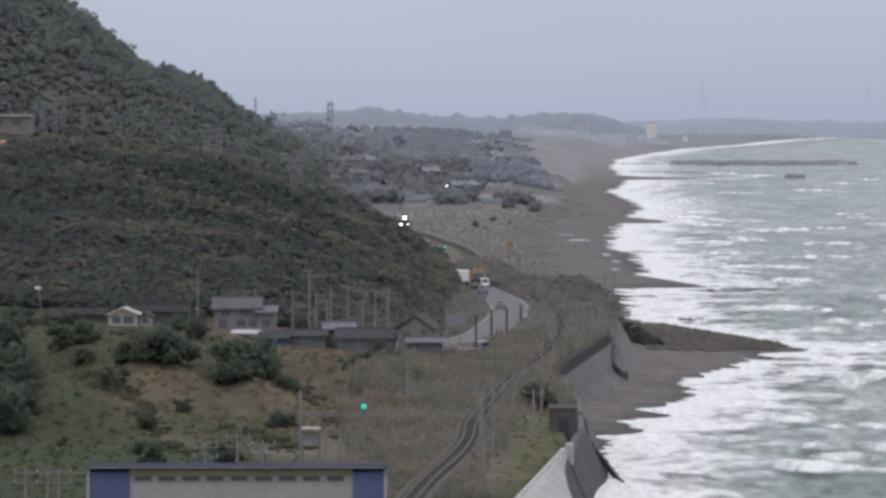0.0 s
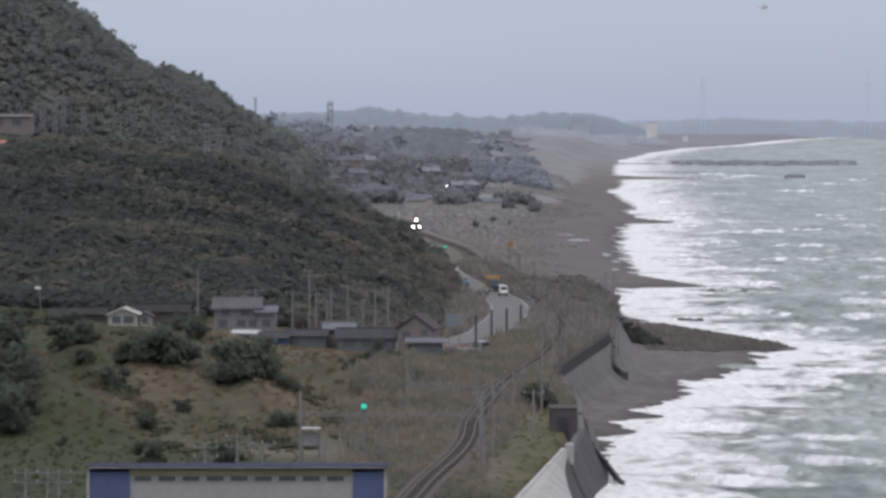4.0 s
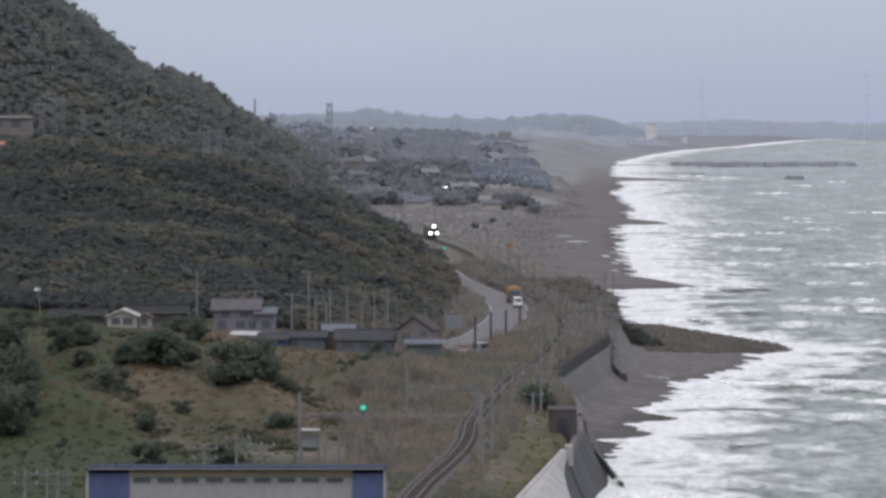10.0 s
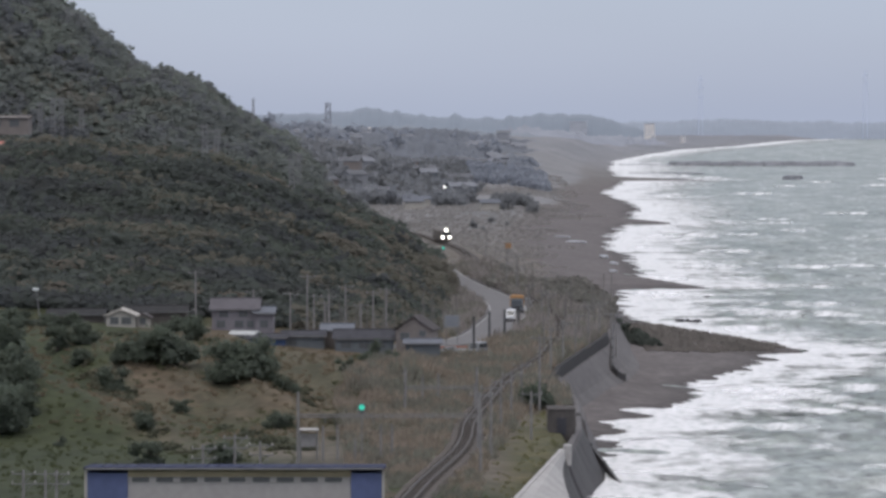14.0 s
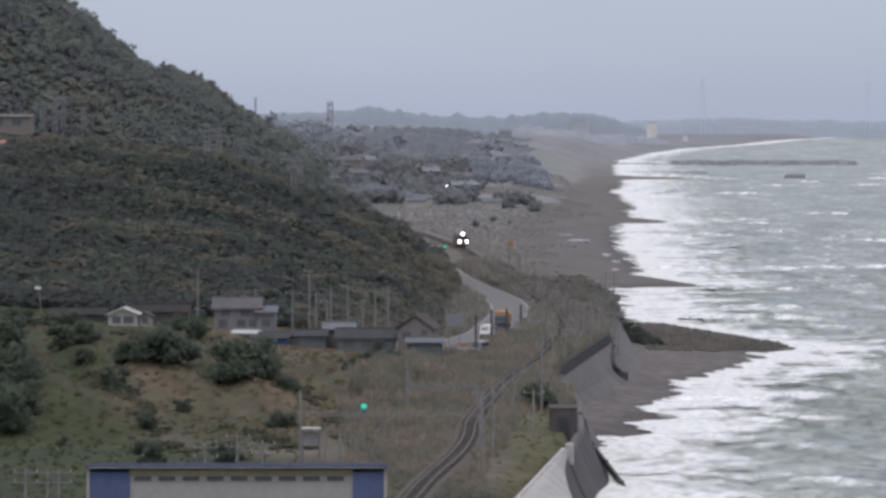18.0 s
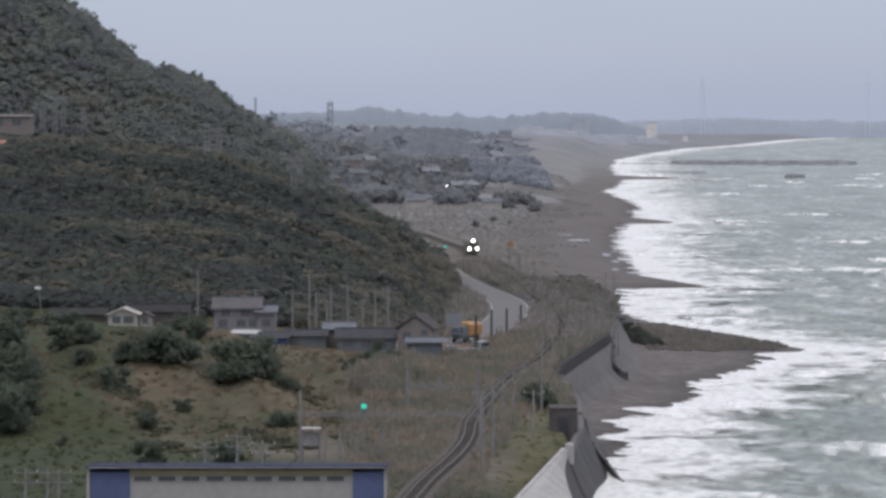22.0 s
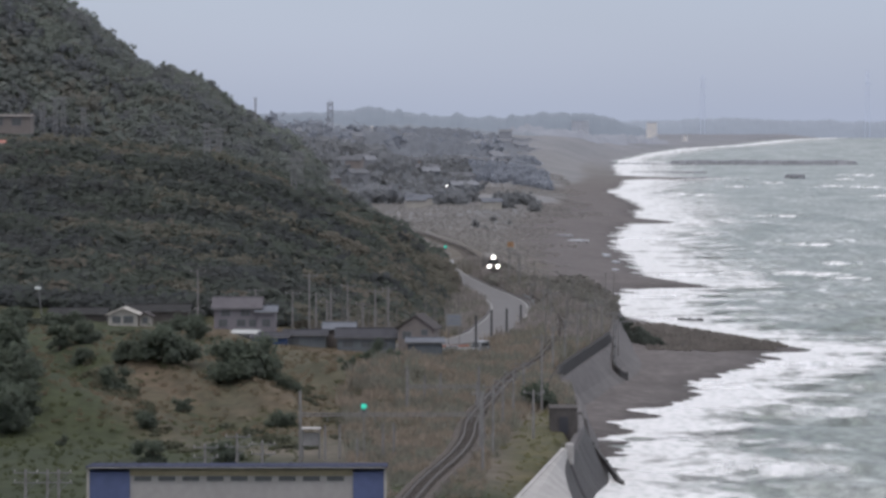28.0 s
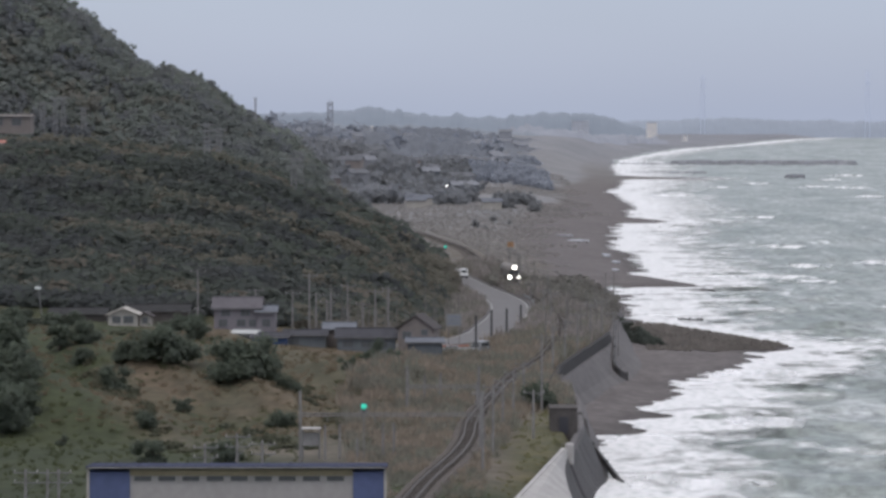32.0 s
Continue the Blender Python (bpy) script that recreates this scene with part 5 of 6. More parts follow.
def gantry(x0, x1, y, z0, top, label, poles=True):
    ob = thing("overhead_gantry", label, "gantry", m=pose(x0, y, 0))
    w = x1 - x0
    if poles:
        for x in (0, w):
            part("column", Shape().rod((x, 0, z0 - 0.4), (x, 0, top + 2.4), 0.17, 0.13), M["concrete_pole"], ob)
    for z in (top - 0.14, top + 0.14):
        part("chord", Shape().rod((0, 0, z), (w, 0, z), 0.07, n=6), M["concrete_pole"], ob)
    lat = Shape()
    k = int(w / 0.7)
    for i in range(k):
        a, b = w * i / k, w * (i + 1) / k
        lat.rod((a, 0, top - 0.14 if i % 2 else top + 0.14), (b, 0, top + 0.14 if i % 2 else top - 0.14), 0.03, n=4)
    part("lattice", lat, M["concrete_pole"], ob)
    for x in np.linspace(w * 0.15, w * 0.95, 4):
        part("hanger", Shape().rod((x, 0, top), (x, 0, top - 0.8), 0.04, n=5), M["steel"], ob)


gantry(-14.5, 3.8, 394, 5.2, 9.6, "long grey steel lattice gantry spanning the railway")
gantry(-4.2, 4.2, 455, 5.4, 8.2, "smaller grey gantry over the railway further on")


def signal(x, y, z0, head, label):
    ob = thing("railway_signal", label, "signal", "green railway signals", m=pose(x, y, 0))
    part("post", Shape().rod((0.0, 0.25, z0 - 0.3), (0, 0.25, head + 0.4), 0.07), M["concrete_pole"], ob)
    part("back_board", Shape().box(-0.34, 0.34, 0.02, 0.14, head - 0.62, head + 0.4, 0.06), M["steel"], ob)
    # lens oversized so that its shape takes in the surrounding glow
    part("green_lens", Shape().ball((0, -0.05, head), (0.30, 0.1, 0.30), 14, 8), M["green_light"], ob, "glowing green lens", True)
    part("dark_lens", Shape().ball((0, 0.0, head - 0.52), (0.12, 0.05, 0.12), 10, 6), M["dark_pole"], ob)
    part("hood", Shape().box(-0.3, 0.3, -0.25, 0.02, head + 0.36, head + 0.42), M["steel"], ob)


signal(-8.0, 392, 5.0, 10.6, "railway signal showing green above the gantry")
signal(0.5, 850, 5.8, 11.2, "distant railway signal showing green beside the track")


def street_lamp(x, y, h, glow, label, lean=0.0):
    ob = thing("street_lamp", label, "street lamp", m=pose(x, y, ground(x, y)))
    part("post", Shape().rod((0, 0, -0.3), (-lean, 0, h), 0.1, 0.07), M["steel"], ob)
    part("lamp_head", Shape().ball((-lean - 0.1, -0.2, h + 0.05), (0.5, 0.45, 0.26), 10, 6), M["street_light"] if glow else M["lamp_pale"], ob, "glowing white lamp head" if glow else "pale lamp head", True)


street_lamp(-57.8, 560, 4.6, False, "leaning street lamp with a pale head beside the houses", 0.5)
street_lamp(1.5, 1455, 8.0, True, "lit street lamp far off among the houses")

# ---- buildings ----
def window(ob, x, z, w, h, y, frame_mat="wall_zinc", name="window"):
    win = part(name, Shape().box(x - w / 2 - 0.07, x + w / 2 + 0.07, y - 0.06, y + 0.02, z - 0.07, z + h + 0.07), M[frame_mat], ob)
    for i in (0, 1):
        part("pane", Shape().box(x - w / 2 + i * w / 2 + 0.03, x - w / 2 + (i + 1) * w / 2 - 0.03, y - 0.075, y - 0.055, z, z + h), M["pane_grey"], win)
    return win


def gable(w, d, h, rise, over=0.4, thick=0.14, along="x"):
    """A two-sided roof over a w by d plan with walls h high; its ridge runs along x or y."""
    s = Shape()
    if along == "x":
        prof = [(-d / 2 - over, h - 0.1), (0, h + rise), (d / 2 + over, h - 0.1), (d / 2 + over, h - 0.1 + thick), (0, h + rise + thick * 1.2), (-d / 2 - over, h - 0.1 + thick)]
        s.loft([[(x, a, z) for a, z in prof] for x in (-w / 2 - over, w / 2 + over)])
    else:
        prof = [(-w / 2 - over, h - 0.1), (0, h + rise), (w / 2 + over, h - 0.1), (w / 2 + over, h - 0.1 + thick), (0, h + rise + thick * 1.2), (-w / 2 - over, h - 0.1 + thick)]
        s.loft([[(a, y, z) for a, z in prof] for y in (-d / 2 - over, d / 2 + over)])
    return s


def walls(w, d, h, rise, along="x"):
    s = Shape()
    if along == "x":
        s.loft([[(x, -d / 2, -0.6), (x, d / 2, -0.6), (x, d / 2, h), (x, 0, h + rise), (x, -d / 2, h)] for x in (-w / 2, w / 2)])
    else:
        s.loft([[(-w / 2, y, -0.6), (w / 2, y, -0.6), (w / 2, y, h), (0, y, h + rise), (-w / 2, y, h)] for y in (-d / 2, d / 2)])
    return s


def house(x, y, w, d, h, rise, wall_mat, roof_mat, label, along="x", rz=0, openings=(), z=None, name="house", group=""):
    z = ground(x, y) if z is None else z
    ob = thing(name, label, "house", group, m=pose(x, y, z, 0, 0, rz))
    part("wall", walls(w, d, h, rise, along), M[wall_mat], ob)
    roof = part("roof", gable(w, d, h, rise, along=along), M[roof_mat], ob)
    if along == "x":
        part("ridge_cap", Shape().box(-w / 2 - 0.42, w / 2 + 0.42, -0.14, 0.14, h + rise + 0.08, h + rise + 0.24), M[roof_mat], roof)
        part("gutter", Shape().rod((-w / 2 - 0.4, -d / 2 - 0.44, h - 0.12), (w / 2 + 0.4, -d / 2 - 0.44, h - 0.12), 0.07, n=6), M["steel"], roof)
    for ox, oz, ow, oh in openings:
        window(ob, ox, oz, ow, oh, -d / 2)
    return ob


def depot():
    """The long blue and cream building close by the line."""
    ob = thing("railway_building", "long blue-roofed building with blue end walls and grey front", "building", m=pose(-17.55, 330, 4.2))
    w, d, h = 25.3, 6.0, 6.0
    part("main_wall", Shape().box(-9.1, 9.9, 0.12, d, -0.6, h - 0.6), M["wall_grey"], ob, "pale grey plaster front")
    for x0, x1 in ((-w / 2, -9.1), (9.9, w / 2)):
        part("end_wall", Shape().box(x0, x1, -0.05, d, -0.6, h - 0.55), M["wall_blue"], ob, "blue sheet-clad end wall")
    part("fascia", Shape().box(-9.1, 9.9, -0.1, 0.14, h - 0.85, h - 0.25), M["wall_cream"], ob, "cream fascia board")
    part("roof", Shape().loft([[(x, -0.5, h - 0.2), (x, -0.5, h), (x, d + 0.3, h - 0.34), (x, d + 0.3, h - 0.54)] for x in (-w / 2 - 0.15, w / 2 + 0.15)]), M["roof_blue"], ob, "blue sheet-metal roof")
    for i in range(26):
        x = -w / 2 + 0.3 + i * (w - 0.6) / 25
        part("roof_seam", Shape().loft([[(x - 0.03, -0.5, h + 0.0), (x + 0.03, -0.5, h), (x + 0.03, -0.5, h + 0.05), (x - 0.03, -0.5, h + 0.05)], [(x - 0.03, d + 0.3, h - 0.34), (x + 0.03, d + 0.3, h - 0.34), (x + 0.03, d + 0.3, h - 0.29), (x - 0.03, d + 0.3, h - 0.29)]]), M["roof_blue"], ob)
    for i in range(9):
        x = -8.0 + i * 2.05
        win = part("window", Shape().box(x - 0.82, x + 0.82, 0.05, 0.14, h - 1.38, h - 0.88), M["wall_grey"], ob)
        part("pane", Shape().box(x - 0.72, x + 0.72, 0.03, 0.055, h - 1.33, h - 0.93), M["pane_grey"], win)
    for x in (-w / 2, w / 2):
        part("corner_post", Shape().box(x - 0.12, x + 0.12, -0.18, 0.06, -0.6, h - 0.2), M["wall_white"], ob, "white corner trim")
    part("gutter", Shape().rod((-w / 2, -0.55, h - 0.15), (w / 2, -0.55, h - 0.15), 0.08, n=6), M["steel"], ob)


depot()
house(-45.8, 558, 4.2, 5, 1.5, 0.9, "wall_white", "wall_white", "small white house with a low pale gable", "y", openings=[(-0.9, 0.4, 1.1, 0.9), (0.8, 0.4, 1.3, 0.9)], z=9.9)
house(-42.7, 558.5, 1.7, 3.5, 1.2, 0.5, "wall_white", "roof_brown", "white annex with a small dark window", "y", openings=[(0, 0.3, 0.7, 0.8)], z=9.9, name="annex")
house(-41.5, 566, 9, 5, 1.7, 0.6, "wall_brown", "roof_dark", "low weathered house with dark roof behind bushes", z=10)
house(-53, 566, 8, 5, 1.3, 0.5, "wall_brown", "roof_dark", "low weathered house with dark roof behind bushes", z=10)
house(-29.6, 561, 6.6, 6, 3.1, 1.3, "wall_lilac", "roof_lilac", "two-storey lilac-grey house with dull lilac-grey roof", openings=[(-2.0, 0.5, 1.2, 0.9), (0.6, 0.5, 1.2, 0.9), (2.2, 0.5, 0.9, 0.9), (-1.6, 2.0, 1.2, 0.8), (1.2, 2.0, 1.2, 0.8)], z=9.2)
house(-25.4, 560, 2.6, 5, 2.6, 0.6, "wall_lilac", "roof_zinc", "lower lilac-grey wing with pale wall", openings=[(0, 0.5, 1.1, 1.0)], z=9.2, name="house_wing")
house(-27.8, 551, 3.4, 2.2, 1.0, 0.3, "sheet_white", "sheet_white", "low shed roofed with white plastic sheet", rz=-22, z=8.1, name="shed")
house(-24.5, 550, 5.0, 3.5, 1.7, 0.4, "tarp", "roof_grey", "low shed wrapped in blue tarpaulin", z=7.0, name="shed")
house(-19.5, 552, 5.8, 4, 1.7, 0.5, "wall_zinc", "roof_grey", "long low grey shed with dark roof", z=7.2, openings=[(-1.5, 0.4, 1.2, 0.8)], name="shed")
house(-14.8, 556, 4.2, 5, 2.0, 0.7, "wall_pale", "roof_zinc", "low house with light zinc roof", z=7.5, openings=[(0.4, 0.5, 1.2, 0.9)])
house(-10.8, 550, 8.2, 5, 1.8, 1.0, "wall_zinc", "roof_grey", "low wide house with dark grey tiled roof", z=6.9, openings=[(-2.6, 0.4, 1.5, 0.9), (0, 0.4, 1.5, 0.9), (2.4, 0.4, 1.2, 0.9)])
house(-3.4, 549, 5.0, 5.6, 3.9, 1.9, "wall_pale", "roof_brown", "two-storey house with brown-grey gable roof", "y", rz=-10, openings=[(-1.2, 2.6, 1.2, 0.9), (1.3, 3.1, 0.8, 0.7)], z=6.0)
house(-2.5, 543, 4.8, 4, 2.8, 0.35, "wall_zinc", "roof_zinc", "grey corrugated lean-to shed in front of a house", z=5.6, name="shed")
house(-96.2, 845, 14, 8, 3.2, 0.1, "wall_pale", "wall_pale", "pale flat-roofed building on the hill among trees", z=36.6, openings=[(-4, 1.2, 2, 1.4), (0, 1.2, 2, 1.4), (4, 1.2, 2, 1.4)])
house(-85.9, 752, 2.0, 3, 2.4, 0.4, "wall_white", "red", "small pale hut with a red roof on the hill", z=32.2, name="hut")


def shelter():
    ob = thing("trackside_shelter", "small open shelter with a pale flat roof beside the track", "shelter", m=pose(-13.6, 400, ground(-13.6, 400)))
    for x in (-0.85, 0.85):
        for y in (-0.7, 0.7):
            part("post", Shape().rod((x, y, -0.3), (x, y, 3.1), 0.06, n=6), M["steel"], ob)
    part("roof", Shape().box(-1.0, 1.0, -1.0, 1.0, 3.1, 3.24, 0.03), M["concrete"], ob)
    part("back_panel", Shape().box(-0.85, 0.85, 0.62, 0.7, 1.3, 2.7), M["concrete"], ob)


shelter()


def marker(x, y, h):
    ob = thing("trackside_marker", "small orange marker board on a grey post", "marker", m=pose(x, y, ground(x, y)))
    part("post", Shape().rod((0, 0, -0.3), (0, 0, h), 0.09, n=7), M["concrete_pole"], ob)
    part("board", Shape().box(-0.75, 0.75, -0.06, 0.06, h - 0.9, h + 0.4, 0.03), M["dull_orange"], ob)


marker(16.6, 955, 5.2)


def tide_pool(x, y, w, d, seed):
    """A thin sheet of foamy water left lying on the sand."""
    rng = random.Random(seed)
    z = ground(x, y) + 0.35
    ring = []
    for i in range(18):
        a, r = 6.2832 * i / 18, rng.uniform(0.65, 1.1)
        ring.append((w / 2 * r * math.cos(a), d / 2 * r * math.sin(a)))
    ob = part("tide_pool", Shape().loft([[(px * k, py * k, q) for px, py in ring] for k, q in ((1, -0.5), (1, 0.0), (0.92, 0.04))]), M["pool"])
    ob.matrix_basis = pose(x, y, z)
    tagged(ob, "shallow pale pool of foamy water on the beach", "pool", "pools on the beach")


for i, (x, y, w, d) in enumerate(((41.5, 1200, 7, 16), (45.5, 1085, 2.6, 22), (46.2, 1040, 2.4, 14), (43.6, 985, 2.2, 10), (38.5, 1235, 6, 9))):
    tide_pool(x, y, w, d, i)


def block_hut():
    """A dark flat-topped concrete hut behind the wall."""
    ob = thing("concrete_hut", "dark stained flat-roofed concrete hut behind the sea wall", "hut", m=pose(13.1, 421, 5.4))
    part("wall", Shape().box(-1.45, 1.45, 0, 5, -0.6, 2.7), M["hut_dark"], ob)
    part("roof", Shape().box(-1.55, 1.55, -0.1, 5.1, 2.7, 2.88, 0.05), M["hut_dark"], ob)
    part("door", Shape().box(-0.5, 0.5, -0.06, 0.02, 0, 1.9), M["dark_paint"], ob)


block_hut()


def road_sign():
    ob = thing("road_sign", "white and blue direction sign on two posts", "road sign", m=pose(1.6, 574, ground(1.6, 574)))
    for x in (-0.8, 0.8):
        part("post", Shape().rod((x, 0.08, -0.3), (x, 0.08, 4.6), 0.06), M["steel"], ob)
    part("panel", Shape().box(-1.15, 1.15, -0.05, 0.05, 2.9, 4.7, 0.03), M["sign_white"], ob)
    for z in (3.2, 3.7, 4.2):
        part("bar", Shape().box(-0.85, 0.85, -0.075, -0.05, z, z + 0.18), M["sign_blue"], ob)


road_sign()


def barrier(x, y, rz):
    ob = thing("work_barrier", "faded red and white barrier beside the road", "barrier", "barriers at the roadside", m=pose(x, y, ground(x, y), 0, 0, rz))
    for s in (-0.6, 0.6):
        part("foot", Shape().box(s - 0.08, s + 0.08, -0.25, 0.25, 0, 0.12).rod((s, 0, 0.1), (s, 0, 1.1), 0.04, n=6), M["steel"], ob)
    for i, z in enumerate((0.45, 0.85)):
        part("board", Shape().box(-0.85, 0.85, -0.04, 0.04, z, z + 0.28, 0.01), M["red"] if i else M["sheet_white"], ob)


for i in range(3):
    barrier(0.3 + 1.35 * i, 561 + 1.2 * i, 20)


# ---- vehicles ----
def wheels(ob, xs, y, r, w=0.22):
    made = None
    for x in xs:
        for s in (-1, 1):
            wh = part("wheel", Shape().rod((x, s * y - w / 2, r), (x, s * y + w / 2, r), r, n=14), M["tyre"], ob)
            part("rim", Shape().rod((x, s * (y + w / 2) - 0.02, r), (x, s * (y + w / 2) + 0.02, r), r * 0.6, n=10), M["steel"], wh)


def profile_body(profile, half, bevel=0.12):
    """A side profile of (forward, up) drawn out across the width, drawn in a little at the sides."""
    cx = sum(p[0] for p in profile) / len(profile)
    cz = sum(p[1] for p in profile) / len(profile)
    rings = []
    for y, k in ((-half, 1 - bevel * 0.6), (-half + bevel, 1), (half - bevel, 1), (half, 1 - bevel * 0.6)):
        rings.append([(cx + (x - cx) * k, y, cz + (z - cz) * k) for x, z in profile])
    return Shape().loft(rings)


def car(name, paint, label, tall=False):
    ob = thing(name, label, "van" if tall else "car")
    if tall:
        body = [(-1.7, 0.3), (1.65, 0.3), (1.7, 0.8), (1.45, 1.0), (0.95, 1.85), (-1.6, 1.9), (-1.72, 1.0)]
        half, front = 0.74, 1.7
    else:
        body = [(-2.1, 0.3), (2.05, 0.3), (2.15, 0.62), (1.95, 0.85), (1.05, 0.95), (0.45, 1.42), (-0.9, 1.46), (-1.6, 1.0), (-2.1, 0.95)]
        half, front = 0.84, 2.12
    part("body", profile_body(body, half), M[paint], ob)
    if tall:
        part("windscreen", Shape().add([(1.47, -0.62, 1.02), (1.47, 0.62, 1.02), (1.03, 0.58, 1.78), (1.03, -0.58, 1.78)], [(0, 1, 2, 3)]), M["window"], ob)
        part("rear_window", Shape().box(-1.76, -1.66, -0.55, 0.55, 1.15, 1.7), M["window"], ob)
        for s in (-1, 1):
            part("side_window", Shape().box(-1.4, 0.8, s * half - 0.012, s * half + 0.012, 1.15, 1.65), M["window"], ob)
    else:
        part("windscreen", Shape().add([(1.08, -0.7, 0.97), (1.08, 0.7, 0.97), (0.5, 0.62, 1.41), (0.5, -0.62, 1.41)], [(0, 1, 2, 3)]), M["window"], ob)
        part("rear_window", Shape().add([(-1.64, -0.66, 1.02), (-1.64, 0.66, 1.02), (-0.98, 0.6, 1.45), (-0.98, -0.6, 1.45)], [(3, 2, 1, 0)]), M["window"], ob)
        for s in (-1, 1):
            part("side_window", Shape().box(-1.1, 0.7, s * half - 0.012, s * half + 0.012, 0.98, 1.3), M["window"], ob)
    part("bumper", Shape().box(front - 0.1, front + 0.06, -half + 0.04, half - 0.04, 0.3, 0.5, 0.03), M["dark_paint"], ob)
    for s in (-1, 1):
        part("headlight", Shape().ball((front - 0.06, s * (half - 0.2), 0.68), (0.1, 0.16, 0.09), 8, 5), M["lamp_pale"], ob)
        part("tail_light", Shape().box(-front - 0.02, -front + 0.08, s * (half - 0.14) - 0.1, s * (half - 0.14) + 0.1, 0.7, 0.92), M["red"], ob)
    wheels(ob, (-front * 0.62, front * 0.62), half - 0.1, 0.3)
    return ob


def tipper():
    ob = thing("tipper_truck", "orange tipper truck with a grey cab and high load bed", "truck")
    part("chassis", Shape().box(-3.4, 3.2, -0.45, 0.45, 0.6, 0.85), M["train_dark"], ob)
    part("cab", profile_body([(1.5, 0.75), (3.3, 0.7), (3.36, 1.3), (3.15, 2.35), (1.6, 2.45), (1.5, 2.0)], 1.05), M["wall_zinc"], ob, "grey cab")
    part("windscreen", Shape().add([(3.34, -0.92, 1.4), (3.34, 0.92, 1.4), (3.2, 0.88, 2.22), (3.2, -0.88, 2.22)], [(0, 1, 2, 3)]), M["window"], ob)
    part("grille", Shape().box(3.28, 3.38, -0.75, 0.75, 0.85, 1.2, 0.02), M["dark_paint"], ob)
    bed = part("load_bed", Shape().loft([[(1.35, -1.1, 0.95), (1.35, 1.1, 0.95), (1.35, 1.16, 2.55), (1.35, -1.16, 2.55)], [(-3.5, -1.1, 0.95), (-3.5, 1.1, 0.95), (-3.5, 1.16, 2.4), (-3.5, -1.16, 2.4)]]), M["orange"], ob, "orange load bed")
    part("headboard", Shape().box(1.3, 2.1, -1.16, 1.16, 2.5, 2.95, 0.05), M["orange"], bed)
    part("load_cover", Shape().loft([[(1.3, -1.1, 2.55), (1.3, 1.1, 2.55), (1.3, 0.7, 3.0), (1.3, -0.7, 3.0)], [(-3.4, -1.1, 2.4), (-3.4, 1.1, 2.4), (-3.4, 0.7, 2.85), (-3.4, -0.7, 2.85)]]), M["orange"], bed)
    for i in range(5):
        for s in (-1, 1):
            part("stake", Shape().box(-3.2 + i * 1.0, -3.1 + i * 1.0, s * 1.17 - 0.03, s * 1.17 + 0.03, 1.0, 2.45), M["orange"], bed)
    part("bumper", Shape().box(3.2, 3.42, -1.05, 1.05, 0.45, 0.75, 0.03), M["dark_paint"], ob)
    for s in (-1, 1):
        part("headlight", Shape().ball((3.42, s * 0.8, 0.62), (0.05, 0.14, 0.1), 8, 5), M["lamp_pale"], ob)
    wheels(ob, (2.3, -1.6, -2.6), 0.9, 0.46, 0.3)
    return ob


def box_truck():
    ob = thing("box_truck", "white box truck driving away along the road", "truck")
    part("chassis", Shape().box(-3.0, 2.8, -0.4, 0.4, 0.55, 0.8), M["train_dark"], ob)
    part("cab", profile_body([(1.5, 0.6), (2.9, 0.55), (2.95, 1.2), (2.7, 2.15), (1.6, 2.2), (1.5, 1.8)], 0.95), M["white_paint"], ob)
    part("windscreen", Shape().add([(2.93, -0.82, 1.3), (2.93, 0.82, 1.3), (2.76, 0.78, 2.05), (2.76, -0.78, 2.05)], [(0, 1, 2, 3)]), M["window"], ob)
    part("box", Shape().box(-3.1, 1.42, -1.05, 1.05, 0.85, 3.0, 0.05), M["white_paint"], ob)
    for s in (-1, 1):
        part("rear_door", Shape().box(-3.14, -3.1, s * 0.52 - 0.5, s * 0.52 + 0.5, 0.95, 2.9), M["white_paint"], ob)
        part("tail_light", Shape().box(-3.14, -3.06, s * 0.8 - 0.15, s * 0.8 + 0.15, 0.62, 0.78), M["red"], ob)
    wheels(ob, (2.0, -1.9), 0.82, 0.42, 0.28)
    return ob


ORANGE, WHITE = tipper(), box_truck()
VAN = car("white_van", "white_paint", "small white van driving towards the bend", True)
VANB = car("white_van", "white_paint", "small white van coming round the foot of the hill", True)
BLUE = car("blue_car", "blue_paint", "grey-blue saloon car driving away along the road")
GREY = car("silver_car", "grey_paint", "silver-grey saloon car driving away along the road")
DARK = car("dark_car", "dark_paint", "dark saloon car driving away along the road")
parked = car("silver_van", "grey_paint", "small silver-grey van parked beside the road", True)
parked.matrix_basis = pose(5.3, 558.5, ground(5.3, 558.5), 0, 0, 240)
parked = car("silver_car", "grey_paint", "pale saloon car parked beside the road")
parked.matrix_basis = pose(1.3, 556, ground(1.3, 556), 0, 0, 100)


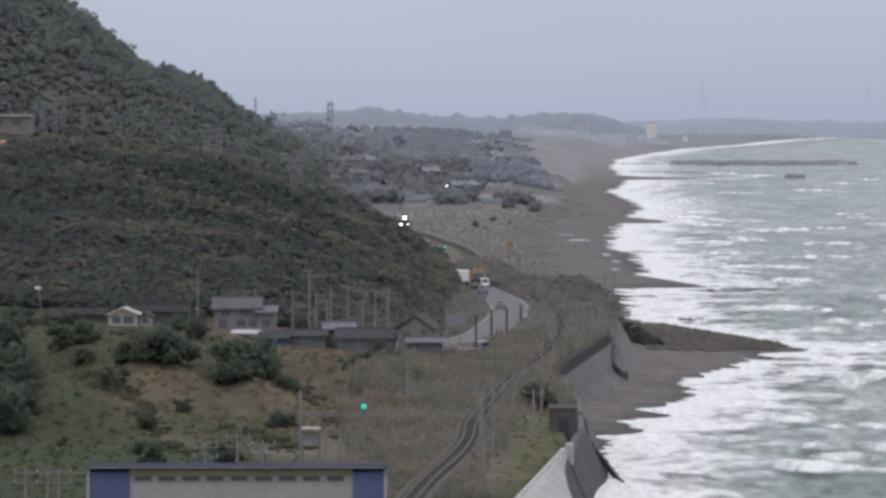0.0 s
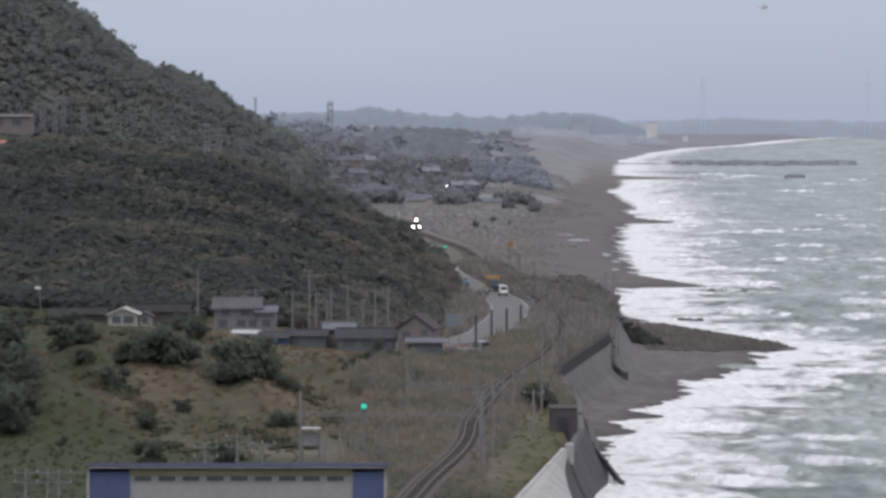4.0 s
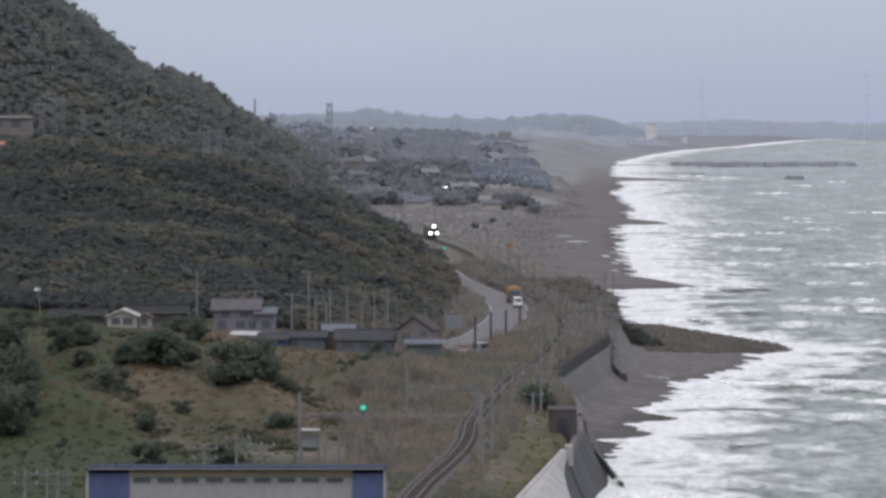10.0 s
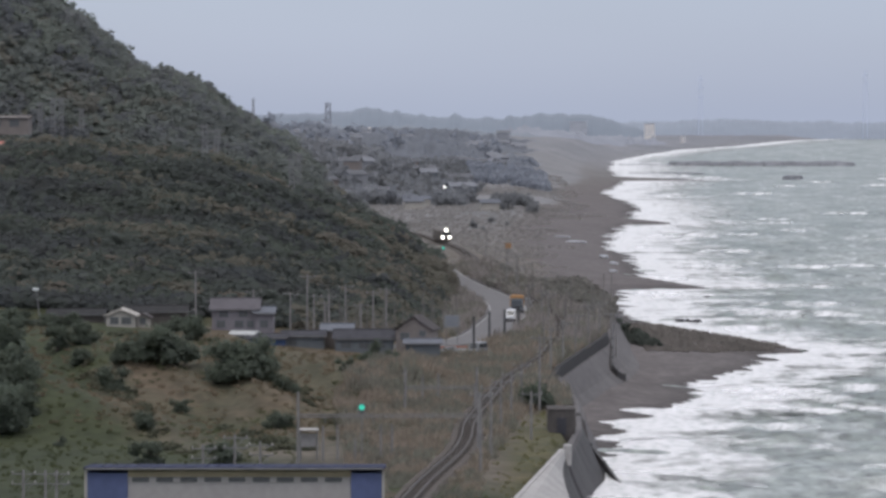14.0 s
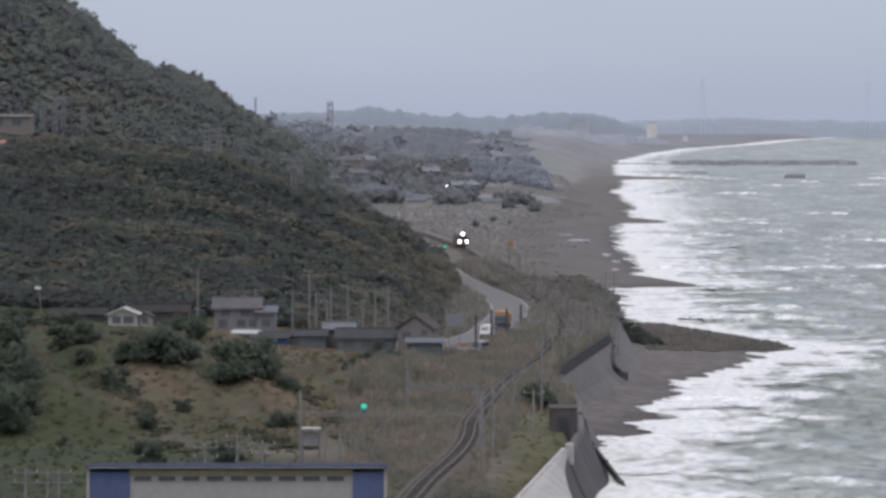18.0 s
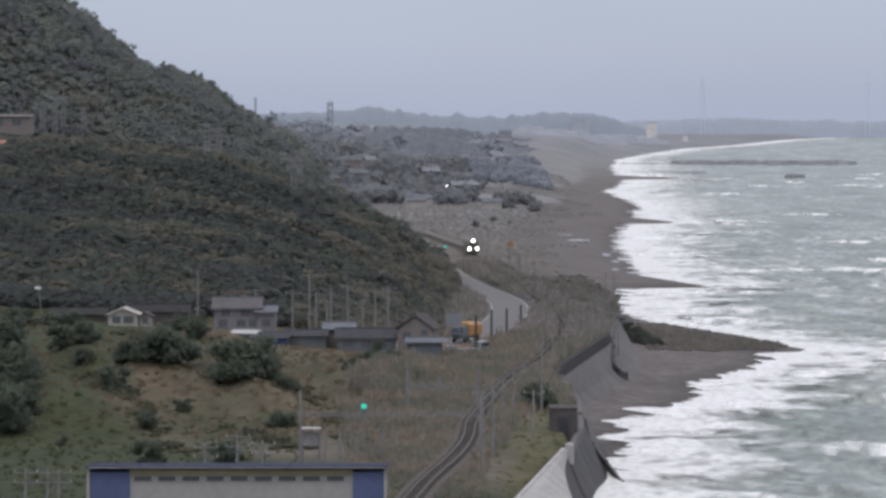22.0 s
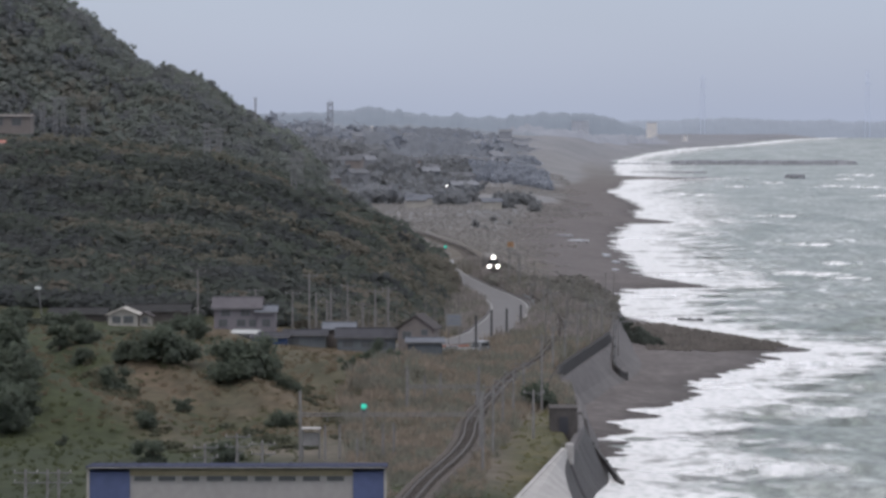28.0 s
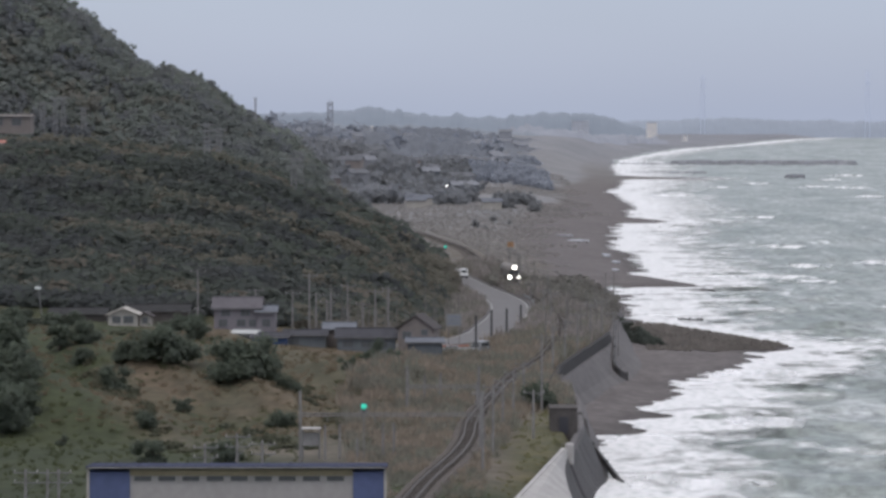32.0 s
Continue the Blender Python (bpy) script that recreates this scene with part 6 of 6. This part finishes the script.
def train_car(lead):
    """One car of the train; the leading one shows three bright headlights in a triangle."""
    ob = thing("train_locomotive" if lead else "train_carriage", "locomotive toned down for haze, with three bright headlights on the railway" if lead else "dull grey railway carriage with a row of windows", "train", "cars of the train")
    half = 1.42
    side = [(-half, 0.55), (half, 0.55), (half, 2.9), (half - 0.25, 3.4), (half - 0.7, 3.62), (-half + 0.7, 3.62), (-half + 0.25, 3.4), (-half, 2.9)]
    ends = ((-20, 0.97), (-19.7, 1), (-0.9, 1), (-0.25, 0.96), (0, 0.88)) if lead else ((-20, 0.98), (-19.8, 1), (-0.3, 1), (-0.1, 0.98))
    part("body", Shape().loft([[(x, y * k, 0.55 + (z - 0.55) * k) for y, z in side] for x, k in ends]), M["train_body"], ob)
    part("underframe", Shape().box(-19.2, -0.8, -1.1, 1.1, 0.35, 0.6), M["train_dark"], ob)
    for s in (-1, 1):
        for i in range(8 if not lead else 3):
            x = -18 + i * 2.2
            part("window", Shape().box(x, x + 1.5, s * half - 0.02, s * half + 0.02, 1.75, 2.6), M["window"], ob)
    for c in (-16.5, -3.2):
        bogie = part("bogie", Shape().box(c - 1.6, c + 1.6, -0.95, 0.95, 0.2, 0.55, 0.05), M["train_dark"], ob)
        for x in (c - 1.05, c + 1.05):
            for s in (-1, 1):
                part("wheel", Shape().rod((x, s * 0.53 - 0.06, 0.43), (x, s * 0.53 + 0.06, 0.43), 0.43, n=12), M["rail"], bogie)
    if lead:
        for s in (-1, 1):
            part("windscreen", Shape().box(-0.12, 0.03, s * 0.55 - 0.42, s * 0.55 + 0.42, 2.05, 2.75, 0.02), M["window"], ob)
            # glowing discs larger than real lenses; their size includes the glare
            part("headlight", Shape().rod((-0.1, s * 0.93, 1.45), (0.14, s * 0.93, 1.45), 0.36, 0.33, 16), M["headlight"], ob, "dazzling lit headlight")
        part("headlight", Shape().rod((-0.15, 0, 3.35), (0.12, 0, 3.35), 0.38, 0.35, 16), M["headlight"], ob, "dazzling lit headlight")
        part("coupler", Shape().box(0, 0.5, -0.15, 0.15, 0.6, 0.85, 0.03), M["train_dark"], ob)
        part("buffer_beam", Shape().box(-0.2, 0.12, -1.2, 1.2, 0.4, 0.85, 0.03), M["train_dark"], ob)
    return ob


TRAIN = train_car(True)

# ---- far shore ----
def breakwater(points, w, h, label, seed, material="rock"):
    """A line of dark armour blocks."""
    rng = random.Random(seed)
    s = Shape()
    for (x0, y0), (x1, y1) in zip(points[:-1], points[1:]):
        n = max(2, int(math.hypot(x1 - x0, y1 - y0) / (w * 0.11)))
        if w > 5:
            s.sweep([(x0, y0, 0), (x1, y1, 0)], [(-w * 0.4, -1.5), (-w * 0.22, h * 0.78), (w * 0.22, h * 0.78), (w * 0.4, -1.5)])
        for i in range(n):
            t = (i + rng.random()) / n
            for k in range(2):
                c = (x0 + (x1 - x0) * t, y0 + (y1 - y0) * t + rng.uniform(-w, w) / 2, rng.uniform(-0.3, 0.2) * h)
                s.ball(c, (w * rng.uniform(0.2, 0.42), w * rng.uniform(0.2, 0.42), h * rng.uniform(0.75, 1.05)), 6, 4)
    return tagged(part("breakwater", s, M[material]), label, "breakwater", kind="stuff")


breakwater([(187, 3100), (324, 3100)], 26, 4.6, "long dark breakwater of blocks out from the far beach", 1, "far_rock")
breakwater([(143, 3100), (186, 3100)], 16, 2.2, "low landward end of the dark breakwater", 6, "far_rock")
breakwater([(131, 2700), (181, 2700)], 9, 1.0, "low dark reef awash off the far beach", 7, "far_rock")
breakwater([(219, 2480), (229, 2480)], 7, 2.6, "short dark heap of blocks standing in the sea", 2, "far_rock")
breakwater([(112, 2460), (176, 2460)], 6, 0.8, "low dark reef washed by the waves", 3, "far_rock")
breakwater([(46, 752), (50, 750)], 2.2, 0.9, "dark wet rocks in the surf", 4)


def groin(points, h, w, label):
    ob = thing("groin", label, "groin", kind="structure")
    part("beam", Shape().sweep(points, [(-w, -0.55), (-w, h), (w, h), (w, -0.55)]), M["concrete_dark"], ob)
    for i, p in enumerate(points):
        part("pile", Shape().rod((p[0], p[1], -2), (p[0], p[1], p[2] + h + 0.25), 0.12, n=7), M["dark_pole"], ob)


groin([(16.6, 455, 2.6), (17.3, 445, 2.0), (18.3, 432, 1.2), (19.4, 418, 0.2), (19.9, 410, -0.6)], 0.2, 0.14, "dark slanting groin of stained concrete and piles")
groin([(26.6, 602, 5.1), (26.1, 590, 4.4), (25.6, 580, 3.5), (25.35, 573, 2.9), (26.0, 572, 2.2), (27.2, 573, 1.5)], 0.35, 0.16, "thin dark groin running down to the sand")


def far_hills():
    """Rows of hills behind the far shore; their haze is put into the colour and a faint glow."""
    hazy = []
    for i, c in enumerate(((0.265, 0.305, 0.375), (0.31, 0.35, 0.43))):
        hazy.append(mat("haze_glow_hill", tuple(v * 0.35 for v in c), vary=0.12, size=90, glow=0.0))
        # emission stands in for the bright haze over the hills
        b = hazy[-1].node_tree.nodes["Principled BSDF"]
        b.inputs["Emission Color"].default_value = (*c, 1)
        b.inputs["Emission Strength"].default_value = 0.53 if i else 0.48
    hazy.append(mat("haze_glow_near_hill", (0.09, 0.10, 0.118), vary=0.2, size=50))
    # the nearest range glows too, for the same painted haze
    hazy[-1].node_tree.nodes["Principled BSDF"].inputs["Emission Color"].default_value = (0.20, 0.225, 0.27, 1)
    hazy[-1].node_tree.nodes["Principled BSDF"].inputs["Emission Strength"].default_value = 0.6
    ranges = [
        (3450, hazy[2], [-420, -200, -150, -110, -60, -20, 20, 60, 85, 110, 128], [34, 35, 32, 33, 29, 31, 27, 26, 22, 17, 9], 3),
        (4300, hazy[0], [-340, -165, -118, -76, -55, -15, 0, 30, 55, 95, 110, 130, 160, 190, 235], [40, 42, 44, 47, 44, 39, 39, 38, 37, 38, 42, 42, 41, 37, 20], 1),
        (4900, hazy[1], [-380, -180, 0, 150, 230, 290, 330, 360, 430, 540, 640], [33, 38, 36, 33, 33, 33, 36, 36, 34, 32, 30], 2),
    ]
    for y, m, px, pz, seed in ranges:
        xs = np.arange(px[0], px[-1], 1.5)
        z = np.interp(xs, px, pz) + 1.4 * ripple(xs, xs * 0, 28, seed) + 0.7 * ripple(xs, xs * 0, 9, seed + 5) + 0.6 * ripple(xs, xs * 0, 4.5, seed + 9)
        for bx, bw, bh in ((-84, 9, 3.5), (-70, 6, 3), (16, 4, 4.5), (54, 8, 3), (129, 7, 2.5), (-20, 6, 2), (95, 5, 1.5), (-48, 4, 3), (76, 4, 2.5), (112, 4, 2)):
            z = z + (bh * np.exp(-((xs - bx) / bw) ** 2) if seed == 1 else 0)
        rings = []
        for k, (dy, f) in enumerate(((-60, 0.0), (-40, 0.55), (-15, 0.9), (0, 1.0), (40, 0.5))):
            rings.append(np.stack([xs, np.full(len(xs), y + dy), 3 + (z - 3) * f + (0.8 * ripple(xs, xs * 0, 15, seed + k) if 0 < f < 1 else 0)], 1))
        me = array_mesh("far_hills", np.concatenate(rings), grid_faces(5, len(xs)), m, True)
        tagged(new("backdrop", me), "distant wooded hills with haze painted as a pale blue-grey glow", "hills", kind="structure")


far_hills()


def far_house(x, y, w, d, h, wall_mat, roof_mat, rz, label="small pale house in the far village"):
    ob = thing("far_house", label, "house", "houses of the far village", m=pose(x, y, ground(x, y) - 0.3, 0, 0, rz))
    part("wall", walls(w, d, h, h * 0.35), M[wall_mat], ob)
    part("roof", gable(w, d, h, h * 0.35, 0.5), M[roof_mat], ob)
    return ob


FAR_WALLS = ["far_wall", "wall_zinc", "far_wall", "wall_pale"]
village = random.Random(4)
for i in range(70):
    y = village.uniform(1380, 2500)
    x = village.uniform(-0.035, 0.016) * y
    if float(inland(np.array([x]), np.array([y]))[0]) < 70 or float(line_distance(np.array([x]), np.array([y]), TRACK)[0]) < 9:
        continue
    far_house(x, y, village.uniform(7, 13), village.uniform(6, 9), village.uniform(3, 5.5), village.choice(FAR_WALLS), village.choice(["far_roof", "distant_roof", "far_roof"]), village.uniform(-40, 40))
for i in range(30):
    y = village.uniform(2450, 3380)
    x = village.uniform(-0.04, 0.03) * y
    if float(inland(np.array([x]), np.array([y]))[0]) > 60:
        far_house(x, y, village.uniform(7, 12), village.uniform(7, 10), village.uniform(4, 6.5), village.choice(["far_pale_wall", "far_wall", "far_pale_wall"]), "distant_roof", village.uniform(-30, 30), "house among the trees far along the coast, paled for haze")
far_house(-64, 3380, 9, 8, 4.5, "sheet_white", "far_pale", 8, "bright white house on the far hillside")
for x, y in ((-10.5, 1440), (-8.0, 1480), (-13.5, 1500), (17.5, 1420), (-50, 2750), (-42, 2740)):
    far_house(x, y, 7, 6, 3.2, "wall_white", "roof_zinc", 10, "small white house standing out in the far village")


def block(x, y, w, d, h, floors, label, material, z):
    ob = thing("apartment_block", label, "building", m=pose(x, y, z))
    part("wall", Shape().box(-w / 2, w / 2, 0, d, -7, h, 0.2), M[material], ob)
    part("roof", Shape().box(-w / 2 - 0.3, w / 2 + 0.3, -0.3, d + 0.3, h, h + 0.8), M["far_block"], ob)
    for f in range(floors):
        for k in range(4):
            part("window", Shape().box(-w / 2 + (k + 0.22) * w / 4, -w / 2 + (k + 0.78) * w / 4, -0.15, 0.05, h * (f + 0.3) / floors, h * (f + 0.75) / floors), M["far_block"] if material == "far_pale" else M["far_glass"], ob)


block(228, 4246, 11, 9, 13.5, 5, "tall pale cream block of flats on the far shore", "far_pale", 18)
block(150, 4246, 19, 9, 14.5, 4, "wide pale building on the far hill", "far_block", 19)
block(264, 4240, 5, 5, 6, 2, "small white building on the far shore", "far_pale", 12)


def tower(x, y, h, w, label):
    ob = thing("steel_tower", label, "tower", m=pose(x, y, ground(x, y)))
    for sx in (-1, 1):
        for sy in (-1, 1):
            part("leg", Shape().rod((sx * w, sy * w, -2), (sx * w * 0.75, sy * w * 0.75, h), 0.55, 0.4, 6), M["tower_steel"], ob)
    lat = Shape()
    for i in range(6):
        a, b = h * i / 6, h * (i + 1) / 6
        for s in (-1, 1):
            lat.rod((-w, s * w, a), (w, s * w, b), 0.28, n=4).rod((w, s * w, a), (-w, s * w, b), 0.28, n=4)
    part("bracing", lat, M["tower_steel"], ob)
    for z in (h - 5.5, h - 0.6):
        part("platform", Shape().box(-w - 0.3, w + 0.3, -w, w, z, z + 0.6, 0.1), M["tower_steel"], ob)
    part("aerial", Shape().rod((0, 0, h), (0, 0, h + 2.2), 0.2, 0.12, 6), M["tower_steel"], ob)


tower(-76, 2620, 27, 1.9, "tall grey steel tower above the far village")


def sea_mast(x, y, z0, z1):
    ob = thing("far_mast", "thin mast coloured almost like the misty sky behind it", "mast", "faint masts on the far shore", m=pose(x, y, z0))
    h = z1 - z0
    for s in (-1, 1):
        part("leg", Shape().rod((s * 3, 0, -25), (s * 1.2, 0, h), 0.38, 0.28, 6), M["mist_steel"], ob)
    for k in (0.55, 0.75, 0.92):
        part("cross_arm", Shape().rod((-5, 0, h * k), (5, 0, h * k), 0.28, n=5), M["mist_steel"], ob)


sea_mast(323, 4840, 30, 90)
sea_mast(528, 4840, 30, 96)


# ---- gull ----
def gull():
    ob = thing("gull", "small dark gull gliding across the sky", "bird")
    part("body", Shape().ball((0, 0, 0), (0.26, 0.09, 0.09), 10, 8).ball((0.3, 0, 0.04), (0.1, 0.07, 0.07), 8, 5), M["bird"], ob, smooth=True)
    part("tail", Shape().loft([[(-0.25, -0.04, 0), (-0.25, 0.04, 0), (-0.25, 0, 0.03)], [(-0.5, -0.12, 0), (-0.5, 0.12, 0), (-0.5, 0, 0.02)]]), M["bird"], ob)
    for s in (-1, 1):
        part("wing", Shape().loft([[(0.14, 0, 0), (-0.12, 0, 0), (0, 0, 0.04)], [(0.2, s * 0.45, 0.16), (-0.06, s * 0.45, 0.14), (0.06, s * 0.45, 0.19)], [(0.02, s * 0.95, 0.04), (-0.1, s * 0.95, 0.03), (-0.04, s * 0.95, 0.06)]]), M["bird"], ob)
    return ob


GULL = gull()


# ---- what moves ----
def drive(ob, rows, z):
    walk(ob, [(t, pose(x, y, z, 0, 0, a)) for t, x, y, a in rows])


def motions():
    walk(SEA, [(0, pose(0, 0, 0)), (16, pose(DRIFT[0] * 16, DRIFT[1] * 16, 0)), (32, pose(DRIFT[0] * 32, DRIFT[1] * 32, 0))])
    for ob, mid, phase, period in SURF:
        rows = []
        for i in range(17):
            t = 2.0 * i
            a = 6.2832 * t / period + phase
            rows.append((t, pose(mid.x - 1.6 * math.sin(a), mid.y - 1.2 * math.cos(a), 0.10 * math.sin(a))))
        walk(ob, rows)
    for ob, x, y, turn in WAVES:
        rows = []
        for i in range(9):
            t = 4.0 * i
            px, py = x + DRIFT[0] * (t - 10), y + DRIFT[1] * (t - 10)
            off = px - float(np.interp(py, COAST_Y, COAST_X))
            rows.append((t, pose(px, py, 0.15 - 1.6 * max(0.0, min(1.0, (6 - off) / 10)), 0, 0, turn)))
        walk(ob, rows)
    drive(ORANGE, [(0, 6.88, 778.63, -85.1), (2, 8.11, 764.67, -84.8), (4, 9.59, 749.55, -84.2), (6, 11.00, 734.82, -84.9), (8, 12.10, 722.20, -85.4), (10, 12.97, 708.88, -87.2), (12, 13.39, 693.25, -89.6), (14, 13.20, 673.32, -91.4), (16, 11.58, 643.18, -94.4), (17, 10.41, 628.05, -94.2), (18, 9.42, 615.03, -94.8), (19, 8.25, 603.95, -97.3), (20, 6.94, 594.96, -99.9), (21, 5.40, 587.81, -105.4), (22, 3.43, 582.10, -113.8), (23, 0.93, 577.80, -128.3), (24, -6.2, 573.2, -158), (25, -14.5, 571.6, -177), (26, -22, 571.3, -179.4), (28, -38, 571.5, 178.3), (30, -55, 572.1, 177.3), (32, -72, 573.1, 176.5)], 6.07)
    drive(VAN, [(0, 8.22, 763.48, -84.7), (2, 9.95, 745.98, -84.3), (4, 11.32, 731.24, -84.9), (6, 12.42, 717.96, -85.9), (8, 13.10, 705.90, -87.6), (10, 13.40, 689.17, -90.1), (12, 13.04, 667.82, -92.0), (14, 11.62, 643.75, -94.4), (16, 9.63, 617.61, -94.5), (18, 6.63, 593.26, -100.7), (20, -1.18, 575.55, -131.3), (22, -17.96, 571.21, -179.1), (24, -34.76, 571.37, 178.4), (26, -51.41, 571.99, 177.4), (28, -58.08, 572.30, 177.2), (30, -68.06, 572.84, 176.6), (32, -78.05, 573.45, 176.4)], 6.07)
    drive(WHITE, [(t, x, y, a + 180) for t, x, y, a in [(0, 3.89, 776.03, -85.1), (2, 2.96, 787.00, -85.2), (4, 1.81, 801.28, -85.5), (6, 0.63, 817.31, -86.3), (8, -0.46, 835.72, -86.7), (10, -1.60, 853.61, -85.8), (12, -3.79, 881.29, -85.3), (14, -10.12, 929.65, -79.4), (16, -22.48, 995.13, -80.5), (18, -32.16, 1054.26, -81.1), (20, -39.09, 1101.10, -82.1), (22, -42.59, 1127.73, -82.9), (24, -45.74, 1154.02, -83.4), (26, -48.74, 1180.51, -83.6), (28, -51.66, 1207.02, -83.8), (30, -54.51, 1233.53, -83.9), (32, -57.33, 1260.05, -83.9)]], 6.07)
    drive(BLUE, [(t, x, y, a + 180) for t, x, y, a in [(0, 7.54, 737.55, -84.8), (2, 5.85, 754.74, -84.3), (4, 4.07, 773.96, -85.0), (6, 2.26, 795.62, -85.4), (8, 0.27, 823.15, -86.6), (10, -1.28, 849.09, -86.1), (12, -3.19, 873.83, -85.6), (14, -5.49, 898.91, -83.5), (16, -9.04, 923.67, -80.1), (18, -13.97, 948.99, -78.6), (20, -18.60, 972.73, -79.5), (22, -22.71, 996.56, -80.5), (24, -26.67, 1020.32, -80.6), (26, -29.38, 1036.81, -80.8), (28, -32.30, 1055.16, -81.1), (30, -35.80, 1078.10, -81.6), (32, -39.09, 1101.10, -82.1)]], 6.07)
    drive(GREY, [(t, x, y, a + 180) for t, x, y, a in [(0, 10.14, 680.59, -90.8), (2, 9.57, 712.51, -86.7), (4, 7.69, 735.97, -84.9), (6, 5.79, 755.27, -84.3), (8, 4.22, 772.29, -85.0), (10, 2.53, 792.18, -85.3), (12, 0.91, 813.16, -86.0), (14, -0.37, 834.12, -86.7), (16, -1.89, 857.40, -85.5), (18, -3.74, 880.66, -85.3), (20, -6.09, 903.88, -82.9), (22, -9.35, 925.47, -79.8), (24, -13.55, 946.94, -78.5), (26, -18.60, 972.74, -79.5), (28, -22.85, 997.39, -80.5), (30, -26.55, 1019.58, -80.6), (32, -30.18, 1041.77, -80.9)]], 6.07)
    drive(DARK, [(t, x, y, a + 180) for t, x, y, a in [(0, 5.96, 753.58, -84.3), (2, 4.15, 773.11, -85.0), (4, 2.53, 792.27, -85.3), (6, 0.98, 812.18, -85.9), (8, -0.31, 833.12, -86.7), (10, -1.64, 854.08, -85.7), (12, -3.29, 875.03, -85.5), (14, -5.84, 901.88, -83.1), (16, -9.39, 925.64, -79.8), (18, -14.34, 950.86, -78.6), (20, -18.60, 972.73, -79.5), (22, -22.40, 994.66, -80.5), (24, -26.04, 1016.52, -80.6), (26, -28.58, 1031.88, -80.7), (28, -31.31, 1048.85, -81.0), (30, -34.59, 1070.00, -81.4), (32, -37.70, 1091.20, -81.9)]], 6.07)
    drive(VANB, [(0, -47.76, 1200.75, -83.8), (2, -45.04, 1176.21, -83.6), (4, -42.40, 1153.03, -83.4), (6, -39.55, 1129.22, -82.9), (8, -36.59, 1106.45, -82.3), (10, -33.09, 1081.65, -81.7), (12, -29.34, 1056.90, -81.1), (14, -25.71, 1034.21, -80.7), (16, -21.81, 1010.55, -80.5), (18, -18.02, 987.88, -80.4), (20, -13.55, 963.26, -79.0), (22, -8.18, 936.46, -78.9), (24, -3.60, 909.52, -82.2), (26, -0.66, 882.35, -85.2), (28, 1.37, 856.74, -85.5), (30, 3.00, 831.34, -86.7), (32, 4.35, 809.99, -85.8)], 6.07)
    drive(TRAIN, [(0, -11.31, 1142.17, -83.9), (2, -9.73, 1129.06, -82.1), (4, -7.64, 1116.80, -78.9), (6, -5.73, 1104.96, -83.0), (8, -4.13, 1089.68, -84.6), (10, -2.31, 1069.32, -85.1), (12, -0.47, 1048.08, -85.0), (14, 1.38, 1029.44, -83.7), (16, 3.45, 1009.67, -84.8), (18, 5.09, 986.51, -86.5), (20, 6.32, 959.75, -87.6), (22, 7.26, 932.25, -87.9), (24, 8.23, 900.84, -88.1), (26, 9.40, 862.07, -88.1), (28, 10.71, 824.47, -87.5), (30, 12.30, 794.52, -85.7), (32, 14.16, 769.38, -86.6)], 6.47)
    walk(GULL, [(0, pose(13.5, 300, 51.2, 0, 0, -5)), (2.5, pose(21.4, 300, 48.6, 0, 0, -6)), (3.5, pose(23.6, 300, 48.35, 8, 0, -8)), (5.5, pose(28.6, 300, 47.7, 12, 0, -8)), (6, pose(30.5, 300, 47.3, -10, 0, -8)), (6.4, pose(32.6, 300, 46.9, 8, 0, -8)), (8, pose(42, 300, 46, 0, 0, -5)), (32, pose(190, 300, 60, 0, 0, 0))])


motions()
